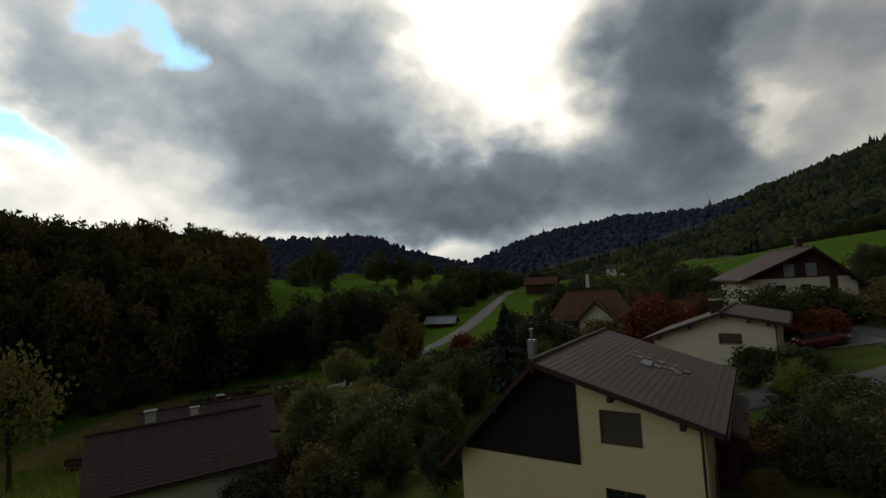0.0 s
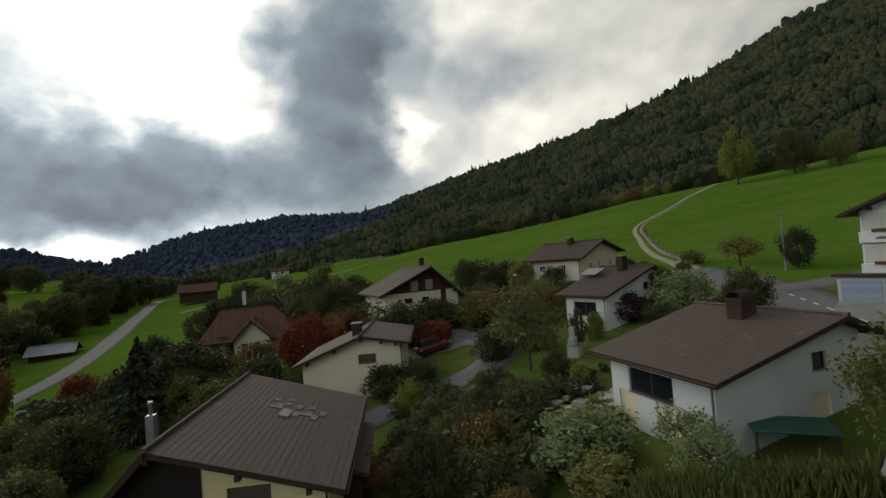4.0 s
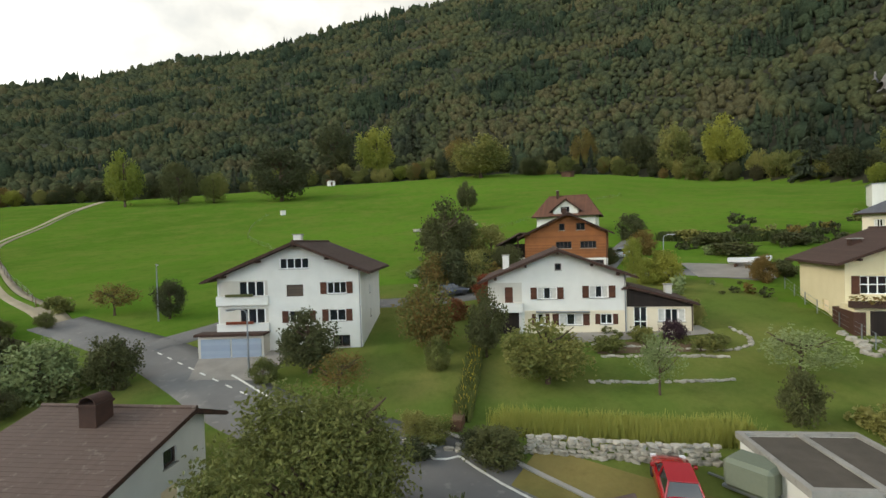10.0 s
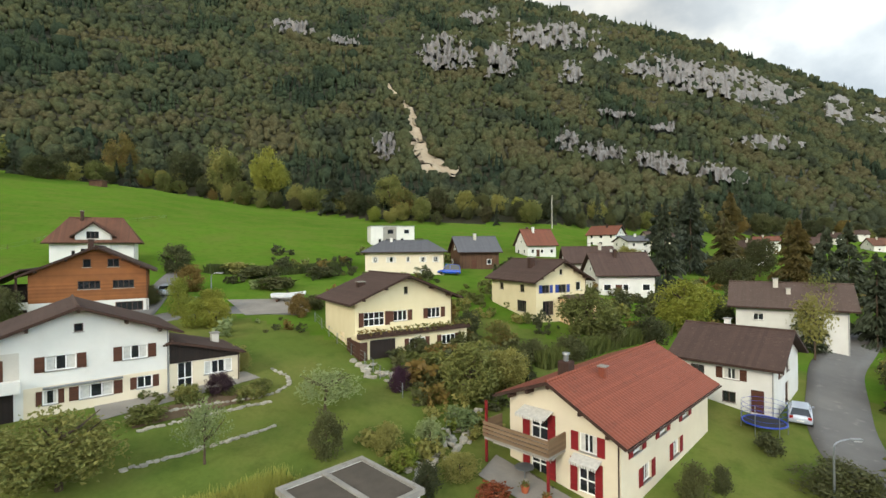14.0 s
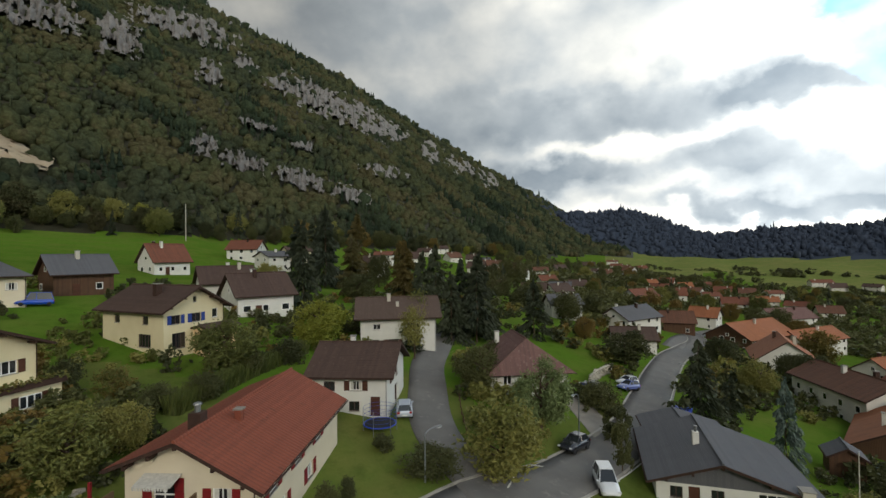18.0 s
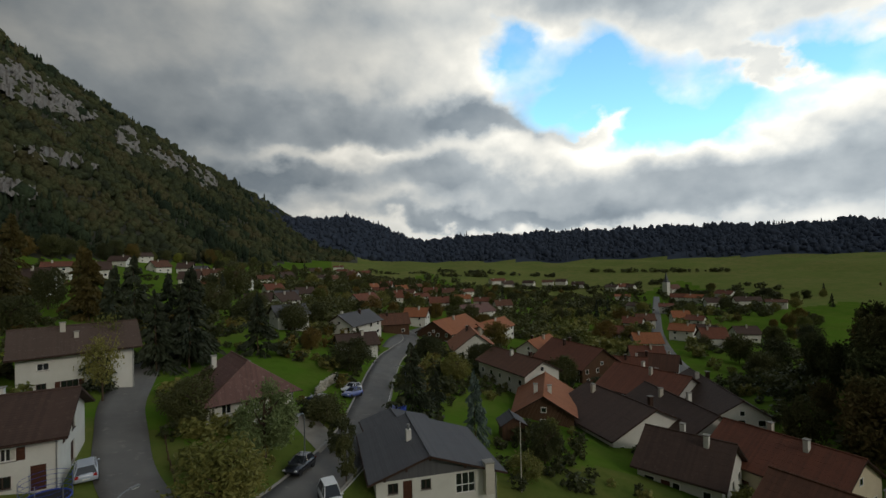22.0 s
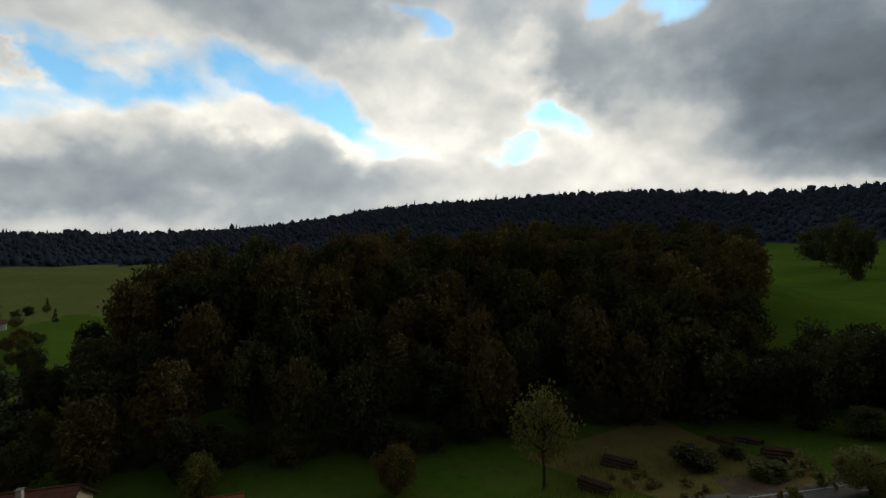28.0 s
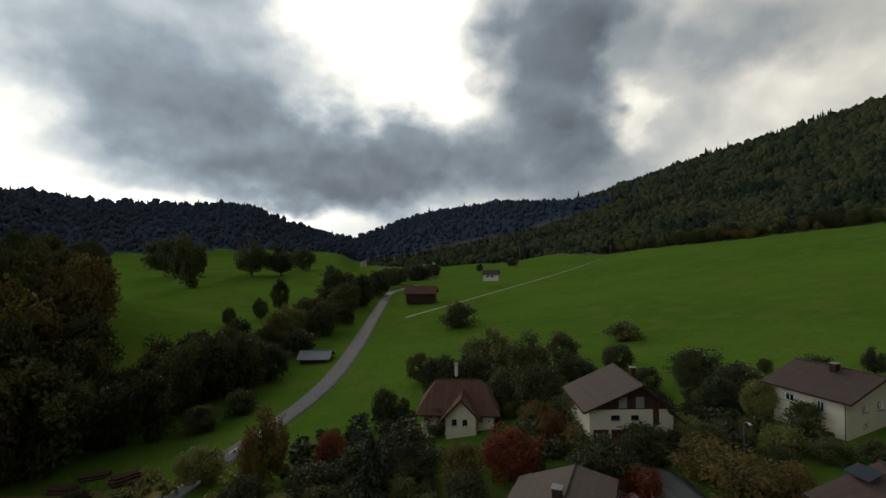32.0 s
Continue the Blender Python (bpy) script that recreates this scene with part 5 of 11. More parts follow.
# houses further along the slope
house("blue_shuttered_house", "pale yellow house with blue shutters and a brown roof", (20.5, -64.8), (15.0, -71.3), 12.0, -0.4, (4.7, 4.7), 7.1, frac=0.5, wall=M_YELLOW, roof=M_ROOF_DARK, over=0.9,
      openings=[("f", 1.6, 3.2, 1.2, 1.1, "dark", BL), ("f", 4.4, 3.2, 1.3, 1.1, "dark", BL), ("f", 7.2, 3.4, 0.9, 1.2, "plain", None), ("f", 4.2, 5.7, 0.5, 0.7, "slit", None), ("f", 2.0, 0.2, 1.8, 1.9, "dark", None),
                ("l", 3.0, 3.2, 1.1, 1.0, "dark", None), ("l", 8.6, 3.2, 1.1, 1.0, "dark", None), ("l", 8.4, 0.4, 2.4, 1.6, "dark", None)], chimneys=[(2.4, 4.6, 5.6, 8.0, 0.8, 0.8, M_TRIM, "slab")])
house("garden_shed_annexe", "small brown annexe with a flat roof", (15.9, -66.2), (13.1, -69.6), 2.6, -0.6, (1.9, 1.9), 2.2, frac=0.5, ridge="side", wall=M_PEACH, roof=M_ROOF_DARK, over=0.4, openings=[("f", 1.2, 1.0, 0.9, 0.9, "dark", None), ("f", 3.2, 0.0, 1.0, 2.0, "door_dark", None)], category="annexe")
house("hip_roofed_villa", "cream villa with a grey hipped roof", (59.5, -80.5), (45.5, -88.0), 9.0, 3.4, (8.6, 8.6), 10.6, frac=0.5, ridge="side", wall=M_CREAM, roof=M_ROOF_GREY, over=0.8, hip=4.0,
      openings=[("f", 2.0, 3.0, 1.3, 1.1, "curtain", None), ("f", 5.2, 3.0, 2.0, 1.1, "curtain", None), ("f", 8.6, 3.0, 0.9, 1.1, "curtain", None), ("f", 11.6, 3.0, 1.4, 1.1, "curtain", None), ("f", 14.2, 3.0, 1.4, 1.1, "curtain", None), ("f", 11.6, 0.4, 1.4, 1.1, "curtain", None)],
      chimneys=[(5.0, 4.0, 6.8, 8.0, 0.5, 0.5, M_WHITE, "slab")])
hq = thing("white_cube_house", 83.5, -117.5, 9.4, math.atan2(-10.5, -12.0), "modern white flat-roofed house", "house")
bm = bmesh.new()
box(bm, 0, 13, 0, 9, -1, 6.4)
part("wall", bm, M_WHITE, hq)
bm = bmesh.new()
box(bm, 3.6, 7.6, -0.06, -0.01, 0.0, 6.2)
part("grey_panel", bm, M_CONCRETE, hq)
bm = bmesh.new()
box(bm, -0.2, 13.2, -0.2, 9.2, 6.4, 6.6)
part("roof_edge", bm, M_ZINC, hq)
for x, z, w, h in ((5.8, 4.2, 1.6, 1.2), (10.6, 4.3, 1.4, 1.1), (5.0, 0.4, 1.2, 2.2), (7.0, 0.4, 0.8, 2.2), (9.2, 0.4, 0.8, 2.4), (11.4, 0.8, 1.2, 1.4), (2.6, 0.4, 0.7, 2.2)):
    bm = bmesh.new()
    box(bm, x - w / 2, x + w / 2, -0.1, -0.05, z, z + h)
    part("window", bm, M_GLASS, hq)
bm = bmesh.new()
box(bm, 13, 16, 1, 6, 2.6, 2.8)
part("canopy", bm, M_TRIM, hq)
bm = bmesh.new()
tube(bm, (15.8, 1.2, -1), (15.8, 1.2, 2.6), 0.08, 0.08)
part("post", bm, M_TRIM, hq)

house("neighbour_house", "white house with a brown roof beside the red-roofed one", (3.4, -52.2), (-4.0, -49.6), 10.5, -5.6, (-1.3, -1.5), 1.0, frac=0.45, ridge="side", wall=M_WHITE, roof=M_ROOF_DARK, over=0.7,
      openings=[("f", 1.8, 2.6, 1.2, 1.0, "dark", None), ("f", 4.6, 2.7, 1.3, 1.0, "curtain", BR), ("f", 6.6, 0.1, 1.0, 2.0, "door_dark", None), ("f", 4.4, 0.6, 1.1, 1.0, "dark", None), ("r", 2.6, 3.0, 1.2, 1.2, "plain", BR), ("r", 5.6, 3.0, 1.4, 1.8, "dark", None), ("r", 5.2, 0.2, 1.6, 1.9, "dark", None)], chimneys=[(3.0, 5.2, 5.6, 7.4, 0.5, 0.5, M_WHITE, "slab")])
house("spruce_lane_house", "white house with a brown roof among conifers", (-4.0, -78.2), (-16.0, -76.6), 9.0, -4.6, (1.1, 1.1), 3.6, frac=0.5, ridge="side", wall=M_WHITE, roof=M_ROOF_BROWN, over=0.9,
      openings=[("f", 2.4, 0.9, 1.0, 1.1, "dark", None), ("f", 5.2, 0.9, 1.8, 1.1, "dark", BR), ("f", 9.0, 3.4, 1.2, 1.0, "plain", None), ("f", 2.6, 3.6, 1.2, 0.9, "plain", None)], chimneys=[(4.6, 3.6, 7.2, 9.0, 0.6, 0.6, M_DWHITE, "slab"), (6.0, 2.2, 6.4, 7.8, 0.5, 0.5, M_DWHITE, "slab")])
house("plum_roofed_house", "white house with a faded plum-coloured tile roof", (-18.8, -59.0), (-28.9, -57.4), 11.0, -8.2, (-4.0, -4.2), -0.6, frac=0.5, ridge="front", wall=M_WHITE, roof=M_ROOF_PURPLE, over=0.9, hip=2.4,
      openings=[("f", 2.2, 2.2, 1.1, 1.1, "plain", None), ("f", 5.4, 2.2, 1.1, 1.1, "plain", BR), ("f", 8.2, 2.2, 1.1, 1.1, "plain", BR), ("f", 7.0, 0.2, 1.3, 1.2, "dark", None), ("l", 4.0, 2.2, 1.1, 1.1, "plain", None), ("l", 8.0, 2.2, 1.1, 1.1, "plain", None)], chimneys=[(2.6, 8.0, 5.4, 7.8, 0.6, 0.6, M_WHITE, "slab"), (6.0, 5.0, 5.2, 7.0, 0.6, 0.6, M_WHITE, "slab")])
house("slate_roofed_bungalow", "white bungalow with a dark slate roof and boarded gable", (-25.6, -36.6), (-35.8, -30.2), 11.5, -11.2, (-8.7, -9.3), -7.0, frac=0.42, wall=M_WHITE, roof=M_ROOF_GREY, over=0.8,
      top_boards=M_ROOF_GREY, top_from=2.2, openings=[("f", 1.6, 0.9, 1.0, 1.0, "dark", None), ("f", 3.0, 0.0, 0.9, 2.0, "door_dark", None), ("f", 4.8, 0.9, 1.0, 1.0, "dark", None), ("f", 8.8, 0.0, 2.0, 2.0, "door", None)],
      chimneys=[(4.0, 4.6, 3.6, 5.2, 0.55, 0.55, M_WHITE, "pot"), (11.0, -0.6, 0.0, 3.0, 0.9, 0.9, M_DWHITE, "slab")])
house("bungalow_rear_wing", "rear wing of the bungalow with a slate roof", (-31.6, -44.6), (-38.2, -41.0), 6.0, -11.2, (-8.6, -8.8), -7.6, frac=0.45, wall=M_WHITE, roof=M_ROOF_GREY, over=0.6, openings=[], category="house wing")

# roofs right under the camera
house("roof_below", "grey-brown shingled roof of the house below", (13.0, 1.4), (13.8, -9.5), 5.6, -8.2, (-3.9, -3.9), -2.45, frac=0.5, ridge="side", wall=M_WHITE, roof=M_ROOF_BROWN, over=0.6, openings=[], chimneys=[(-0.55, 1.6, 2.0, 5.7, 0.8, 0.8, M_WHITE, "slab"), (3.0, 3.3, 5.2, 6.4, 0.12, 0.12, M_WHITE, "slab")])
house("lower_house", "white house with a brown tiled roof and white chimney", (-22.6, 35.6), (-14.8, 39.8), 7.0, -15.2, (-11.0, -11.0), -9.2, frac=0.5, ridge="side", wall=M_WHITE, roof=M_ROOF_DARK, over=0.6, openings=[("f", 2.0, 1.4, 1.0, 1.0, "dark", None)], chimneys=[(5.4, 4.0, 4.6, 6.6, 0.5, 0.5, M_TRIM, "slab"), (3.4, 1.6, 4.6, 6.4, 0.55, 0.55, M_WHITE, "slab")])
house("tiled_house_below", "white house with a dark tiled roof", (-18.6, 25.4), (-11.6, 30.0), 7.0, -14.0, (-9.9, -9.9), -7.9, frac=0.5, ridge="side", wall=M_WHITE, roof=M_ROOF_DARK, over=0.6, openings=[("f", 4.0, 1.4, 1.0, 1.0, "dark", None)], chimneys=[(2.6, 4.2, 4.8, 7.0, 0.55, 0.55, M_WHITE, "slab")])

# barns
house("roadside_barn", "small weathered barn with a pale sheet roof", (-6.0, 142.0), (1.6, 140.4), 6.5, -13.9, (-11.8, -11.8), -10.3, frac=0.5, ridge="side", wall=M_TIMBER, roof=M_ZINC, over=0.8, openings=[("r", 2.2, 0.1, 1.8, 1.8, "door_dark", None)], category="barn")
house("red_brown_barn", "long red-brown timber barn with a dark roof", (41.5, 247.0), (55.5, 242.0), 9.0, -7.0, (-3.2, -3.2), -0.2, frac=0.5, ridge="side", wall=M_BOARD_BROWN, roof=M_ROOF_OLD, over=1.0, openings=[], category="barn")
house("far_farmhouse", "small white farmhouse in the far meadow", (100.0, 296.0), (109.0, 292.0), 8.0, 0.0, (3.0, 3.0), 5.2, frac=0.5, ridge="side", wall=M_WHITE, roof=M_ROOF_DARK, openings=[("f", 3, 1, 1.2, 1.2, "dark", None), ("f", 6, 1, 1.2, 1.2, "dark", None)], category="farmhouse")

# ---------------------------------------------------------------- roads and yards
ROAD_SPOTS = []


def road(points, width, label, paint=False, kerbs=False, name="road"):
    ROAD_SPOTS.extend((p.x, p.y, width / 2 + 1.4) for p in smooth_line(points, 3.0))
    ribbon(name, points, width, M_ROAD, 0.07, label, "road")
    if kerbs:
        for s in (-1, 1):
            me = ribbon_mesh("kerb", points, 0.12 - s * (width / 2 + 0.1), 0.12 + s * (width / 2 + 0.1), 0.16, 2.0, 1, 0.3)
            tagged(dress("kerb", me, M_KERB), "pale kerb stones along the road", "kerb", kind="structure")


def painted(points, width=0.14):
    me = ribbon_mesh("road_marking", points, width / 2, width / 2, 0.10, 1.0, 1, 0.01)
    tagged(dress("road_marking", me, M_PAINT), "worn white road marking", "marking", kind="structure")


VALLEY = [(-34, 52), (-23.6, 68.7), (-19.2, 76.2), (-14.3, 85.6), (-7.3, 97.5), (0.3, 114.9), (8, 143.3), (15.8, 181.5), (27, 240.7), (44.8, 325.2), (72.5, 377.5), (113.6, 505.9), (140, 620)]
road(VALLEY, 5.2, "grey asphalt valley road")
UPPER = [(66, 29.5), (59.2, 22.6), (51.8, 15.4), (44.2, 9.6), (36.7, 4.4), (32, -0.5), (28.4, -4.2), (25.1, -6.6), (20, -9.6), (13, -14.5), (6.5, -21), (0, -28.5), (-9.5, -35.8), (-17, -38.6), (-25.3, -43.9), (-33.5, -50.2), (-40.2, -56.8), (-50, -67), (-60.6, -78), (-75, -92), (-90.3, -104.7), (-110, -122), (-128, -150)]
road(UPPER[:7], 5.4, "grey asphalt village road")
road(UPPER[6:], 5.4, "grey asphalt village road", kerbs=True)
ribbon("farm_track", [(66, 29.5), (72.5, 33.9), (87, 45.4), (110, 60), (148, 81.9), (190, 92), (240, 104), (300, 112)], 3.0, M_TRACK, 0.06, "pale gravel farm track up the meadow", "track")
ribbon("meadow_path", [(34, 202), (72, 240), (119, 283), (185, 345), (267, 424)], 1.8, M_TRACK, 0.06, "narrow pale path across the meadow", "path")
ribbon("track_grass_strip", [(75, 35.7), (87, 45.4), (110, 60), (148, 81.9), (190, 92), (240, 104)], 0.8, M_GRASS, 0.09, "grass strip between the wheel ruts", "grass")
road([(53, 16), (56, 12), (61.5, 5), (61, -2), (59.3, -6.6), (57.6, -13.6), (57.9, -20.1), (57.5, -27), (58.5, -36), (56, -44), (48, -50)], 3.6, "narrow asphalt side street")
road([(58.5, -34), (66, -41), (76, -50), (84, -58)], 3.0, "narrow asphalt drive up to the upper houses")
road([(-10.5, -36.5), (-9.4, -41), (-8.6, -46), (-9.0, -52), (-10.7, -60), (-13, -69.6), (-17, -80), (-23, -95)], 4.8, "asphalt lane between gardens")
road([(12, 30.5), (21.1, 31.2), (26.5, 30.2), (31, 31.2), (34.6, 35), (36, 40), (36.7, 44.6), (36, 49)], 3.6, "curving asphalt lane")
patch("car_park", [(28.5, 40.5), (34.5, 37.5), (36, 43), (30.5, 45)], M_PAVE, 0.08, "grey parking place beside the lane", "pavement")
patch("forecourt", [(43.5, 10.2), (49.5, 10.6), (47.2, 2.6), (41.2, 4.4)], M_PAVE, 0.09, "pale paved forecourt of the apartment house", "pavement")
patch("garage_court", [(9.5, -20.5), (13.5, -27), (17.2, -22.5), (16.8, -17.0)], M_PAVE, 0.09, "grey paved court before the garages", "pavement")
patch("parking_lawn", [(16.6, -14.0), (24.2, -8.6), (26.6, -11.2), (19.8, -17.2)], M_DRY, 0.08, "dry grass parking place", "lawn")
patch("boat_yard", [(52, -44), (47, -50), (53, -55), (60, -48)], M_PAVE, 0.09, "grey paved yard with a boat", "pavement")
patch("plum_house_yard", [(-26.5, -47.5), (-31, -51), (-33, -60), (-29.5, -62)], M_PAVE, 0.08, "asphalt yard beside the plum-roofed house", "pavement")
patch("log_yard", [(-56, 56), (-26, 60), (-18, 80), (-50, 86)], M_DRY, 0.06, "dry grass field with log piles", "field")
patch("lay_by", [(-27.5, 66), (-21, 74), (-27, 77), (-32, 70)], M_SOIL, 0.08, "bare earth lay-by beside the road", "ground")
for k in range(8):
    painted([(51.0 - k * 1.6, 14.6 - k * 1.25), (50.3 - k * 1.6, 14.05 - k * 1.25)])
painted([(43.2, 7.0), (36.0, 2.1), (31.0, -3.2)], 0.16)
painted([(29.6, -4.9), (27.4, -5.6), (27.2, -6.9)], 0.16)
painted([(27.2, -6.9), (24.5, -8.2), (19.8, -11.2)], 0.14)
painted([(-12.0, -37.4), (-15.0, -41.0), (-17.0, -41.0)], 0.14)
painted([(-22.4, -72.5), (-21.5, -70.5)], 0.14)
painted([(-18, -35.8), (-26, -40.6), (-34, -46.6), (-42, -55), (-62, -75.6)], 0.14)
painted([(-26, 66.2), (-21.3, 74), (-16.5, 83), (-9.5, 95.4)], 0.2)

# ---------------------------------------------------------------- trees
def leaf_mesh(name, centres, spread, leaf, seed, flat=1.0):
    """Leaves scattered round clump centres: folded quads, each an island of its own."""
    r = np.random.RandomState(seed)
    n = len(centres)
    pos = centres + np.clip(r.normal(0, 1, (n, 3)), -1.9, 1.9) * spread * np.array((1, 1, flat))
    u = r.normal(0, 1, (n, 3))
    u /= np.linalg.norm(u, axis=1)[:, None]
    v = np.cross(u, r.normal(0, 1, (n, 3)))
    v /= np.linalg.norm(v, axis=1)[:, None] + 1e-9
    s = leaf * r.uniform(0.6, 1.35, n)[:, None]
    w = np.cross(u, v) * s * 0.22
    quads = np.stack([pos - u * s - w, pos - v * s * 0.55 + w, pos + u * s - w, pos + v * s * 0.55 + w], 1).reshape(-1, 3)
    faces = np.arange(4 * n).reshape(-1, 4)
    return mesh_of(name, quads.tolist(), faces.tolist())


def crown_points(n, clumps, seed, shape):
    """Clump centres in a unit crown (radius 0.5, from shape[0] to 1 in height), thick at the rim, uneven in outline."""
    r = np.random.RandomState(seed)
    low, belly = shape
    c = []
    while len(c) < clumps:
        p = r.uniform(-1, 1, 3)
        d = np.linalg.norm(p)
        if 0.35 < d < 1 and p[2] > -0.95:
            p = p / d * d ** 0.45
            bump = 0.78 + 0.3 * noise.noise(Vector(p * 1.7 + seed))
            z = low + (1 - low) * (p[2] * bump * 0.5 + 0.5)
            taper = 1 - abs((z - belly)) ** 2 * 0.5
            c.append((p[0] * 0.5 * bump * taper, p[1] * 0.5 * bump * taper, z))
    c = np.array(c)
    return c[r.randint(0, clumps, n)]


def trunk_mesh(name, seed, fork=0.35, spread=0.3, thick=0.035, limbs=7, top=0.8):
    r = random.Random(seed)
    bm = bmesh.new()
    p = Vector((0, 0, -0.06))
    rad = thick
    k = 6
    for i in range(k):
        q = Vector((r.uniform(-0.02, 0.02), r.uniform(-0.02, 0.02), -0.06 + (top + 0.06) * (i + 1) / k))
        tube(bm, p, q, rad, rad * 0.8, 7, False)
        p, rad = q, rad * 0.8
    for i in range(limbs):
        z = fork + (top - fork) * r.random() * 0.8
        a = 2 * pi * i / limbs + r.uniform(-0.4, 0.4)
        s = Vector((0, 0, z))
        m = s + Vector((cos(a) * spread * 0.5, sin(a) * spread * 0.5, 0.09))
        e = s + Vector((cos(a) * spread, sin(a) * spread, 0.2 + r.uniform(0, 0.08)))
        tube(bm, s, m, thick * 0.5, thick * 0.33, 5, False)
        tube(bm, m, e, thick * 0.33, thick * 0.12, 5, False)
    me = bpy.data.meshes.new(name)
    bm.to_mesh(me)
    bm.free()
    me.materials.append(M_BARK)
    return me


def conifer_mesh(name, seed, tiers=17, leaves=4200):
    """A ragged cone of drooping sprays on uneven whorls of branches."""
    r = np.random.RandomState(seed)
    quads = []
    per = leaves // 70
    for k in range(70):
        t = (k + r.uniform(-0.4, 0.4)) / 70
        z0, turn = 0.06 + 0.92 * t, r.uniform(0, 6.28)
        reach = (0.5 * (1 - t) ** 0.8 + 0.015) * r.uniform(0.55, 1.15)
        out_by = r.uniform(0.15, 1, per) ** 0.7
        side = r.normal(0, 0.34, per) * (1.1 - 0.4 * out_by)
        x, y = np.cos(turn + side) * out_by * reach, np.sin(turn + side) * out_by * reach
        z = z0 - 0.1 * out_by ** 2 * (1 - t) + r.normal(0, 0.012, per)
        c = np.stack([x, y, z], 1)
        u = np.stack([np.cos(turn + side), np.sin(turn + side), np.full(per, -0.45)], 1) * 0.042 * r.uniform(0.6, 1.3, per)[:, None] * (1.15 - 0.6 * t)
        v = np.cross(u, r.normal(0, 1, (per, 3)))
        v *= 0.016 / (np.linalg.norm(v, axis=1)[:, None] + 1e-9)
        quads.append(np.stack([c - u, c - v, c + u, c + v], 1))
    q = np.concatenate(quads).reshape(-1, 3)
    return mesh_of(name, q.tolist(), np.arange(len(q)).reshape(-1, 4).tolist())


CROWNS, TRUNKS = {}, {}


def grow(kind, count, clumps, leaf, spread, shape, variants=3, fork=0.35, reach=0.3, thick=0.035, limbs=7):
    CROWNS[kind] = [leaf_mesh("crown", crown_points(count, clumps, 11 * k + len(kind), shape), spread, leaf, k + 5) for k in range(variants)]
    TRUNKS[kind] = [trunk_mesh("trunk", k + 3, fork, reach, thick, limbs) for k in range(variants)]


grow("big", 26000, 150, 0.0125, 0.056, (0.0, 0.5), 1, 0.2, 0.32)
grow("round", 5200, 64, 0.026, 0.066, (0.02, 0.5), 4, 0.2)
grow("wood", 3400, 50, 0.036, 0.07, (-0.02, 0.5), 5, 0.2, thick=0.02)
grow("open", 1500, 46, 0.026, 0.075, (0.28, 0.6), 2, 0.3, 0.36, 0.03, 11)
grow("bush", 3200, 46, 0.034, 0.085, (-0.1, 0.4), 3, 0.1, 0.3, 0.03)
grow("low", 900, 22, 0.07, 0.1, (-0.1, 0.4), 2, 0.1, 0.3, 0.03, 4)
grow("column", 1500, 40, 0.04, 0.05, (0.0, 0.35), 2, 0.1, 0.1, 0.03, 4)
for name, tiers in (("spruce", 17), ("small_spruce", 11)):
    CROWNS[name] = [conifer_mesh("foliage", k + 2 + tiers, tiers) for k in range(3)]
    TRUNKS[name] = [trunk_mesh("trunk", k, 0.5, 0.05, 0.02, 0, 0.92) for k in range(2)]
for crowns in CROWNS.values():
    for me in crowns:
        me.materials.append(M_LEAF_GREEN)

TALLY = [0]


def plant(kind, x, y, tall, wide, material, name="tree", label="", category="tree", group="", z=None):
    """A tree or bush on the slope: its trunk with the crown as a part of it."""
    TALLY[0] += 1
    k = TALLY[0]
    trunk = new(name, TRUNKS[kind][k % len(TRUNKS[kind])])
    zz = ground_z(x, y) if z is None else z
    trunk.matrix_world = Matrix.LocRotScale((x, y, zz), Euler((0, 0, k * 2.399)), (wide, wide, tall))
    tagged(trunk, label, category, group)
    crown = new("foliage" if "spruce" in kind else "crown", CROWNS[kind][(k // 2) % len(CROWNS[kind])])
    crown.parent = trunk
    crown.material_slots[0].link = "OBJECT"
    crown.material_slots[0].material = material
    return trunk


# ---------------------------------------------------------------- woods
def blob(subdiv, seed):
    bm = bmesh.new()
    bmesh.ops.create_icosphere(bm, subdivisions=subdiv, radius=1)
    for v in bm.verts:
        v.co *= 0.85 + 0.4 * noise.noise(v.co * 1.6 + Vector((seed * 3.1, 0, 0))) + 0.34 * noise.noise(v.co * 4.7 + Vector((0, seed * 2.3, 0)))
    vs = np.array([v.co[:] for v in bm.verts])
    fs = np.array([[v.index for v in f.verts] for f in bm.faces])
    bm.free()
    return vs, fs


def cone(seed, sides=6, tiers=3):
    vs, fs = [], []
    for t in range(tiers):
        z0, z1, r = -1 + t * 0.75, 0.3 + t * 0.75, 0.62 - t * 0.15
        b = len(vs)
        vs += [(r * cos(2 * pi * k / sides + seed), r * sin(2 * pi * k / sides + seed), z0) for k in range(sides)] + [(0, 0, z1)]
        fs += [(b + k, b + (k + 1) % sides, b + sides) for k in range(sides)]
    return np.array(vs), np.array(fs)


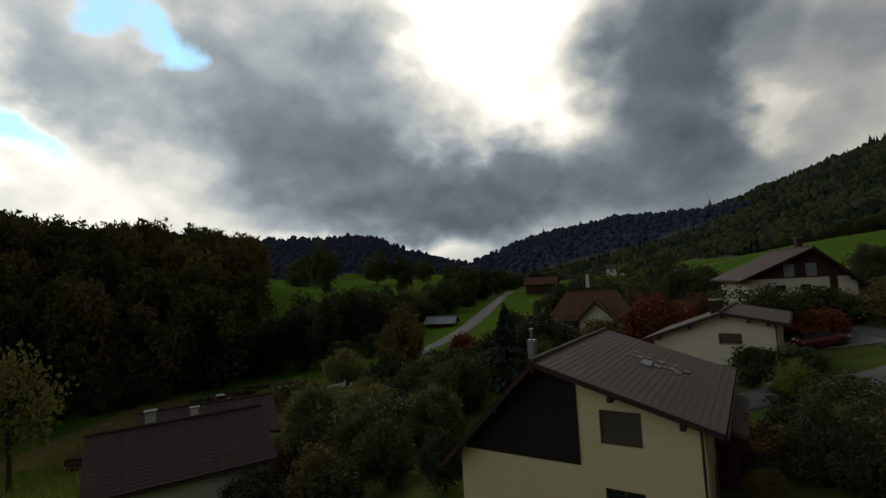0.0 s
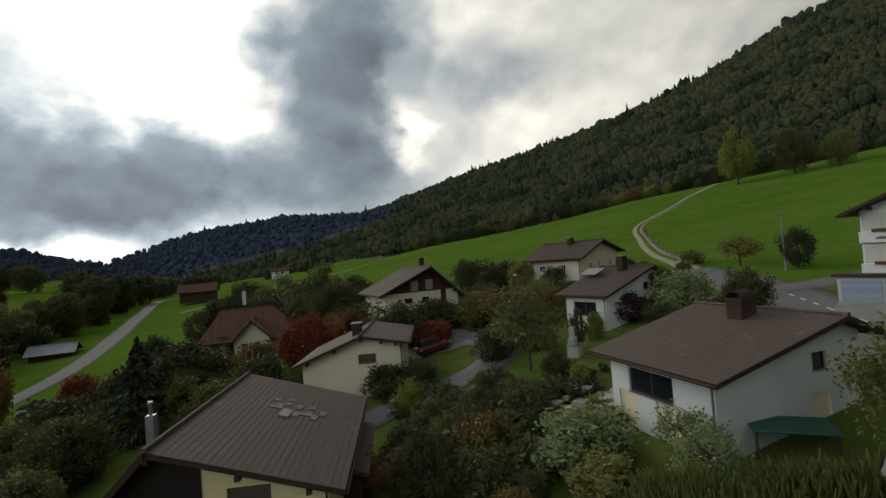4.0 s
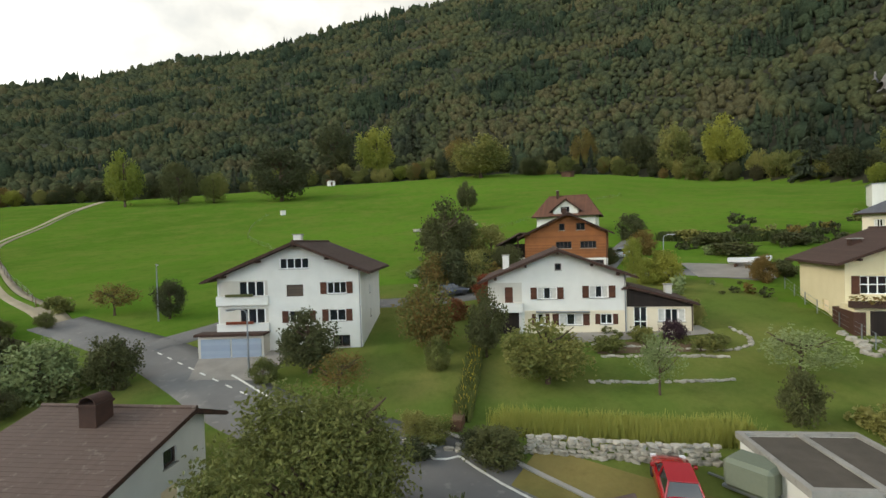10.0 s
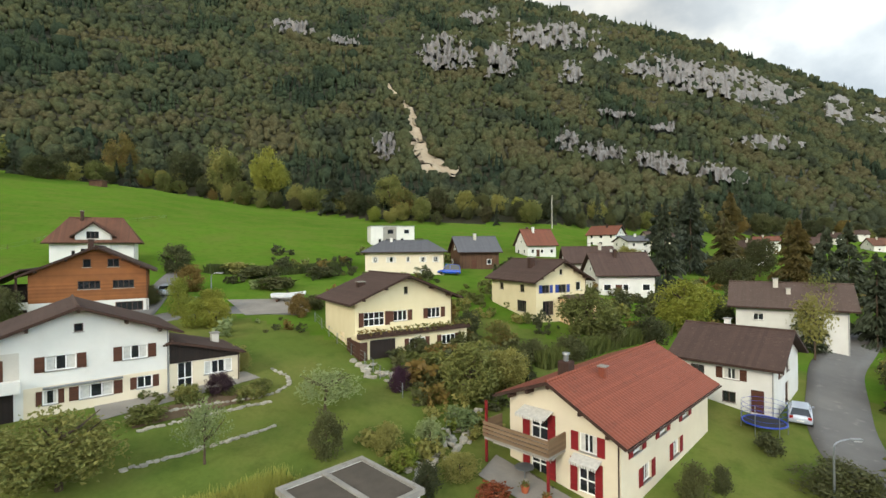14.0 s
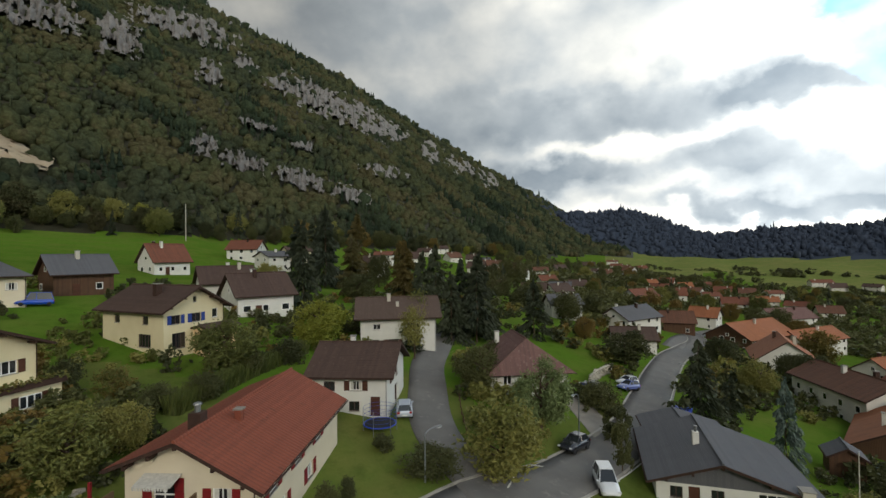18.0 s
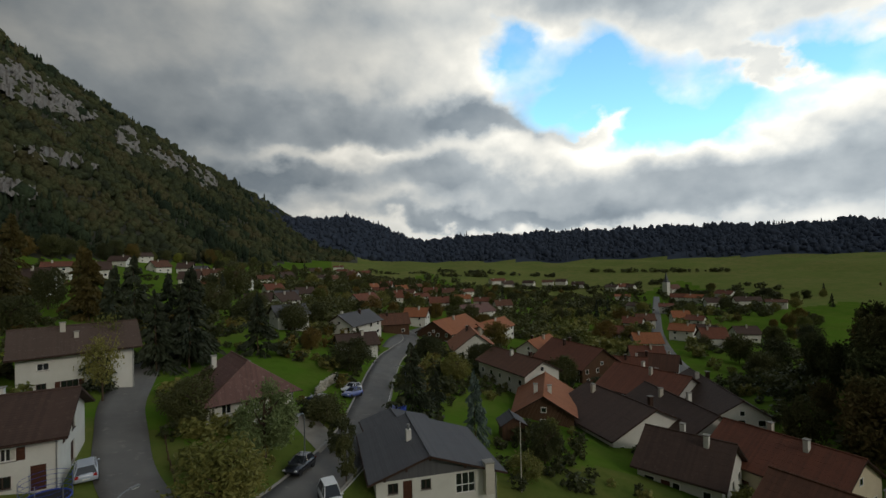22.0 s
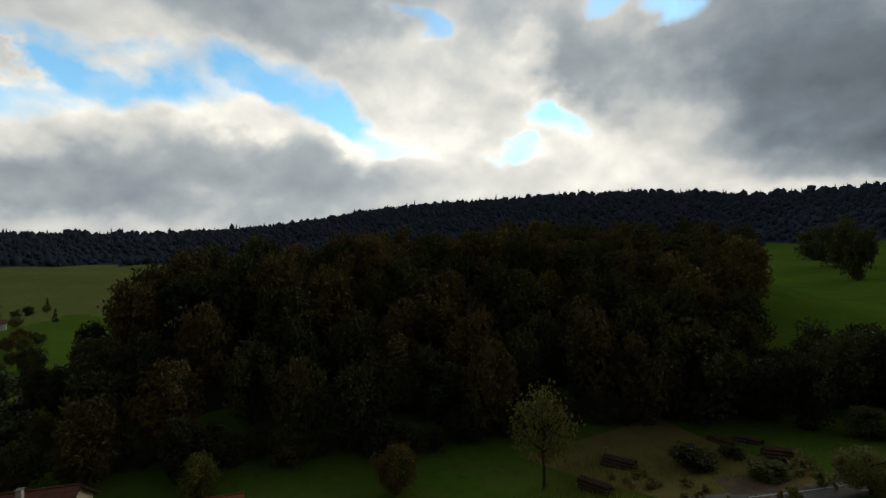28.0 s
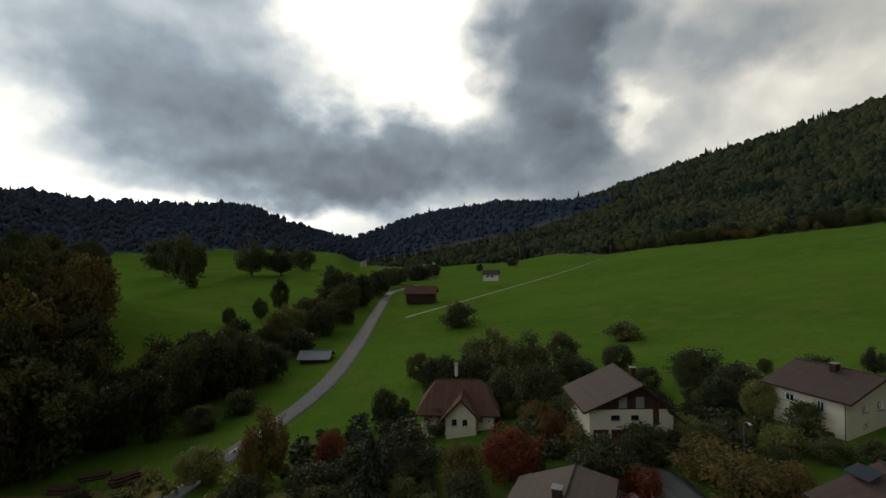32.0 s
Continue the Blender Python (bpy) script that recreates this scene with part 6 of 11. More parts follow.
def scatter_woods(name, spots, material, label, subdiv=2, conifers=0.15, seed=1, smooth=False):
    """Far trees as one mass: spots is an array of x, y, z, radius."""
    r = np.random.RandomState(seed)
    forms, small = [blob(subdiv, k) for k in range(6)], [blob(1, k) for k in range(6)]
    needles = [cone(k) for k in range(2)]
    verts, faces, base = [], [], 0
    for i, (x, y, z, rad) in enumerate(spots):
        a = r.uniform(0, 6.28)
        ca, sa = cos(a), sin(a)
        if r.random_sample() < conifers:
            v, f = needles[i % 2]
            sc = np.array((rad * 0.6, rad * 0.6, rad * r.uniform(0.55, 0.85)))
            lift = rad * 0.55
        else:
            v, f = (forms if x * x + y * y < 400 ** 2 else small)[i % 6]
            sc = np.array((rad * r.uniform(0.8, 1.2), rad * r.uniform(0.8, 1.2), rad * (r.uniform(0.6, 0.8) if smooth else r.uniform(0.8, 1.5))))
            lift = rad * (0.45 if smooth else r.uniform(0.3, 0.7))
        p = v * sc
        p = np.stack([p[:, 0] * ca - p[:, 1] * sa, p[:, 0] * sa + p[:, 1] * ca, p[:, 2]], 1) + (x, y, z + lift)
        verts.append(p)
        faces.append(f + base)
        base += len(v)
    verts, faces = np.concatenate(verts), np.concatenate(faces)
    me = bpy.data.meshes.new(name)
    me.vertices.add(len(verts))
    me.vertices.foreach_set("co", verts.ravel())
    me.loops.add(faces.size)
    me.loops.foreach_set("vertex_index", faces.ravel())
    me.polygons.add(len(faces))
    me.polygons.foreach_set("loop_start", np.arange(0, faces.size, 3))
    me.update(calc_edges=True)
    ob = dress(name, me, material, smooth=smooth)
    return tagged(ob, label, "woods", kind="stuff")


def polar_spots(side0, side1, near, far, step0, step1, keep, seed):
    """Places at even spacing on the slope between two bearings; near and far are functions of the bearing."""
    r = np.random.RandomState(seed)
    out_spots = []
    dist = near.min()
    bearings_all = np.linspace(side0, side1, 400)
    while dist < far.max():
        step = step0 + step1 * dist
        n = int(np.radians(side1 - side0) * dist / step)
        side = np.linspace(side0, side1, n) + r.uniform(-0.5, 0.5, n) * np.degrees(step / dist)
        rr = dist + r.uniform(-0.5, 0.5, n) * step
        ok = (rr > np.interp(side, bearings_all, near)) & (rr < np.interp(side, bearings_all, far))
        side, rr = side[ok], rr[ok]
        x, y = 2 + rr * np.sin(np.radians(side)), rr * np.cos(np.radians(side))
        z = height(x, y)
        good = keep(side, rr, x, y)
        rad = step * np.clip(np.exp(r.normal(-0.55, 0.3, len(x))), 0.32, 1.15)
        out_spots.append(np.stack([x, y, z, rad], 1)[good])
        dist += step * 0.85
    return np.concatenate(out_spots)


def u_of(side, rise):
    """How far up the mountainside, from foot to crest, a line of sight at this bearing and rise meets it."""
    foot, foot_z, crest, crest_z = mountain_line(side)
    u = np.linspace(0, 1, 120)
    far = foot + (crest - foot) * u
    return float(np.interp(rise, np.degrees(np.arctan2(foot_z + (crest_z - foot_z) * u ** 1.08 - 8, far)), u))


# limestone outcrops: bearing, rise, width and height in degrees, slant
CRAGS = ((154.6, 21.8, 7.5, 4.2, 0), (161.1, 21.2, 4.6, 4.8, 0), (167, 23.1, 11, 3.2, -0.1), (172.8, 20.4, 2.8, 2.2, 0), (180.8, 17.5, 9.5, 4.0, -0.35), (186, 15.6, 7.5, 4.0, -0.4), (189.6, 14.4, 4, 2.6, -0.4),
         (193.7, 12.3, 2.8, 3.2, -0.5), (197.4, 10.4, 4.6, 2.6, -0.5), (200.5, 8.9, 3.2, 2.6, -0.5), (142.7, 22.7, 4, 1.3, 0), (136.9, 23.7, 5, 1.8, 0), (124.4, 25.4, 2.6, 2, 0))
CRAGS += ((132.9, 26.4, 4, 1.5, 0), (169.1, 18.9, 2.8, 3, 0), (158.5, 25.5, 5, 1.8, 0), (168.6, 11.7, 2.8, 2.8, -0.3), (172.4, 10.2, 6.4, 2.6, -0.25), (178.5, 8.6, 6.4, 2.6, -0.25), (184.2, 7.0, 5.4, 2.2, -0.25),
          (147.2, 11.3, 3.4, 3.4, 0), (174, 14.2, 4, 1.0, -0.2), (178.4, 12.4, 3.2, 1.2, -0.2), (188.1, 9.8, 6.2, 1.6, -0.2), (176, 18.8, 3, 1.6, -0.2))


def scar_at(u_rise):
    """The landslide scar: its middle and half width by the rise."""
    return np.interp(u_rise, [8, 9, 12, 15.8, 17.5, 19], [154.2, 153.6, 151, 150.4, 148.8, 147.3]), np.interp(u_rise, [8, 9, 12, 15.8, 17.5, 19], [2.1, 1.9, 0.85, 0.42, 0.25, 0.15])


def bare(side, far, x, y):
    """Where the mountain's woods leave rock and scree free."""
    rise = np.degrees(np.arctan2(height(x, y) - 8, far))
    mid, half = scar_at(rise)
    free = (np.abs(side - mid) < half * 1.05) & (rise < 19.2) & (rise > 8.2)
    for side0, rise0, wide, tall, slant in CRAGS:
        a, b = (side - side0) / wide * 2, (rise - rise0 - slant * (side - side0)) / tall * 2
        free |= (a * a + b * b < 0.5) & (np.sin(side * 9.7 + rise * 2) * np.sin(rise * 6.1) < 0.28)
    # towards both ends the slope runs out below the far ridges
    foot, foot_z, crest, crest_z = mountain_line(side)
    face = foot_z + (crest_z - foot_z) * np.clip((far - foot) / (crest - foot), 0, 1) ** 1.08
    free |= height(x, y) > face + 6
    return ~free


b_all = np.linspace(5, 216, 400)
foot_l, _, crest_l, _ = mountain_line(b_all)
spots = polar_spots(5, 216, foot_l + 14, crest_l + 20, 3.3, 0.0062, bare, 3)
stand = np.array([noise.noise(Vector((x * 0.011, y * 0.011, 3))) + 0.5 * noise.noise(Vector((x * 0.04, y * 0.04, 7))) for x, y, z, w in spots])
scatter_woods("mountain_woods", spots[stand < 0.24], M_WOODS, "mixed autumn broadleaved woods on the mountainside", 2, 0.03, 4)
needle_spots = spots[stand >= 0.24] * np.array((1, 1, 1, 1.35))
scatter_woods("mountain_conifers", needle_spots, M_NEEDLE_WOODS, "dark conifer stands on the mountainside", 1, 0.8, 6)
b_far = np.linspace(205, 400, 400)
far_spots = polar_spots(205, 400, np.interp(b_far, [205, 224, 240, 266, 290, 330, 350, 363, 385], [1400, 1400, 1280, 1180, 950, 950, 1050, 1350, 1350]), np.full(400, 2430.0), 4, 0.0112,
                        lambda side, far, x, y: np.interp(side, RIDGE_SIDE, RIDGE_RISE) > 0.8, 8)
ridge_side = np.degrees(np.arctan2(far_spots[:, 0] - 2, far_spots[:, 1])) % 360
far_spots[:, 2] += np.interp(ridge_side, [280, 300, 330, 342], [0, 5, 5, 0])
# the trees there share the base colour blued for haze
scatter_woods("ridge_woods", far_spots * np.array((1, 1, 1, 0.56)), M_RIDGE_HAZE, "dark woods on the far ridges with haze in their colour", 1, 0.3, 5)


def rock_face(side0, rise0, wide, tall, slant, seed):
    """A pale limestone outcrop that breaks through the woods, cut into buttresses and gullies."""
    nx, nz = max(10, int(wide * 7)), max(7, int(tall * 9))
    verts, faces, solid = [], [], []
    for j in range(nz + 1):
        for i in range(nx + 1):
            a, b = i / nx - 0.5, j / nz - 0.5
            side, rise = side0 + a * wide, rise0 + b * tall + slant * a * wide
            u = u_of(side, rise)
            foot, foot_z, crest, crest_z = (float(v) for v in mountain_line(side))
            far = foot + (crest - foot) * u
            p = Vector((side * 1.9, rise * 1.1, seed * 5.0))
            rib = noise.fractal(Vector((side * 2.6, rise * 0.7, seed)), 1.0, 2.0, 5)
            fine = noise.noise(p * 3.0)
            ragged = noise.fractal(Vector((side * 1.1, rise * 1.6, seed * 2.0)), 1.0, 2.0, 4)
            solid.append(1 - (2 * a) ** 2 - (2 * b) ** 2 + 1.5 * ragged + 0.5 * rib - 0.12)
            push = 3 + 10 * rib + 2.5 * fine - 5 * b
            far -= push
            verts.append((2 + far * sin(radians(side)), far * cos(radians(side)), foot_z + (crest_z - foot_z) * u ** 1.08 + 5 + 2 * fine))
    for j in range(nz):
        for i in range(nx):
            k = j * (nx + 1) + i
            if solid[k] + solid[k + 1] + solid[k + nx + 1] + solid[k + nx + 2] > 1.0:
                faces.append((k, k + 1, k + nx + 2, k + nx + 1))
    if faces:
        tagged(dress("rock_face", mesh_of("rock_face", verts, faces), M_CRAG), "pale grey limestone outcrop among mountain woods", "rock", "outcrops on the mountain")


def scree_slope():
    verts, faces = [], []
    n, k = 30, 8
    for i in range(n + 1):
        rise = 8.3 + 10.8 * i / n
        mid, half = (float(v) for v in scar_at(rise))
        for j in range(k + 1):
            side = mid + half * (2 * j / k - 1) + 1.1 * half * noise.noise(Vector((i * 1.7, j * 1.3, 2)))
            u = u_of(side, rise)
            foot, foot_z, crest, crest_z = (float(v) for v in mountain_line(side))
            far = foot + (crest - foot) * u
            x, y = 2 + far * sin(radians(side)), far * cos(radians(side))
            verts.append((x, y, ground_z(x, y) + 1.6 + 3.2 * noise.noise(Vector((x * 0.09, y * 0.09, 0)))))
    for i in range(n):
        for j in range(k):
            a = i * (k + 1) + j
            faces.append((a, a + 1, a + k + 2, a + k + 1))
    me = mesh_of("scree_slope", verts, faces)
    if me.polygons[0].normal.z < 0:
        me.flip_normals()
    tagged(dress("scree_slope", me, M_SCREE, smooth=True), "pale landslide scar of bare scree in the woods", "scree", kind="structure")


scree_slope()
for k, crag in enumerate(CRAGS):
    rock_face(*crag, k + 1)

# single trees along the edge of the mountain's woods
re = random.Random(8)
side = 24.0
while side < 203:
    foot = float(mountain_line(side)[0])
    if foot < 640:
        for deep in (4, 13):
            far = foot + deep + re.uniform(-5, 5)
            b = radians(side + re.uniform(-0.4, 0.4))
            x, y = 2 + far * sin(b), far * cos(b)
            tall = re.uniform(7, 16)
            tone = re.choice((M_LEAF_DARK, M_LEAF_DARK, M_WOODS, M_LEAF_GREEN, M_LEAF_GREEN, M_LEAF_AUTUMN, M_LEAF_YELLOW if re.random() < 0.5 else M_WOODS))
            if re.random() < 0.1:
                plant("spruce", x, y, tall * 1.35, tall * 0.55, M_NEEDLE, "spruce", "dark spruce at the edge of the woods", "tree", "trees at the edge of the woods")
            else:
                plant("wood", x, y, tall, tall * re.uniform(0.8, 1.05), tone, "edge_tree", "broadleaved tree at the edge of the woods", "tree", "trees at the edge of the woods")
    side += math.degrees(8.5 / foot)

# the dark wood on the knoll
r_wood = np.random.RandomState(12)
kept = []


def in_wood(x, y):
    px, py, qx, qy = -133, 22, -112, 165
    s = min(1, max(0, ((x - px) * (qx - px) + (y - py) * (qy - py)) / ((qx - px) ** 2 + (qy - py) ** 2)))
    d = math.hypot(x - px - s * (qx - px), y - py - s * (qy - py))
    behind = (x - px - s * (qx - px)) < -12
    foot = np.interp(y, (-30, 2, 20, 32, 45, 57, 74, 83, 93), (-95, -86.4, -79, -73.8, -66.5, -62.5, -54.8, -49.5, -39)) - 2.0
    return (d < 46 + 36 * s if y > 93 else x < foot) and not behind and 263 < math.degrees(math.atan2(x - 2, y)) % 360 < 337.5


for _ in range(12000):
    x, y = r_wood.uniform(-175, -30), r_wood.uniform(-30, 215)
    if in_wood(x, y) and all((x - a) ** 2 + (y - b) ** 2 > 8.3 ** 2 for a, b in kept):
        kept.append((x, y))
kept.sort(key=lambda p: math.hypot(*p))
for i, (x, y) in enumerate(kept[:300]):
    tall = r_wood.uniform(14, 21) * (0.42 + 0.58 * min(1, max(0, (math.degrees(math.atan2(x - 2, y)) % 360 - 263) / 13)))
    tone = M_LEAF_AUTUMN if r_wood.random_sample() < 0.05 else M_WOODS_DARK
    plant("wood", x, y, tall, tall * r_wood.uniform(0.6, 0.85), tone, "woodland_tree", "tall dark broadleaved tree in the knoll wood", "tree", "trees of the knoll wood")

# low growth at its foot
foot_rows = ((-88, -1), (-86.4, 3), (-79, 20), (-73.8, 32), (-66.5, 45), (-62.5, 57), (-54.8, 74), (-49.5, 83), (-43, 91))
for i in range(len(foot_rows) - 1):
    (ax, ay), (bx, by) = foot_rows[i], foot_rows[i + 1]
    n = max(1, int(math.hypot(bx - ax, by - ay) / 3.6))
    for k in range(n):
        t = (k + r_wood.uniform(0, 0.8)) / n
        x, y, tall = ax + (bx - ax) * t + r_wood.uniform(-3, 0), ay + (by - ay) * t, r_wood.uniform(3.5, 7.5)
        plant("bush", x, y, tall, tall * r_wood.uniform(0.9, 1.3), M_WOODS_DARK, "woodland_shrub", "dark shrub at the foot of the knoll wood", "shrub", "shrubs at the foot of the wood")

# the belt of trees along the stream beside the valley road
rb = random.Random(17)
belt = []
for _ in range(900):
    s = rb.random()
    i = min(int(s * 6), 5)
    ax, ay = ((-44, 96), (-30, 118), (-20, 140), (-9, 165), (0, 200), (10, 240), (22, 285))[i]
    bx, by = ((-44, 96), (-30, 118), (-20, 140), (-9, 165), (0, 200), (10, 240), (22, 285))[i + 1]
    t = s * 6 - i
    x, y = ax + (bx - ax) * t + rb.uniform(-15, 4) * (1 - 0.5 * s), ay + (by - ay) * t + rb.uniform(-4, 4)
    if all((x - a) ** 2 + (y - b) ** 2 > 5.4 ** 2 for a, b in belt):
        belt.append((x, y))
for x, y in belt[:80]:
    tall = rb.uniform(6, 11)
    plant("wood", x, y, tall, tall * rb.uniform(0.75, 1.0), rb.choice((M_LEAF_DARK, M_WOODS_DARK, M_LEAF_GREEN)), "streamside_tree", "broadleaved tree along the stream", "tree", "streamside trees")

# ---------------------------------------------------------------- garden trees, bushes and hedges
plant("big", 22.0, 0.2, 7.8, 8.8, M_LEAF_GREEN, "garden_tree", "large bushy walnut-like tree beside the road", "tree")
plant("spruce", 6.7, 56.1, 8.8, 5.8, M_NEEDLE, "spruce", "dark pointed spruce in a garden", "tree", "garden spruces")
plant("round", 37.6, 80.3, 10.6, 8.8, M_LEAF_DARK, "garden_tree", "dark green broadleaved garden tree", "tree", "garden trees")
plant("round", 34.4, 95.2, 9.7, 12.4, M_LEAF_GREEN, "garden_tree", "green broadleaved garden tree", "tree", "garden trees")
plant("round", 21.8, 84.5, 9.5, 8.8, M_LEAF_DARK, "garden_tree", "dark green broadleaved garden tree", "tree", "garden trees")
plant("bush", 38.1, 60.7, 5.1, 11.1, M_LEAF_DARK, "bush", "dark green rounded garden bush", "bush", "garden bushes")
plant("bush", 37.8, 48.9, 4.0, 7.5, M_LEAF_DARK, "bush", "dark green rounded garden bush", "bush", "garden bushes")
plant("bush", 60.4, 66.0, 5.3, 8.8, M_LEAF_DARK, "bush", "dark green rounded garden bush", "bush", "garden bushes")
plant("bush", 60.1, 57.7, 4.9, 8.2, M_LEAF_DARK, "bush", "dark green rounded garden bush", "bush", "garden bushes")
plant("round", 55.7, 50.1, 5.3, 4.9, M_LEAF_GREEN, "garden_tree", "green broadleaved garden tree", "tree", "garden trees")
plant("open", 29.5, 25.8, 6.3, 6.1, M_LEAF_AUTUMN, "garden_tree", "thin-leaved autumn-tinted garden tree", "tree", "garden trees")
plant("bush", 40.5, 42.2, 4.2, 7.1, M_LEAF_AUTUMN, "bush", "autumn-tinted rounded garden bush", "bush", "garden bushes")
plant("column", 34.6, 24.8, 3.8, 1.7, M_LEAF_DARK, "columnar_shrub", "narrow upright dark green shrub", "shrub", "garden shrubs")
plant("bush", 42.5, 25.1, 2.9, 4.3, M_LEAF_PLUM, "bush", "plum-red rounded garden bush", "bush", "garden bushes")
plant("bush", 44.3, 20.5, 4.3, 5.8, M_LEAF_LIGHT, "bush", "pale green rounded garden bush", "bush", "garden bushes")
plant("column", 45.8, 23.0, 4.8, 2.8, M_LEAF_DARK, "columnar_shrub", "narrow upright dark green shrub", "shrub", "garden shrubs")
plant("round", 43.7, 15.4, 4.3, 4.2, M_LEAF_DARK, "garden_tree", "dark green broadleaved garden tree", "tree", "garden trees")
plant("round", 63.1, 17.0, 4.7, 3.7, M_LEAF_DARK, "garden_tree", "dark green broadleaved garden tree", "tree", "garden trees")
plant("open", 67.1, 24.1, 3.7, 5.4, M_LEAF_AUTUMN, "garden_tree", "thin-leaved autumn-tinted garden tree", "tree", "garden trees")
plant("round", 41.5, 1.1, 4.8, 5.3, M_LEAF_DARK, "garden_tree", "dark green broadleaved garden tree", "tree", "garden trees")
plant("bush", 21.0, 18.0, 3.2, 3.1, M_LEAF_DARK, "bush", "dark green rounded garden bush", "bush", "garden bushes")
plant("open", 19.2, 27.2, 3.1, 2.3, M_LEAF_YELLOW, "garden_tree", "thin-leaved yellow-green garden tree", "tree", "garden trees")
plant("bush", 19.0, 23.0, 2.6, 3.8, M_LEAF_DARK, "bush", "dark green rounded garden bush", "bush", "garden bushes")
plant("bush", 21.5, 34.2, 2.7, 4.1, M_LEAF_DARK, "bush", "dark green rounded garden bush", "bush", "garden bushes")
plant("bush", 24.0, 33.2, 2.2, 3.7, M_LEAF_DARK, "bush", "dark green rounded garden bush", "bush", "garden bushes")
plant("bush", 19.9, 13.9, 2.7, 5.0, M_LEAF_LIGHT, "bush", "pale green rounded garden bush", "bush", "garden bushes")
plant("open", 21.3, 9.9, 2.6, 3.2, M_LEAF_LIGHT, "garden_tree", "thin-leaved pale green garden tree", "tree", "garden trees")
plant("bush", 32.9, 42.6, 2.9, 4.8, M_LEAF_RED, "bush", "russet rounded garden bush", "bush", "garden bushes")
plant("bush", 56.1, 44.3, 3.8, 4.7, M_LEAF_DARK, "bush", "dark green rounded garden bush", "bush", "garden bushes")
plant("bush", 43.2, 34.8, 3.6, 4.2, M_LEAF_AUTUMN, "bush", "autumn-tinted rounded garden bush", "bush", "garden bushes")
plant("bush", 37.4, 25.1, 2.4, 2.0, M_LEAF_GREEN, "bush", "green rounded garden bush", "bush", "garden bushes")
plant("low", 35.2, 33.5, 2.3, 3.2, M_LEAF_GREEN, "shrub", "low green shrub in a garden bed", "shrub", "garden shrubs")
plant("bush", 44.6, 50.6, 3.2, 4.4, M_LEAF_GREEN, "bush", "green rounded garden bush", "bush", "garden bushes")
plant("bush", 32.7, 56.0, 3.1, 6.5, M_LEAF_AUTUMN, "bush", "autumn-tinted rounded garden bush", "bush", "garden bushes")
plant("bush", 18.3, 42.1, 2.8, 4.7, M_LEAF_DARK, "bush", "dark green rounded garden bush", "bush", "garden bushes")
plant("bush", 16.5, 50.0, 3.9, 5.4, M_LEAF_DARK, "bush", "dark green rounded garden bush", "bush", "garden bushes")
plant("low", 25.9, 26.8, 1.3, 2.5, M_LEAF_LIGHT, "shrub", "low pale green shrub in a garden bed", "shrub", "garden shrubs")
plant("low", 28.7, 22.9, 1.8, 2.0, M_LEAF_GREEN, "shrub", "low green shrub in a garden bed", "shrub", "garden shrubs")
plant("low", 28.3, 20.3, 1.5, 1.5, M_LEAF_YELLOW, "shrub", "low yellow-green shrub in a garden bed", "shrub", "garden shrubs")
plant("bush", 23.1, 21.5, 2.3, 2.8, M_LEAF_GREEN, "bush", "green rounded garden bush", "bush", "garden bushes")
plant("bush", 18.4, 20.0, 2.7, 3.5, M_LEAF_DARK, "bush", "dark green rounded garden bush", "bush", "garden bushes")
plant("round", 42.3, -8.6, 6.0, 5.5, M_LEAF_AUTUMN, "garden_tree", "autumn-tinted broadleaved garden tree", "tree", "garden trees")
plant("round", 74.7, -18.1, 10.8, 9.1, M_LEAF_DARK, "garden_tree", "dark green broadleaved garden tree", "tree", "garden trees")
plant("round", 156.4, -46.4, 9.7, 7.2, M_LEAF_DARK, "garden_tree", "dark green broadleaved garden tree", "tree", "garden trees")
plant("low", 69.4, 98.9, 4.3, 8.0, M_LEAF_GREEN, "shrub", "low green shrub in a garden bed", "shrub", "garden shrubs")
plant("bush", 46.6, 161.2, 9.1, 13.0, M_LEAF_DARK, "bush", "dark green rounded garden bush", "bush", "garden bushes")
plant("bush", 50.1, 92.6, 6.3, 7.0, M_LEAF_DARK, "bush", "dark green rounded garden bush", "bush", "garden bushes")
plant("bush", 51.8, 67.2, 4.0, 4.7, M_LEAF_DARK, "bush", "dark green rounded garden bush", "bush", "garden bushes")
plant("open", 36.5, -1.0, 3.1, 4.3, M_LEAF_AUTUMN, "garden_tree", "thin-leaved autumn-tinted garden tree", "tree", "garden trees")
plant("bush", 38.4, -8.4, 2.5, 2.1, M_LEAF_GREEN, "bush", "green rounded garden bush", "bush", "garden bushes")
plant("round", 39.2, -12.6, 5.4, 3.5, M_LEAF_DARK, "garden_tree", "dark green broadleaved garden tree", "tree", "garden trees")
plant("round", 33.2, -14.9, 4.4, 6.4, M_LEAF_GREEN, "garden_tree", "green broadleaved garden tree", "tree", "garden trees")
plant("open", 29.1, -20.6, 3.9, 3.2, M_LEAF_LIGHT, "garden_tree", "thin-leaved pale green garden tree", "tree", "garden trees")
plant("bush", 75.4, -25.9, 6.5, 5.1, M_LEAF_GREEN, "bush", "green rounded garden bush", "bush", "garden bushes")
plant("bush", 79.7, -23.8, 6.7, 5.4, M_LEAF_AUTUMN, "bush", "autumn-tinted rounded garden bush", "bush", "garden bushes")
plant("bush", 61.2, -16.0, 5.1, 4.0, M_LEAF_DARK, "bush", "dark green rounded garden bush", "bush", "garden bushes")
plant("bush", 62.3, -13.6, 5.1, 4.1, M_LEAF_AUTUMN, "bush", "autumn-tinted rounded garden bush", "bush", "garden bushes")
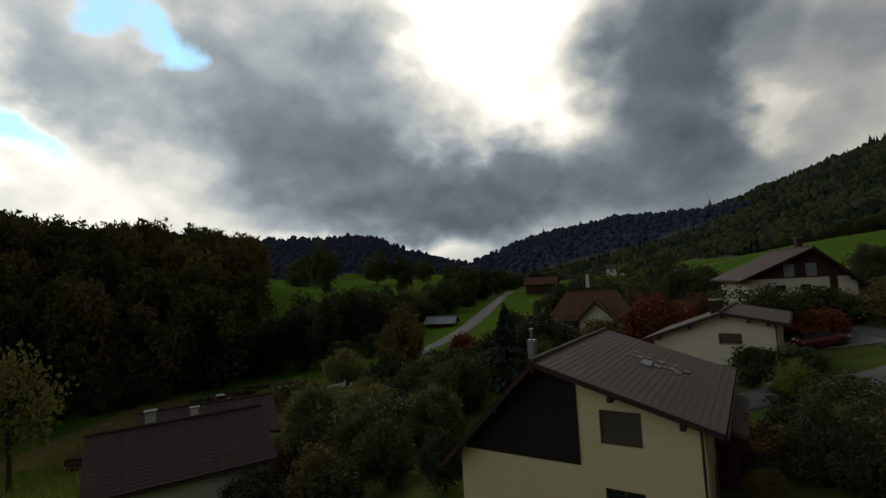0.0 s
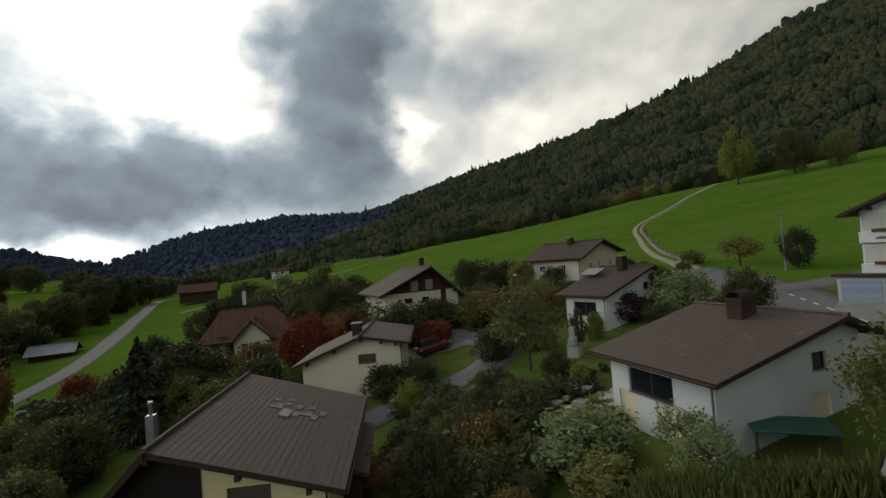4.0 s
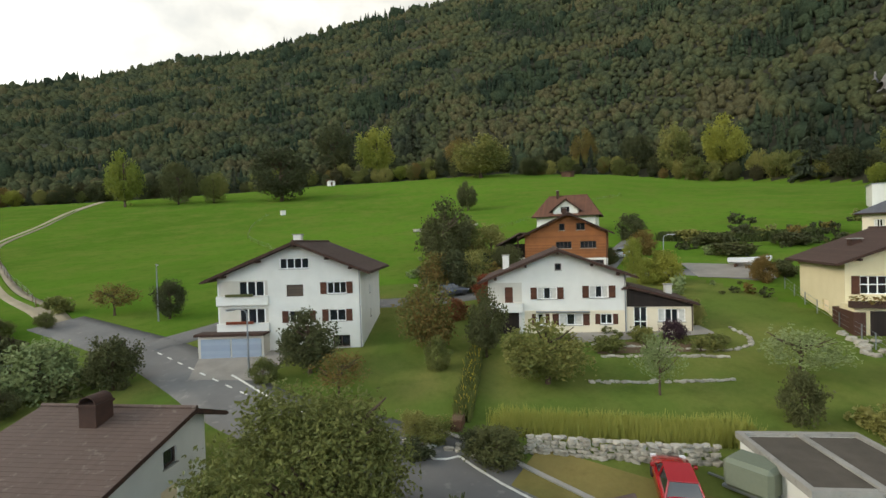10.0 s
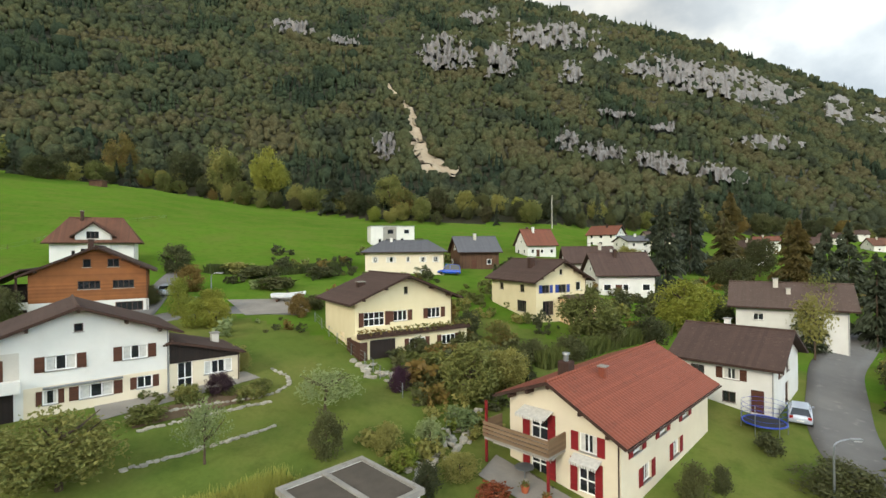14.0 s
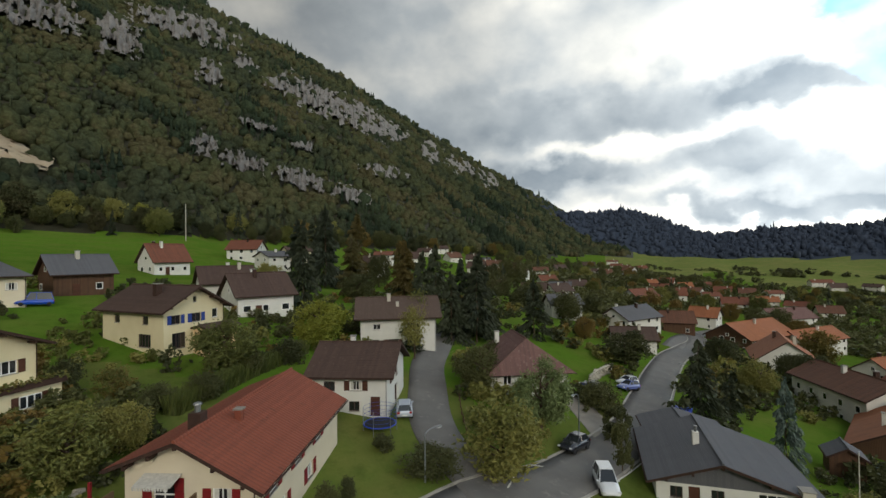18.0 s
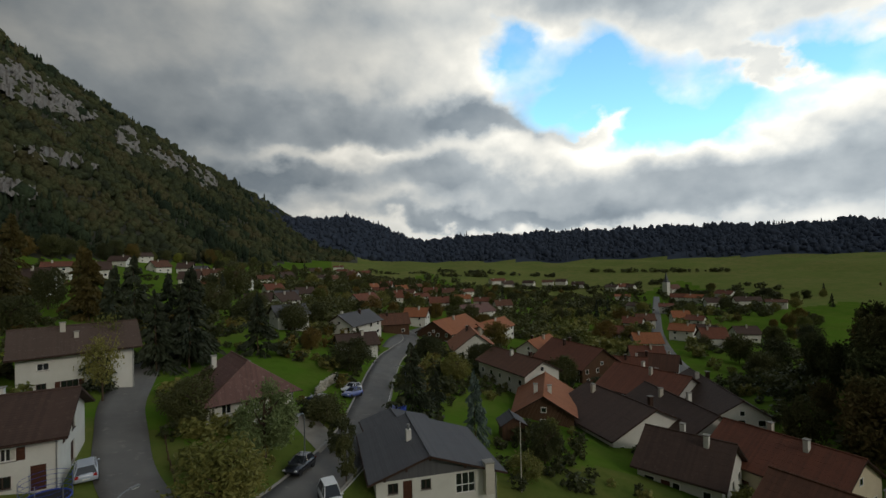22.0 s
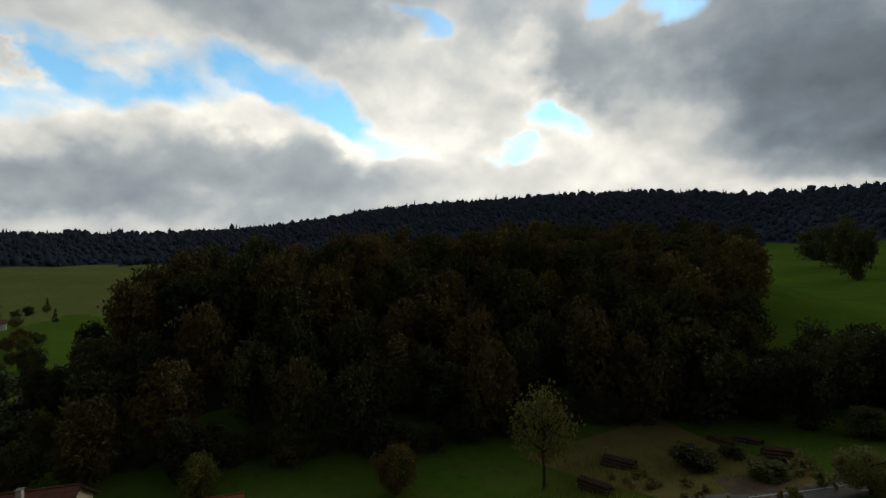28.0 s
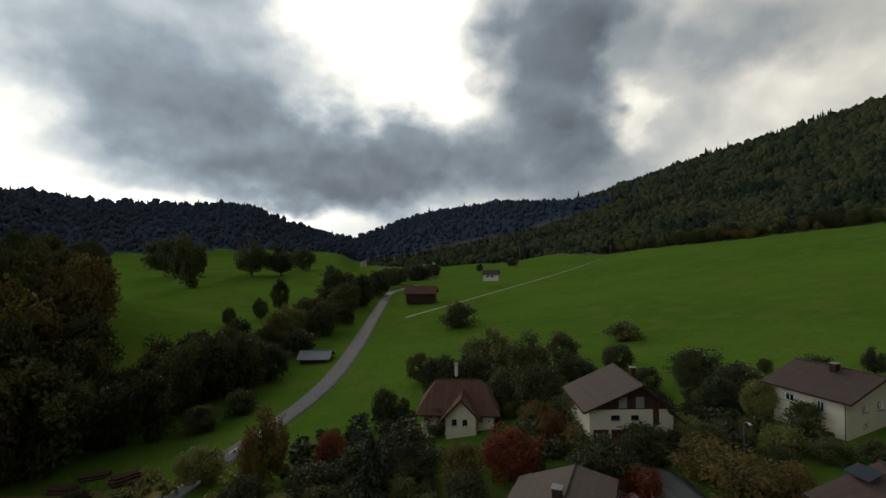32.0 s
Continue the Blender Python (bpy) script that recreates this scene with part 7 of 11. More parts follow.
plant("bush", 64.0, -19.7, 4.6, 4.3, M_LEAF_GREEN, "bush", "green rounded garden bush", "bush", "garden bushes")
plant("bush", 36.1, -27.4, 1.8, 2.1, M_LEAF_PLUM, "bush", "plum-red rounded garden bush", "bush", "garden bushes")
plant("bush", 26.1, -8.6, 1.9, 3.3, M_LEAF_DARK, "bush", "dark green rounded garden bush", "bush", "garden bushes")
plant("bush", 27.4, -7.8, 1.3, 1.8, M_LEAF_DARK, "bush", "dark green rounded garden bush", "bush", "garden bushes")
plant("round", 68.0, -25.7, 4.2, 4.7, M_LEAF_DARK, "garden_tree", "dark green broadleaved garden tree", "tree", "garden trees")
plant("bush", 95.4, -21.3, 5.7, 6.3, M_LEAF_AUTUMN, "bush", "autumn-tinted rounded garden bush", "bush", "garden bushes")
plant("bush", 54.4, -17.8, 3.3, 3.0, M_LEAF_RED, "bush", "russet rounded garden bush", "bush", "garden bushes")
plant("bush", 49.4, -12.8, 2.3, 2.7, M_LEAF_RED, "bush", "russet rounded garden bush", "bush", "garden bushes")
plant("low", 47.6, -51.7, 2.0, 3.0, M_LEAF_DARK, "shrub", "low dark green shrub in a garden bed", "shrub", "garden shrubs")
plant("low", 69.3, -67.7, 2.8, 4.2, M_LEAF_DARK, "shrub", "low dark green shrub in a garden bed", "shrub", "garden shrubs")
plant("low", 74.2, -62.9, 2.3, 6.3, M_LEAF_GREEN, "shrub", "low green shrub in a garden bed", "shrub", "garden shrubs")
plant("bush", 57.2, -43.1, 2.9, 3.8, M_LEAF_YELLOW, "bush", "yellow-green rounded garden bush", "bush", "garden bushes")
plant("bush", 57.9, -39.2, 4.9, 3.0, M_LEAF_YELLOW, "bush", "yellow-green rounded garden bush", "bush", "garden bushes")
plant("low", 37.3, -25.5, 1.3, 1.9, M_LEAF_GREEN, "shrub", "low green shrub in a garden bed", "shrub", "garden shrubs")
plant("bush", 38.6, -31.4, 2.3, 2.1, M_LEAF_GREEN, "bush", "green rounded garden bush", "bush", "garden bushes")
plant("bush", 29.1, -6.1, 1.4, 2.2, M_LEAF_GREEN, "bush", "green rounded garden bush", "bush", "garden bushes")
plant("bush", 30.1, -5.1, 1.4, 2.0, M_LEAF_GREEN, "bush", "green rounded garden bush", "bush", "garden bushes")
plant("low", 36.6, -21.6, 1.2, 2.7, M_LEAF_GREEN, "shrub", "low green shrub in a garden bed", "shrub", "garden shrubs")
plant("low", 33.7, -28.6, 1.0, 2.4, M_LEAF_GREEN, "shrub", "low green shrub in a garden bed", "shrub", "garden shrubs")
plant("low", 27.9, -4.7, 1.0, 1.8, M_LEAF_DARK, "shrub", "low dark green shrub in a garden bed", "shrub", "garden shrubs")
plant("bush", 41.0, 4.4, 1.9, 2.2, M_LEAF_GREEN, "bush", "green rounded garden bush", "bush", "garden bushes")
plant("low", 70.9, 31.4, 2.3, 3.3, M_LEAF_GREEN, "shrub", "low green shrub in a garden bed", "shrub", "garden shrubs")
plant("bush", 61.1, 42.9, 3.5, 3.2, M_LEAF_DARK, "bush", "dark green rounded garden bush", "bush", "garden bushes")
plant("bush", 71.1, 54.6, 4.2, 5.9, M_LEAF_DARK, "bush", "dark green rounded garden bush", "bush", "garden bushes")
plant("bush", 49.8, 41.4, 3.4, 4.9, M_LEAF_GREEN, "bush", "green rounded garden bush", "bush", "garden bushes")
plant("bush", 23.6, -25.1, 3.1, 2.3, M_LEAF_DARK, "bush", "dark green rounded garden bush", "bush", "garden bushes")
plant("open", 27.3, -29.6, 3.3, 5.2, M_LEAF_LIGHT, "garden_tree", "thin-leaved pale green garden tree", "tree", "garden trees")
plant("round", 17.3, -41.9, 3.8, 4.7, M_LEAF_GREEN, "garden_tree", "green broadleaved garden tree", "tree", "garden trees")
plant("bush", 19.2, -38.5, 4.6, 5.7, M_LEAF_GREEN, "bush", "green rounded garden bush", "bush", "garden bushes")
plant("bush", 24.7, -36.0, 2.3, 1.9, M_LEAF_PLUM, "bush", "plum-red rounded garden bush", "bush", "garden bushes")
plant("low", 24.2, -40.9, 2.2, 3.1, M_LEAF_AUTUMN, "shrub", "low autumn-tinted shrub in a garden bed", "shrub", "garden shrubs")
plant("round", 12.9, -60.7, 6.6, 8.2, M_LEAF_GREEN, "garden_tree", "green broadleaved garden tree", "tree", "garden trees")
plant("round", 2.3, -73.7, 7.5, 9.0, M_LEAF_YELLOW, "garden_tree", "yellow-green broadleaved garden tree", "tree", "garden trees")
plant("bush", 26.0, -54.4, 2.8, 3.3, M_LEAF_DARK, "bush", "dark green rounded garden bush", "bush", "garden bushes")
plant("low", 24.7, -44.5, 2.1, 3.3, M_LEAF_AUTUMN, "shrub", "low autumn-tinted shrub in a garden bed", "shrub", "garden shrubs")
plant("low", 22.5, -46.1, 1.8, 2.8, M_LEAF_GREEN, "shrub", "low green shrub in a garden bed", "shrub", "garden shrubs")
plant("low", 27.9, -44.8, 1.8, 2.3, M_LEAF_DARK, "shrub", "low dark green shrub in a garden bed", "shrub", "garden shrubs")
plant("bush", 13.5, -98.2, 4.1, 5.4, M_LEAF_GREEN, "bush", "green rounded garden bush", "bush", "garden bushes")
plant("low", 18.5, -85.3, 2.6, 3.8, M_LEAF_GREEN, "shrub", "low green shrub in a garden bed", "shrub", "garden shrubs")
plant("bush", -0.3, -82.6, 4.0, 5.5, M_LEAF_DARK, "bush", "dark green rounded garden bush", "bush", "garden bushes")
plant("low", 17.7, -33.2, 1.8, 2.5, M_LEAF_LIGHT, "shrub", "low pale green shrub in a garden bed", "shrub", "garden shrubs")
plant("bush", 18.5, -29.7, 2.1, 2.3, M_LEAF_LIGHT, "bush", "pale green rounded garden bush", "bush", "garden bushes")
plant("bush", 20.8, -27.9, 1.9, 2.3, M_LEAF_GREEN, "bush", "green rounded garden bush", "bush", "garden bushes")
plant("low", 18.8, -26.7, 1.4, 1.8, M_LEAF_YELLOW, "shrub", "low yellow-green shrub in a garden bed", "shrub", "garden shrubs")
plant("bush", 15.5, -27.8, 1.6, 2.5, M_LEAF_GREEN, "bush", "green rounded garden bush", "bush", "garden bushes")
plant("bush", 16.5, -25.4, 1.9, 1.7, M_LEAF_DARK, "bush", "dark green rounded garden bush", "bush", "garden bushes")
plant("low", 12.9, -26.8, 1.1, 2.1, M_LEAF_RED, "shrub", "low russet shrub in a garden bed", "shrub", "garden shrubs")
plant("bush", 2.5, -33.4, 2.6, 2.0, M_LEAF_DARK, "bush", "dark green rounded garden bush", "bush", "garden bushes")
plant("bush", 1.0, -35.6, 1.8, 1.3, M_LEAF_DARK, "bush", "dark green rounded garden bush", "bush", "garden bushes")
plant("low", -2.8, -43.2, 1.6, 2.0, M_LEAF_DARK, "shrub", "low dark green shrub in a garden bed", "shrub", "garden shrubs")
plant("bush", 46.7, -47.8, 3.1, 2.9, M_LEAF_AUTUMN, "bush", "autumn-tinted rounded garden bush", "bush", "garden bushes")
plant("bush", 51.2, -39.0, 3.3, 4.1, M_LEAF_YELLOW, "bush", "yellow-green rounded garden bush", "bush", "garden bushes")
plant("bush", 52.4, -37.4, 3.0, 3.4, M_LEAF_YELLOW, "bush", "yellow-green rounded garden bush", "bush", "garden bushes")
plant("low", 69.7, -61.4, 2.2, 6.0, M_LEAF_DARK, "shrub", "low dark green shrub in a garden bed", "shrub", "garden shrubs")
plant("low", 60.4, -57.5, 2.1, 6.3, M_LEAF_DARK, "shrub", "low dark green shrub in a garden bed", "shrub", "garden shrubs")
plant("low", 61.9, -70.1, 2.0, 6.0, M_LEAF_DARK, "shrub", "low dark green shrub in a garden bed", "shrub", "garden shrubs")
plant("bush", 81.7, -55.7, 5.2, 5.3, M_LEAF_DARK, "bush", "dark green rounded garden bush", "bush", "garden bushes")
plant("bush", 68.4, -48.5, 3.9, 4.5, M_LEAF_AUTUMN, "bush", "autumn-tinted rounded garden bush", "bush", "garden bushes")
plant("bush", 65.0, -40.1, 2.6, 3.3, M_LEAF_DARK, "bush", "dark green rounded garden bush", "bush", "garden bushes")
plant("bush", 21.6, -53.1, 2.7, 3.7, M_LEAF_AUTUMN, "bush", "autumn-tinted rounded garden bush", "bush", "garden bushes")
plant("bush", 17.0, -50.3, 2.5, 3.5, M_LEAF_DARK, "bush", "dark green rounded garden bush", "bush", "garden bushes")
plant("bush", 13.6, -52.7, 2.9, 3.6, M_LEAF_DARK, "bush", "dark green rounded garden bush", "bush", "garden bushes")
plant("bush", 10.7, -61.0, 3.0, 4.1, M_LEAF_DARK, "bush", "dark green rounded garden bush", "bush", "garden bushes")
plant("bush", 6.5, -66.1, 3.2, 4.4, M_LEAF_DARK, "bush", "dark green rounded garden bush", "bush", "garden bushes")
plant("spruce", 8.2, -167.5, 20.0, 12.0, M_NEEDLE, "spruce", "dark pointed spruce in a garden", "tree", "garden spruces")
plant("spruce", 0.0, -175.0, 24.0, 13.8, M_NEEDLE, "spruce", "dark pointed spruce in a garden", "tree", "garden spruces")
plant("spruce", -26.2, -85.5, 16.3, 9.8, M_NEEDLE, "spruce", "dark pointed spruce in a garden", "tree", "garden spruces")
plant("spruce", -20.9, -84.3, 12.7, 7.6, M_NEEDLE, "spruce", "dark pointed spruce in a garden", "tree", "garden spruces")
plant("spruce", -17.8, -94.4, 15.1, 8.4, M_NEEDLE, "spruce", "dark pointed spruce in a garden", "tree", "garden spruces")
plant("spruce", -13.1, -186.0, 24.5, 16.1, M_LARCH, "spruce", "autumn-tinted pointed spruce in a garden", "tree", "garden spruces")
plant("spruce", -24.2, -157.4, 17.2, 11.5, M_LARCH, "spruce", "autumn-tinted pointed spruce in a garden", "tree", "garden spruces")
plant("bush", -12.8, -40.1, 6.3, 7.7, M_LEAF_GREEN, "bush", "green rounded garden bush", "bush", "garden bushes")
plant("round", -17.6, -59.9, 6.2, 7.2, M_LEAF_DARK, "garden_tree", "dark green broadleaved garden tree", "tree", "garden trees")
plant("round", -20.9, -49.0, 7.8, 6.9, M_LEAF_LIGHT, "garden_tree", "pale green broadleaved garden tree", "tree", "garden trees")
plant("open", -14.0, -81.2, 9.0, 5.5, M_LEAF_GREEN, "garden_tree", "thin-leaved green garden tree", "tree", "garden trees")
plant("spruce", -42.1, -94.5, 12.6, 9.1, M_NEEDLE, "spruce", "dark pointed spruce in a garden", "tree", "garden spruces")
plant("round", -7.4, -121.5, 7.3, 9.4, M_LEAF_DARK, "garden_tree", "dark green broadleaved garden tree", "tree", "garden trees")
plant("round", 14.9, -139.1, 6.7, 7.7, M_LEAF_GREEN, "garden_tree", "green broadleaved garden tree", "tree", "garden trees")
plant("spruce", -49.3, -56.9, 10.8, 7.2, M_NEEDLE, "spruce", "dark pointed spruce in a garden", "tree", "garden spruces")
plant("small_spruce", -54.9, -57.1, 6.1, 4.9, M_NEEDLE, "spruce", "small dark garden conifer", "tree", "garden spruces")
plant("small_spruce", -47.3, -42.4, 10.2, 4.5, M_NEEDLE_BLUE, "spruce", "small silvery blue garden conifer", "tree", "garden spruces")
plant("round", -51.1, -33.9, 5.4, 4.7, M_LEAF_DARK, "garden_tree", "dark green broadleaved garden tree", "tree", "garden trees")
plant("column", -25.1, -40.7, 5.1, 2.4, M_LEAF_DARK, "columnar_shrub", "narrow upright dark green shrub", "shrub", "garden shrubs")
plant("bush", -33.3, -56.5, 3.8, 5.4, M_LEAF_DARK, "bush", "dark green rounded garden bush", "bush", "garden bushes")
plant("round", -91.4, -72.9, 8.8, 8.2, M_LEAF_DARK, "garden_tree", "dark green broadleaved garden tree", "tree", "garden trees")
plant("round", -89.3, -92.7, 6.4, 8.9, M_LEAF_DARK, "garden_tree", "dark green broadleaved garden tree", "tree", "garden trees")
plant("round", -54.8, -80.9, 6.7, 10.1, M_LEAF_DARK, "garden_tree", "dark green broadleaved garden tree", "tree", "garden trees")
plant("round", -57.4, -99.6, 5.6, 5.2, M_LEAF_AUTUMN, "garden_tree", "autumn-tinted broadleaved garden tree", "tree", "garden trees")
plant("bush", -21.8, -66.0, 5.2, 4.8, M_LEAF_DARK, "bush", "dark green rounded garden bush", "bush", "garden bushes")
plant("column", -29.1, -47.0, 4.3, 4.0, M_LEAF_DARK, "columnar_shrub", "narrow upright dark green shrub", "shrub", "garden shrubs")
plant("round", -74.0, -69.3, 6.4, 7.1, M_LEAF_GREEN, "garden_tree", "green broadleaved garden tree", "tree", "garden trees")
plant("round", -99.8, -84.0, 6.5, 7.5, M_LEAF_DARK, "garden_tree", "dark green broadleaved garden tree", "tree", "garden trees")
plant("bush", -44.4, -32.5, 3.0, 4.2, M_LEAF_GREEN, "bush", "green rounded garden bush", "bush", "garden bushes")
plant("open", -11.4, -71.7, 8.0, 4.9, M_LEAF_GREEN, "garden_tree", "thin-leaved green garden tree", "tree", "garden trees")
plant("small_spruce", -11.7, -77.2, 5.7, 5.7, M_NEEDLE, "spruce", "small dark garden conifer", "tree", "garden spruces")
plant("bush", -6.0, -39.8, 2.1, 5.4, M_LEAF_DARK, "bush", "dark green rounded garden bush", "bush", "garden bushes")
plant("round", -70.3, -129.7, 9.0, 10.0, M_LEAF_DARK, "garden_tree", "dark green broadleaved garden tree", "tree", "garden trees")
plant("round", -59.1, -162.8, 10.5, 15.5, M_LEAF_DARK, "garden_tree", "dark green broadleaved garden tree", "tree", "garden trees")
plant("round", -93.4, -222.8, 17.5, 16.2, M_LEAF_DARK, "garden_tree", "dark green broadleaved garden tree", "tree", "garden trees")
plant("bush", -64.7, -148.3, 7.8, 10.9, M_LEAF_DARK, "bush", "dark green rounded garden bush", "bush", "garden bushes")
plant("spruce", -0.4, -152.1, 25.5, 13.1, M_NEEDLE, "spruce", "dark pointed spruce in a garden", "tree", "garden spruces")
plant("spruce", 5.2, -103.3, 18.5, 8.9, M_NEEDLE, "spruce", "dark pointed spruce in a garden", "tree", "garden spruces")
plant("spruce", -6.7, -129.0, 17.0, 11.2, M_LARCH, "spruce", "autumn-tinted pointed spruce in a garden", "tree", "garden spruces")
plant("spruce", -23.6, -144.7, 17.6, 12.7, M_LARCH, "spruce", "autumn-tinted pointed spruce in a garden", "tree", "garden spruces")
plant("spruce", -27.9, -123.3, 16.8, 11.0, M_NEEDLE, "spruce", "dark pointed spruce in a garden", "tree", "garden spruces")
plant("spruce", -29.3, -92.8, 16.6, 10.0, M_NEEDLE, "spruce", "dark pointed spruce in a garden", "tree", "garden spruces")
plant("spruce", -26.5, -96.4, 14.6, 8.8, M_NEEDLE, "spruce", "dark pointed spruce in a garden", "tree", "garden spruces")
plant("spruce", 2.4, -224.9, 21.5, 19.4, M_NEEDLE, "spruce", "dark pointed spruce in a garden", "tree", "garden spruces")
plant("round", -18.6, -166.2, 12.0, 9.3, M_LEAF_DARK, "garden_tree", "dark green broadleaved garden tree", "tree", "garden trees")
plant("round", -107.7, -63.0, 7.9, 7.3, M_LEAF_DARK, "garden_tree", "dark green broadleaved garden tree", "tree", "garden trees")
plant("low", -59.9, -38.8, 3.8, 3.5, M_LEAF_GREEN, "shrub", "low green shrub in a garden bed", "shrub", "garden shrubs")
plant("round", 28.7, 87.3, 7.4, 10.1, M_LEAF_DARK, "garden_tree", "dark green broadleaved garden tree", "tree", "garden trees")
plant("round", 11.3, 83.0, 6.4, 5.1, M_LEAF_DARK, "garden_tree", "dark green broadleaved garden tree", "tree", "garden trees")
plant("column", 15.1, 84.5, 3.5, 2.0, M_LEAF_DARK, "columnar_shrub", "narrow upright dark green shrub", "shrub", "garden shrubs")
plant("round", -6.9, 69.4, 10.7, 7.3, M_LEAF_AUTUMN, "garden_tree", "autumn-tinted broadleaved garden tree", "tree", "garden trees")
plant("round", 2.2, 69.2, 5.5, 5.1, M_LEAF_RED, "garden_tree", "russet broadleaved garden tree", "tree", "garden trees")
plant("small_spruce", 5.9, 73.9, 4.0, 3.7, M_NEEDLE_BLUE, "spruce", "small silvery blue garden conifer", "tree", "garden spruces")
plant("round", 11.7, 60.2, 6.5, 9.8, M_LEAF_DARK, "garden_tree", "dark green broadleaved garden tree", "tree", "garden trees")
plant("bush", 6.3, 63.3, 5.1, 7.1, M_LEAF_DARK, "bush", "dark green rounded garden bush", "bush", "garden bushes")
plant("round", 22.6, 52.7, 6.8, 7.7, M_LEAF_RED, "garden_tree", "russet broadleaved garden tree", "tree", "garden trees")
plant("round", 34.3, 70.3, 8.3, 9.1, M_LEAF_DARK, "garden_tree", "dark green broadleaved garden tree", "tree", "garden trees")
plant("small_spruce", 36.9, 87.6, 5.2, 3.1, M_NEEDLE, "spruce", "small dark garden conifer", "tree", "garden spruces")
plant("small_spruce", 39.9, 88.0, 4.3, 2.9, M_NEEDLE, "spruce", "small dark garden conifer", "tree", "garden spruces")
plant("round", 45.3, 78.1, 5.3, 8.2, M_LEAF_DARK, "garden_tree", "dark green broadleaved garden tree", "tree", "garden trees")
plant("round", 54.6, 79.2, 5.4, 6.5, M_LEAF_DARK, "garden_tree", "dark green broadleaved garden tree", "tree", "garden trees")
plant("round", 55.9, 63.0, 6.4, 4.0, M_LEAF_DARK, "garden_tree", "dark green broadleaved garden tree", "tree", "garden trees")
plant("round", 54.0, 54.6, 4.9, 5.3, M_LEAF_DARK, "garden_tree", "dark green broadleaved garden tree", "tree", "garden trees")
plant("round", 30.7, 46.7, 5.8, 8.1, M_LEAF_DARK, "garden_tree", "dark green broadleaved garden tree", "tree", "garden trees")
plant("round", 42.8, 44.6, 4.7, 5.1, M_LEAF_DARK, "garden_tree", "dark green broadleaved garden tree", "tree", "garden trees")
plant("open", 39.2, 37.0, 4.9, 8.3, M_LEAF_AUTUMN, "garden_tree", "thin-leaved autumn-tinted garden tree", "tree", "garden trees")
plant("round", 78.6, 52.3, 4.1, 3.6, M_LEAF_DARK, "garden_tree", "dark green broadleaved garden tree", "tree", "garden trees")
plant("bush", 65.1, 61.6, 2.6, 3.0, M_LEAF_DARK, "bush", "dark green rounded garden bush", "bush", "garden bushes")
plant("bush", 70.5, 62.8, 2.3, 2.5, M_LEAF_DARK, "bush", "dark green rounded garden bush", "bush", "garden bushes")
plant("bush", 52.2, 38.4, 2.4, 4.5, M_LEAF_DARK, "bush", "dark green rounded garden bush", "bush", "garden bushes")
plant("bush", 17.8, 56.1, 4.7, 5.8, M_LEAF_AUTUMN, "bush", "autumn-tinted rounded garden bush", "bush", "garden bushes")
plant("round", 30.7, 58.7, 5.1, 4.7, M_LEAF_RED, "garden_tree", "russet broadleaved garden tree", "tree", "garden trees")
plant("bush", 0.3, 62.9, 4.2, 7.0, M_LEAF_DARK, "bush", "dark green rounded garden bush", "bush", "garden bushes")
plant("round", -56.6, 403.4, 28.4, 28.1, M_LEAF_DARK, "garden_tree", "dark green broadleaved garden tree", "tree", "garden trees")
plant("round", -35.2, 408.0, 24.6, 28.3, M_LEAF_DARK, "garden_tree", "dark green broadleaved garden tree", "tree", "garden trees")
plant("round", -21.2, 485.1, 23.3, 27.0, M_LEAF_DARK, "garden_tree", "dark green broadleaved garden tree", "tree", "garden trees")
plant("round", -32.9, 186.7, 7.4, 5.5, M_LEAF_DARK, "garden_tree", "dark green broadleaved garden tree", "tree", "garden trees")
plant("round", -25.4, 211.9, 9.3, 6.2, M_LEAF_DARK, "garden_tree", "dark green broadleaved garden tree", "tree", "garden trees")
plant("round", -20.2, 238.7, 15.1, 9.1, M_LEAF_DARK, "garden_tree", "dark green broadleaved garden tree", "tree", "garden trees")
plant("round", 3.9, 357.7, 13.8, 10.4, M_LEAF_DARK, "garden_tree", "dark green broadleaved garden tree", "tree", "garden trees")
plant("wood", 9.1, 198.1, 16.8, 13.4, M_LEAF_DARK, "garden_tree", "dark green broadleaved tree", "tree", "garden trees")
plant("wood", 5.8, 251.7, 18.2, 16.9, M_LEAF_DARK, "garden_tree", "dark green broadleaved tree", "tree", "garden trees")
plant("wood", 19.7, 255.1, 17.3, 14.3, M_LEAF_DARK, "garden_tree", "dark green broadleaved tree", "tree", "garden trees")
plant("wood", 33.6, 308.1, 16.4, 17.3, M_LEAF_DARK, "garden_tree", "dark green broadleaved tree", "tree", "garden trees")
plant("wood", 0.5, 176.2, 12.9, 11.1, M_LEAF_DARK, "garden_tree", "dark green broadleaved tree", "tree", "garden trees")
plant("wood", -6.1, 151.5, 8.2, 9.7, M_LEAF_DARK, "garden_tree", "dark green broadleaved tree", "tree", "garden trees")
plant("wood", 12.4, 279.5, 14.8, 12.5, M_LEAF_DARK, "garden_tree", "dark green broadleaved tree", "tree", "garden trees")
plant("wood", 25.9, 296.8, 14.3, 13.3, M_LEAF_DARK, "garden_tree", "dark green broadleaved tree", "tree", "garden trees")
plant("wood", -29.1, 114.0, 16.3, 11.0, M_LEAF_DARK, "garden_tree", "dark green broadleaved tree", "tree", "garden trees")
plant("wood", -23.8, 121.5, 15.5, 12.9, M_LEAF_DARK, "garden_tree", "dark green broadleaved tree", "tree", "garden trees")
plant("wood", -17.5, 125.2, 14.2, 11.7, M_LEAF_DARK, "garden_tree", "dark green broadleaved tree", "tree", "garden trees")
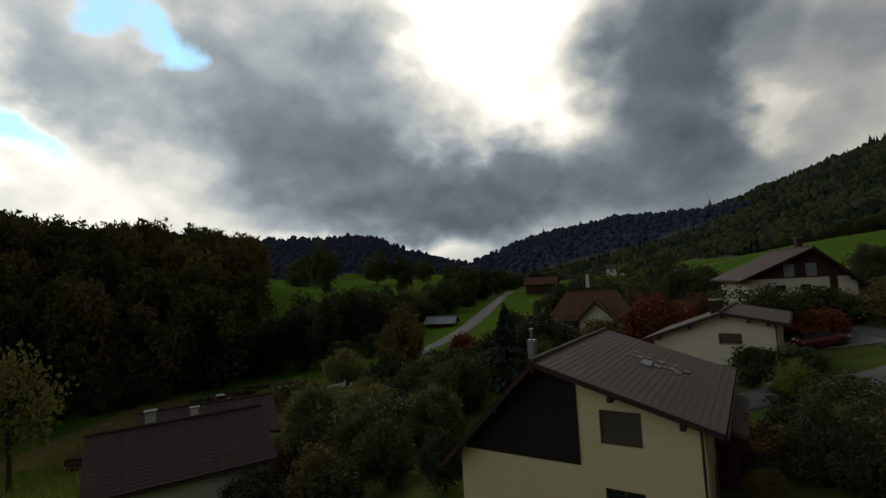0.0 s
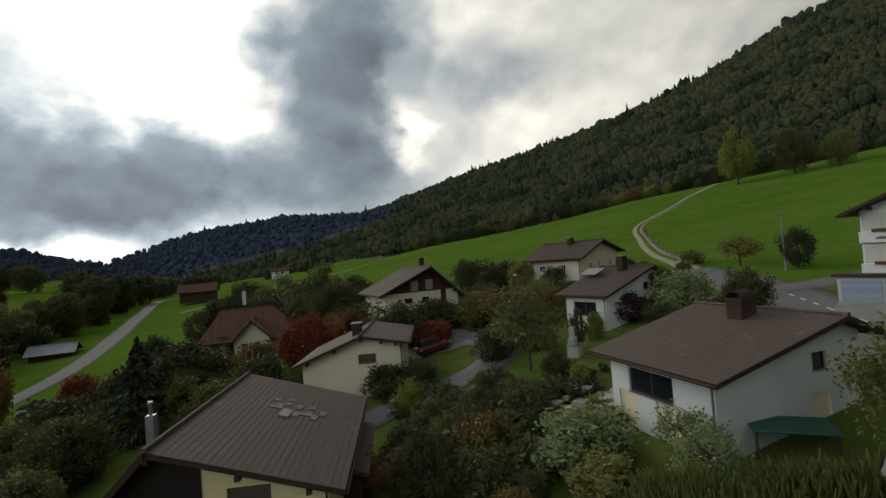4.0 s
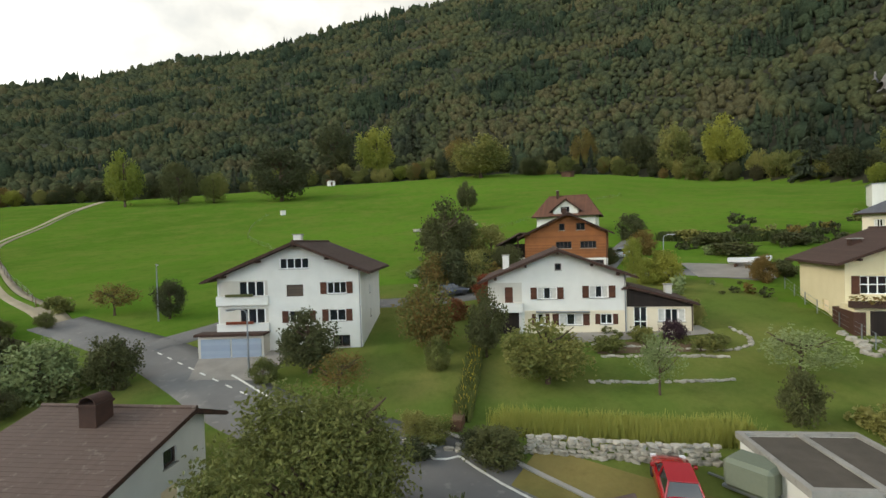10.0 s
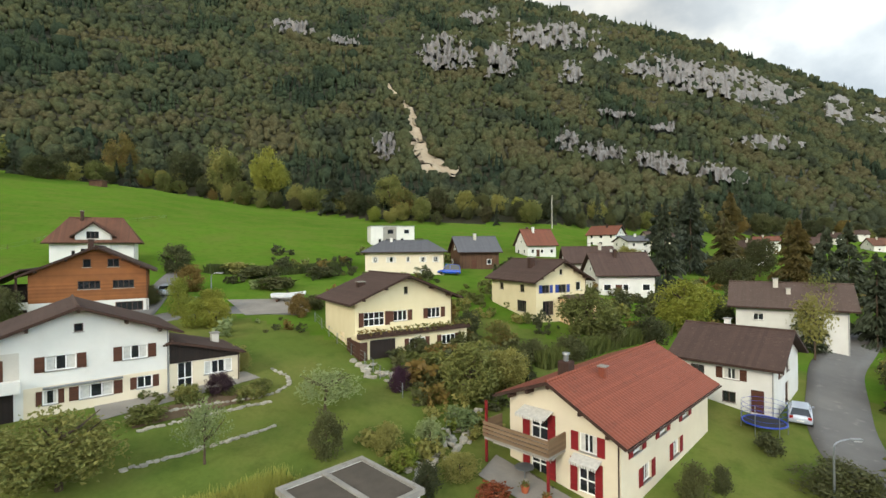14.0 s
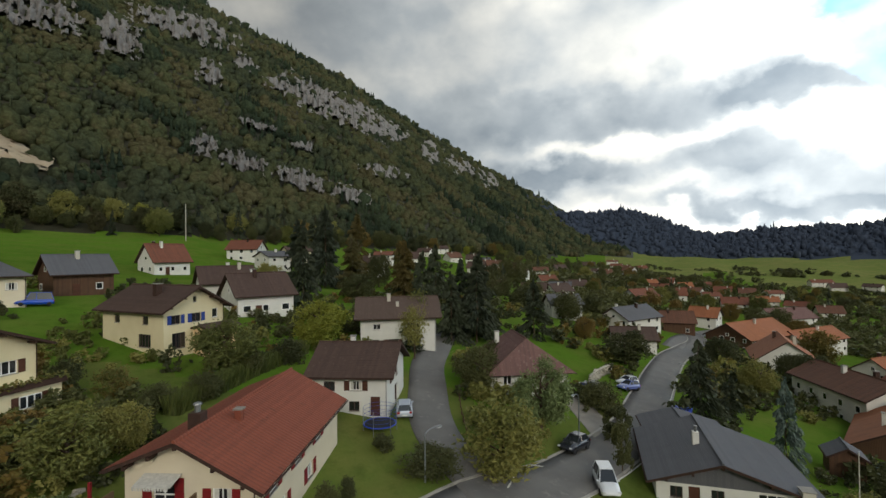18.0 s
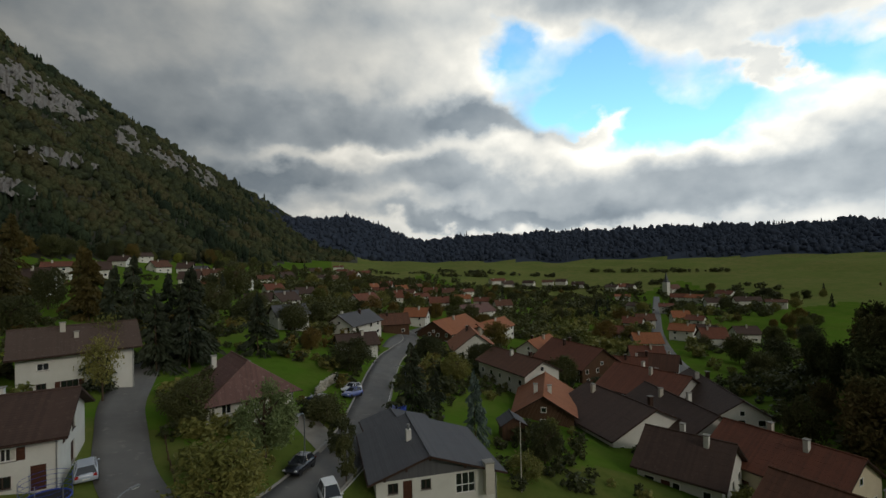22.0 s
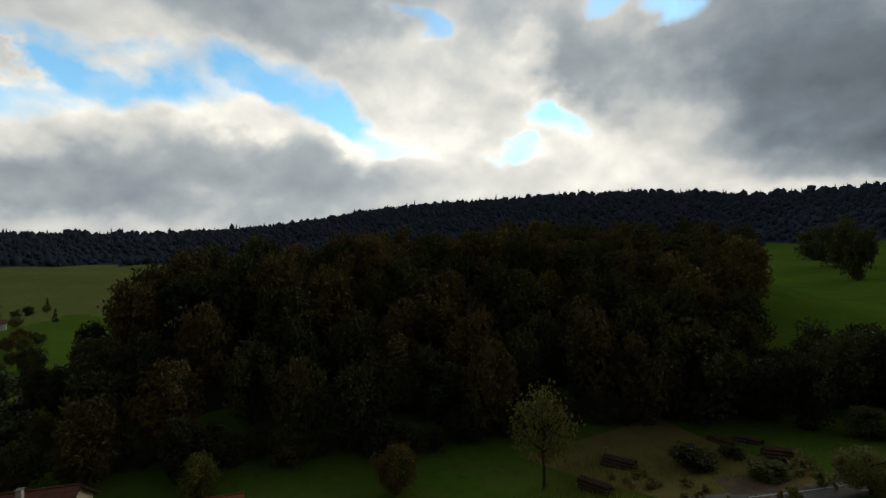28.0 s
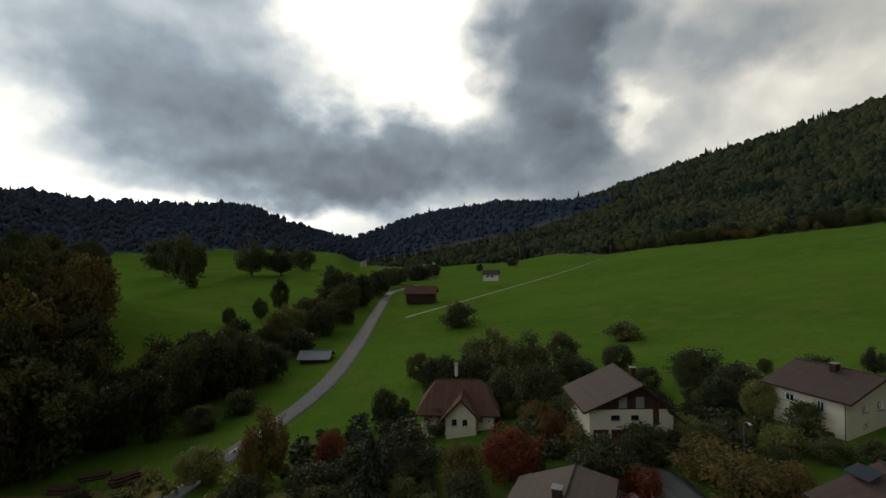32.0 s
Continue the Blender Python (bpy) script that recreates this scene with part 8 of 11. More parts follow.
plant("wood", -30.7, 100.7, 13.4, 9.9, M_LEAF_DARK, "garden_tree", "dark green broadleaved tree", "tree", "garden trees")
plant("wood", -36.3, 99.0, 12.1, 10.0, M_LEAF_DARK, "garden_tree", "dark green broadleaved tree", "tree", "garden trees")
plant("bush", -12.4, 130.9, 9.8, 9.1, M_LEAF_DARK, "bush", "dark green rounded garden bush", "bush", "garden bushes")
plant("wood", -32.6, 139.4, 10.6, 9.8, M_LEAF_DARK, "garden_tree", "dark green broadleaved tree", "tree", "garden trees")
plant("wood", -24.9, 144.7, 10.9, 10.0, M_LEAF_DARK, "garden_tree", "dark green broadleaved tree", "tree", "garden trees")
plant("wood", -16.0, 151.9, 9.4, 8.7, M_LEAF_DARK, "garden_tree", "dark green broadleaved tree", "tree", "garden trees")
plant("wood", -35.9, 124.8, 14.5, 12.0, M_LEAF_DARK, "garden_tree", "dark green broadleaved tree", "tree", "garden trees")
plant("bush", -16.5, 108.4, 5.0, 7.7, M_LEAF_DARK, "bush", "dark green rounded garden bush", "bush", "garden bushes")
plant("bush", -22.5, 101.3, 5.3, 7.3, M_LEAF_DARK, "bush", "dark green rounded garden bush", "bush", "garden bushes")
plant("wood", 84.7, 446.1, 15.3, 30.3, M_LEAF_DARK, "garden_tree", "dark green broadleaved tree", "tree", "garden trees")
plant("wood", 55.7, 396.1, 15.4, 26.7, M_LEAF_DARK, "garden_tree", "dark green broadleaved tree", "tree", "garden trees")
plant("round", 168.6, 515.5, 9.1, 8.4, M_LEAF_DARK, "garden_tree", "dark green broadleaved garden tree", "tree", "garden trees")
plant("round", 207.0, 512.3, 11.9, 16.0, M_LEAF_DARK, "garden_tree", "dark green broadleaved garden tree", "tree", "garden trees")
plant("wood", 108.0, 496.6, 14.6, 22.6, M_LEAF_DARK, "garden_tree", "dark green broadleaved tree", "tree", "garden trees")
plant("wood", 84.2, 486.8, 14.2, 22.0, M_LEAF_DARK, "garden_tree", "dark green broadleaved tree", "tree", "garden trees")
plant("wood", 46.7, 359.0, 15.7, 16.1, M_LEAF_DARK, "garden_tree", "dark green broadleaved tree", "tree", "garden trees")
plant("round", -112.2, 410.1, 30.7, 28.4, M_LEAF_DARK, "garden_tree", "dark green broadleaved garden tree", "tree", "garden trees")
plant("wood", -83.4, 332.9, 37.2, 23.0, M_LEAF_DARK, "garden_tree", "dark green broadleaved tree", "tree", "garden trees")
plant("wood", -165.2, 555.0, 34.8, 38.7, M_LEAF_DARK, "garden_tree", "dark green broadleaved tree", "tree", "garden trees")
plant("round", 236.5, 19.4, 26.8, 28.7, M_LEAF_DARK, "garden_tree", "dark green broadleaved garden tree", "tree", "garden trees")
plant("round", 393.1, -42.0, 42.7, 35.1, M_LEAF_YELLOW, "garden_tree", "yellow-green broadleaved garden tree", "tree", "garden trees")
plant("round", 421.2, -9.0, 45.6, 32.8, M_LEAF_DARK, "garden_tree", "dark green broadleaved garden tree", "tree", "garden trees")
plant("round", 249.7, 88.5, 25.2, 17.5, M_LEAF_YELLOW, "garden_tree", "yellow-green broadleaved garden tree", "tree", "garden trees")
plant("round", 270.9, -89.7, 23.9, 37.9, M_LEAF_GREEN, "garden_tree", "green broadleaved garden tree", "tree", "garden trees")
plant("round", 249.9, 51.1, 15.2, 14.0, M_LEAF_GREEN, "garden_tree", "green broadleaved garden tree", "tree", "garden trees")
plant("spruce", 175.9, -216.1, 29.9, 16.0, M_NEEDLE, "spruce", "dark pointed spruce in a garden", "tree", "garden spruces")
plant("spruce", 420.4, -77.0, 41.3, 18.7, M_NEEDLE, "spruce", "dark pointed spruce in a garden", "tree", "garden spruces")
plant("bush", 268.8, -122.3, 10.6, 16.4, M_LEAF_DARK, "bush", "dark green rounded garden bush", "bush", "garden bushes")
plant("round", 359.1, -102.3, 26.9, 24.9, M_LEAF_AUTUMN, "garden_tree", "autumn-tinted broadleaved garden tree", "tree", "garden trees")
plant("round", 249.0, -202.6, 30.7, 21.3, M_LEAF_GREEN, "garden_tree", "green broadleaved garden tree", "tree", "garden trees")
plant("round", 222.2, -214.5, 29.5, 23.9, M_LEAF_YELLOW, "garden_tree", "yellow-green broadleaved garden tree", "tree", "garden trees")
plant("round", 305.8, -176.7, 25.4, 19.6, M_LEAF_AUTUMN, "garden_tree", "autumn-tinted broadleaved garden tree", "tree", "garden trees")
plant("round", 274.4, -195.8, 24.2, 22.4, M_LEAF_DARK, "garden_tree", "dark green broadleaved garden tree", "tree", "garden trees")
plant("round", 252.3, 66.8, 21.7, 17.3, M_LEAF_DARK, "garden_tree", "dark green broadleaved garden tree", "tree", "garden trees")
plant("round", 148.7, -230.6, 19.7, 18.2, M_LEAF_GREEN, "garden_tree", "green broadleaved garden tree", "tree", "garden trees")
plant("spruce", 5.9, 51.1, 8.2, 5.7, M_NEEDLE, "spruce", "dark pointed spruce in a garden", "tree", "garden spruces")
plant("round", 1.1, 44.3, 5.5, 5.6, M_LEAF_DARK, "garden_tree", "dark green broadleaved garden tree", "tree", "garden trees")
plant("round", -2.5, 49.9, 5.6, 5.8, M_LEAF_GREEN, "garden_tree", "green broadleaved garden tree", "tree", "garden trees")
plant("round", -7.5, 59.4, 5.9, 6.2, M_LEAF_DARK, "garden_tree", "dark green broadleaved garden tree", "tree", "garden trees")
plant("round", -16.2, 76.6, 5.8, 8.0, M_LEAF_GREEN, "garden_tree", "green broadleaved garden tree", "tree", "garden trees")
plant("round", 2.3, 74.6, 4.5, 4.2, M_LEAF_AUTUMN, "garden_tree", "autumn-tinted broadleaved garden tree", "tree", "garden trees")
plant("round", -7.0, 42.0, 4.9, 6.0, M_LEAF_GREEN, "garden_tree", "green broadleaved garden tree", "tree", "garden trees")
plant("round", -13.5, 48.1, 5.1, 6.4, M_LEAF_GREEN, "garden_tree", "green broadleaved garden tree", "tree", "garden trees")
plant("round", -1.3, 36.2, 4.2, 4.7, M_LEAF_DARK, "garden_tree", "dark green broadleaved garden tree", "tree", "garden trees")
plant("open", -20.1, 55.8, 4.5, 4.1, M_LEAF_AUTUMN, "garden_tree", "thin-leaved autumn-tinted garden tree", "tree", "garden trees")
plant("open", 12.7, 21.4, 2.4, 4.4, M_LEAF_RED, "garden_tree", "thin-leaved russet garden tree", "tree", "garden trees")
plant("round", 14.5, 18.8, 3.3, 3.1, M_LEAF_DARK, "garden_tree", "dark green broadleaved garden tree", "tree", "garden trees")
plant("bush", 18.0, 11.7, 1.9, 3.2, M_LEAF_GREEN, "bush", "green rounded garden bush", "bush", "garden bushes")
plant("bush", 15.8, 16.5, 2.3, 3.2, M_LEAF_DARK, "bush", "dark green rounded garden bush", "bush", "garden bushes")
plant("open", 19.4, 8.2, 2.9, 2.9, M_LEAF_LIGHT, "garden_tree", "thin-leaved pale green garden tree", "tree", "garden trees")
plant("low", 18.7, 8.5, 1.0, 1.4, M_LEAF_LIGHT, "shrub", "low pale green shrub in a garden bed", "shrub", "garden shrubs")
plant("round", 21.4, 102.4, 6.3, 7.0, M_LEAF_DARK, "garden_tree", "dark green broadleaved garden tree", "tree", "garden trees")
plant("bush", 18.3, 72.1, 4.5, 5.0, M_LEAF_DARK, "bush", "dark green rounded garden bush", "bush", "garden bushes")
plant("round", 23.4, 58.8, 3.8, 4.9, M_LEAF_RED, "garden_tree", "russet broadleaved garden tree", "tree", "garden trees")
plant("round", 32.0, 77.7, 6.0, 7.5, M_LEAF_DARK, "garden_tree", "dark green broadleaved garden tree", "tree", "garden trees")
plant("round", 43.4, 65.4, 4.7, 6.9, M_LEAF_DARK, "garden_tree", "dark green broadleaved garden tree", "tree", "garden trees")
plant("round", 41.4, 53.3, 4.0, 5.2, M_LEAF_DARK, "garden_tree", "dark green broadleaved garden tree", "tree", "garden trees")
plant("bush", 30.8, 31.2, 2.6, 3.9, M_LEAF_DARK, "bush", "dark green rounded garden bush", "bush", "garden bushes")
plant("open", -46.1, 50.7, 14.5, 10.3, M_LEAF_GREEN, "garden_tree", "thin-leaved green garden tree", "tree", "garden trees")
plant("round", -9.0, 31.8, 4.7, 4.3, M_LEAF_DARK, "garden_tree", "dark green broadleaved garden tree", "tree", "garden trees")
plant("round", -4.0, 30.0, 4.3, 4.4, M_LEAF_DARK, "garden_tree", "dark green broadleaved garden tree", "tree", "garden trees")
plant("round", -0.6, 27.2, 3.5, 3.3, M_LEAF_DARK, "garden_tree", "dark green broadleaved garden tree", "tree", "garden trees")
plant("round", -4.0, 44.6, 4.5, 5.7, M_LEAF_DARK, "garden_tree", "dark green broadleaved garden tree", "tree", "garden trees")
plant("round", 0.0, 53.3, 3.9, 5.5, M_LEAF_GREEN, "garden_tree", "green broadleaved garden tree", "tree", "garden trees")
plant("round", -12.2, 34.6, 3.8, 3.5, M_LEAF_GREEN, "garden_tree", "green broadleaved garden tree", "tree", "garden trees")
plant("low", -26.9, 74.8, 2.5, 5.4, M_LEAF_AUTUMN, "shrub", "low autumn-tinted shrub in a garden bed", "shrub", "garden shrubs")
plant("low", -33.4, 79.5, 2.3, 3.9, M_LEAF_DARK, "shrub", "low dark green shrub in a garden bed", "shrub", "garden shrubs")
plant("bush", -19.3, 33.9, 1.5, 3.2, M_LEAF_GREEN, "bush", "green rounded garden bush", "bush", "garden bushes")
plant("round", -59.4, 34.0, 7.6, 7.0, M_LEAF_AUTUMN, "garden_tree", "autumn-tinted broadleaved garden tree", "tree", "garden trees")
plant("wood", -82.3, 8.7, 9.9, 7.1, M_LEAF_DARK, "garden_tree", "dark green broadleaved tree", "tree", "garden trees")
plant("bush", -76.4, 10.3, 6.3, 5.8, M_LEAF_GREEN, "bush", "green rounded garden bush", "bush", "garden bushes")
plant("low", -35.6, 72.3, 3.2, 6.9, M_LEAF_DARK, "shrub", "low dark green shrub in a garden bed", "shrub", "garden shrubs")

# shrubbery that fills the gardens between the houses
rs = random.Random(31)
KEEP_OFF = [(4.6, 26.2, 9.5), (26, 12, 7.5), (21, 39, 6.5), (38, 28, 6.5), (39, 56, 8.5), (20, 69, 8), (16.5, -3, 7), (-17, 34, 7), (-18, 41, 7), (26, 17, 5)]
LANES = [(12, 30.5), (21.1, 31.2), (26.5, 30.2), (31, 31.2), (34.6, 35), (36, 40), (36.7, 44.6), (36, 49), (31, 42), (59, 22), (52, 15.4), (44, 9.6), (36.7, 4.4), (32, -0.5), (28, -4), (25, -6.6)]
filled = []
for x0, x1, y0, y1, many, low, high in ((-14, 14, 26, 64, 70, 1.6, 4.2), (9, 24, 8, 33, 34, 1.2, 2.6), (22, 66, 20, 66, 60, 1.2, 3.0), (10, 34, 60, 78, 26, 2.0, 4.5), (-8, 16, 8, 22, 14, 1.0, 2.2)):
    for _ in range(many * 4):
        x, y = rs.uniform(x0, x1), rs.uniform(y0, y1)
        if any((x - a) ** 2 + (y - b) ** 2 < c * c for a, b, c in KEEP_OFF) or any((x - a) ** 2 + (y - b) ** 2 < 16 for a, b in LANES) or any((x - a) ** 2 + (y - b) ** 2 < 4 for a, b in filled):
            continue
        if math.hypot(x - 2, y) < 11 or noise.noise(Vector((x * 0.09, y * 0.09, 1))) < -0.22:
            continue
        filled.append((x, y))
        tall = rs.uniform(low, high)
        plant(rs.choice(("bush", "bush", "round")), x, y, tall, tall * rs.uniform(1.0, 1.5), rs.choice((M_LEAF_DARK, M_LEAF_DARK, M_LEAF_GREEN, M_LEAF_AUTUMN)), "bush", "rounded bush in a garden shrubbery", "bush", "garden shrubbery")
        if len(filled) % many == 0:
            break

# ---------------------------------------------------------------- masses of low planting
def light_bush(seed):
    centres = crown_points(220, 20, seed, (-0.15, 0.4))
    r = np.random.RandomState(seed)
    pos = centres + r.normal(0, 0.085, centres.shape)
    u = r.normal(0, 1, pos.shape)
    u /= np.linalg.norm(u, axis=1)[:, None]
    v = np.cross(u, r.normal(0, 1, pos.shape))
    v /= np.linalg.norm(v, axis=1)[:, None]
    s = 0.115 * r.uniform(0.6, 1.3, len(pos))[:, None]
    return np.stack([pos - u * s, pos - v * s * 0.6, pos + u * s, pos + v * s * 0.6], 1)


BUSH_FORMS = [light_bush(k + 40) for k in range(4)]


def shrub_mass(corners, many, low, high, material, label, seed, keep_off=()):
    """Close planting that nobody could count, inside four corners on the slope."""
    r = np.random.RandomState(seed)
    c = [np.array(p) for p in corners]
    quads = []
    for k in range(many):
        a, b = r.uniform(0, 1, 2)
        x, y = (c[0] * (1 - a) + c[1] * a) * (1 - b) + (c[3] * (1 - a) + c[2] * a) * b
        if any((x - hx) ** 2 + (y - hy) ** 2 < hr * hr for hx, hy, hr in keep_off):
            continue
        if keep_off and (abs((y + 61) - (x + 183) * 0.37) < 8 and x < -138 or abs((y + 105) - (x + 86) * 0.75) < 8 and -200 < x < -84 or (-125 < x < -30 and -118 < y < -40)):
            continue
        tall, turn = r.uniform(low, high), r.uniform(0, 6.28)
        wide = tall * r.uniform(1.0, 1.7)
        q = BUSH_FORMS[k % 4]
        p = np.stack([(q[..., 0] * cos(turn) - q[..., 1] * sin(turn)) * wide + x, (q[..., 0] * sin(turn) + q[..., 1] * cos(turn)) * wide + y, q[..., 2] * tall + ground_z(x, y)], -1)
        quads.append(p.reshape(-1, 3))
    verts = np.concatenate(quads)
    tagged(dress("shrubbery", mesh_of("shrubbery", verts.tolist(), np.arange(len(verts)).reshape(-1, 4).tolist()), material), label, "shrubs", kind="stuff")


shrub_mass(((31.6, -45.0), (19.6, -57.2), (16.1, -43.9), (22.3, -33.4)), 45, 0.7, 1.8, M_LEAF_DARK, "dense dark shrubs below a terrace garden", 3)
shrub_mass(((29.8, -42.8), (20.6, -54.0), (17.5, -43.5), (22.5, -34.9)), 25, 0.6, 1.4, M_LEAF_AUTUMN, "autumn-tinted shrubs in a rock garden", 4)
shrub_mass(((34.9, -67.1), (18.3, -74.3), (17.7, -63.6), (30.1, -56.4)), 16, 0.6, 1.5, M_LEAF_GREEN, "green shrubs along a lawn", 5)
shrub_mass(((17.8, -86.1), (6.0, -92.0), (5.7, -80.3), (15.6, -72.5)), 14, 0.8, 2, M_LEAF_DARK, "dark shrubs behind a house", 6)
shrub_mass(((-18.8, -70.7), (-25.5, -62.5), (-22.2, -46.5), (-13.0, -45.2)), 34, 0.8, 2.4, M_LEAF_GREEN, "overgrown green garden between two lanes", 7)
shrub_mass(((-34.9, -63.7), (-42.5, -63.1), (-34.2, -54.0), (-29.7, -54.8)), 12, 0.8, 2, M_LEAF_DARK, "dark bushes beside the road", 8)
shrub_mass(((-79.7, -86.5), (-117.6, -85.5), (-79.7, -59.4), (-58.4, -59.8)), 26, 1, 2.6, M_LEAF_DARK, "orchard bushes below the village", 9)
shrub_mass(((-53.7, -44.5), (-70.1, -34.7), (-53.4, -28.1), (-41.9, -34.4)), 26, 0.8, 2.2, M_LEAF_DARK, "dark bushes below the farmhouse", 10)
shrub_mass(((22.5, -27.2), (18.3, -40.0), (15.4, -34.9), (18.4, -24.9)), 14, 0.6, 1.4, M_LEAF_GREEN, "green bushes on a stony bank", 11)
shrub_mass(((21.5, -27.0), (17.9, -37.7), (16.0, -34.4), (18.7, -25.3)), 8, 0.5, 1.1, M_LEAF_YELLOW, "yellow-green bushes on a stony bank", 12)
shrub_mass(((74.7, -14.3), (74.5, -27.2), (56.8, -20.4), (62.0, -11.7)), 36, 1, 2.6, M_LEAF_DARK, "dense dark bushes on a bank", 13)
shrub_mass(((71.4, -14.3), (68.5, -24.9), (59.1, -20.6), (63.8, -12.7)), 14, 0.8, 2, M_LEAF_AUTUMN, "autumn-tinted bushes on a bank", 14)
shrub_mass(((40.1, -23.9), (34.8, -31.1), (32.3, -28.7), (37.2, -21.5)), 26, 0.4, 0.9, M_LEAF_GREEN, "low green planting in terrace beds", 15)
shrub_mass(((33.4, -45.2), (27.1, -53.6), (22.3, -44.5), (26.8, -40.9)), 30, 0.5, 1.3, M_LEAF_AUTUMN, "mixed shrubs round a terrace", 16)
shrub_mass(((37.8, -79.8), (29.3, -67.9), (24.3, -53.4), (29.4, -60.5)), 14, 0.5, 1.2, M_LEAF_GREEN, "green shrubs on a lawn edge", 17)
shrub_mass(((21.9, -110.9), (-2.9, -149.3), (-0.3, -82.6), (14.8, -79.3)), 30, 0.8, 2.2, M_LEAF_DARK, "dark garden shrubs between houses", 18)
shrub_mass(((77.8, -60.5), (66.6, -88.3), (57.1, -75.1), (66.1, -51.1)), 26, 0.6, 1.4, M_LEAF_DARK, "dark planting along the meadow edge", 19)
shrub_mass(((51.5, 73.2), (52.1, 42.0), (39.9, 32.1), (38.4, 47.5)), 46, 0.8, 2.2, M_LEAF_DARK, "dense dark garden shrubs", 20)
shrub_mass(((42.4, 48.2), (43.2, 34.8), (32.4, 25.9), (31.4, 31.2)), 26, 0.7, 1.8, M_LEAF_AUTUMN, "autumn-tinted garden shrubs", 21)
shrub_mass(((30.4, 24.4), (31.1, 19.8), (25.8, 16.4), (25.0, 20.0)), 18, 0.5, 1.2, M_LEAF_DARK, "dark plants among boulders", 22)
shrub_mass(((51.3, 30.0), (49.6, 17.5), (42.4, 14.0), (43.2, 24.0)), 26, 0.8, 2, M_LEAF_DARK, "bushes behind a brown roof", 23)
shrub_mass(((20.6, 29.2), (24.1, 14.6), (20.2, 12.2), (16.9, 22.0)), 50, 0.6, 1.5, M_LEAF_GREEN, "green bushes below a white house", 24)
shrub_mass(((-29.1, 93.5), (5.0, 58.9), (2.6, 34.0), (-17.1, 48.7)), 60, 1, 2.6, M_LEAF_GREEN, "thick green bushes on the slope", 25)
shrub_mass(((22.2, 33.5), (28.4, 18.6), (18.6, 11.3), (14.2, 20.2)), 60, 0.8, 2, M_LEAF_DARK, "thick dark bushes on the slope", 26)
shrub_mass(((-2.4, 87.2), (16.5, 85.6), (12.9, 59.1), (-6.6, 63.9)), 50, 1, 3, M_LEAF_DARK, "thick dark garden bushes beside the road", 27)
shrub_mass(((-44.7, 63.0), (-22.5, 69.2), (-20.3, 62.9), (-41.6, 58.5)), 20, 0.5, 1.1, M_LEAF_AUTUMN, "scrub at the field edge", 28)
shrub_mass(((30.3, 69.5), (53.7, 68.3), (45.1, 53.8), (27.5, 54.9)), 40, 1, 3, M_LEAF_DARK, "dense bushes between the houses", 29)
shrub_mass(((54.3, 63.0), (62.4, 55.0), (54.7, 40.5), (46.2, 49.2)), 30, 0.8, 2.2, M_LEAF_DARK, "dense bushes round a white house", 30)
shrub_mass(((-172.6, -31.4), (-235.3, -10.9), (-105.5, -5.1), (-116.2, -19.9)), 20, 1.5, 4, M_LEAF_DARK, "bushes along the stream", 31)
shrub_mass(((-98.8, -109.0), (-135.6, -102.4), (-80.2, -62.2), (-59.8, -68.2)), 40, 1, 3, M_LEAF_DARK, "orchard and bushes below the village street", 32)
shrub_mass(((-175.2, -36.5), (-109.8, 1.3), (-90.0, 1.6), (-94.8, -14.5)), 50, 1.5, 4, M_LEAF_DARK, "dark bushes along the stream", 33)
shrub_mass(((7.3, -102.3), (-8.8, -111.2), (-5.9, -85.1), (6.6, -80.8)), 26, 0.8, 2.4, M_LEAF_DARK, "dark bushes between houses", 34)
shrub_mass(((40.0, -83.7), (11.0, -82.5), (9.4, -61.8), (30.7, -61.9)), 26, 0.6, 1.6, M_LEAF_GREEN, "green shrubs round garden lawns", 35)

# ---------------------------------------------------------------- village houses
HOMES = []


def far_window(home, m, u, v, w, h):
    bm = bmesh.new()
    for a, b, c, d in ((u - w / 2, u + w / 2, v, v + 0.1), (u - w / 2, u + w / 2, v + h - 0.1, v + h), (u - w / 2, u - w / 2 + 0.1, v + 0.1, v + h - 0.1), (u + w / 2 - 0.1, u + w / 2, v + 0.1, v + h - 0.1)):
        box(bm, a, b, 0.0, 0.05, c, d, m)
    frame_ob = part("window", bm, M_FRAME, home)
    bm = bmesh.new()
    box(bm, u - w / 2 + 0.08, u + w / 2 - 0.08, 0.005, 0.02, v + 0.08, v + h - 0.08, m)
    part("pane", bm, M_GLASS, frame_ob)


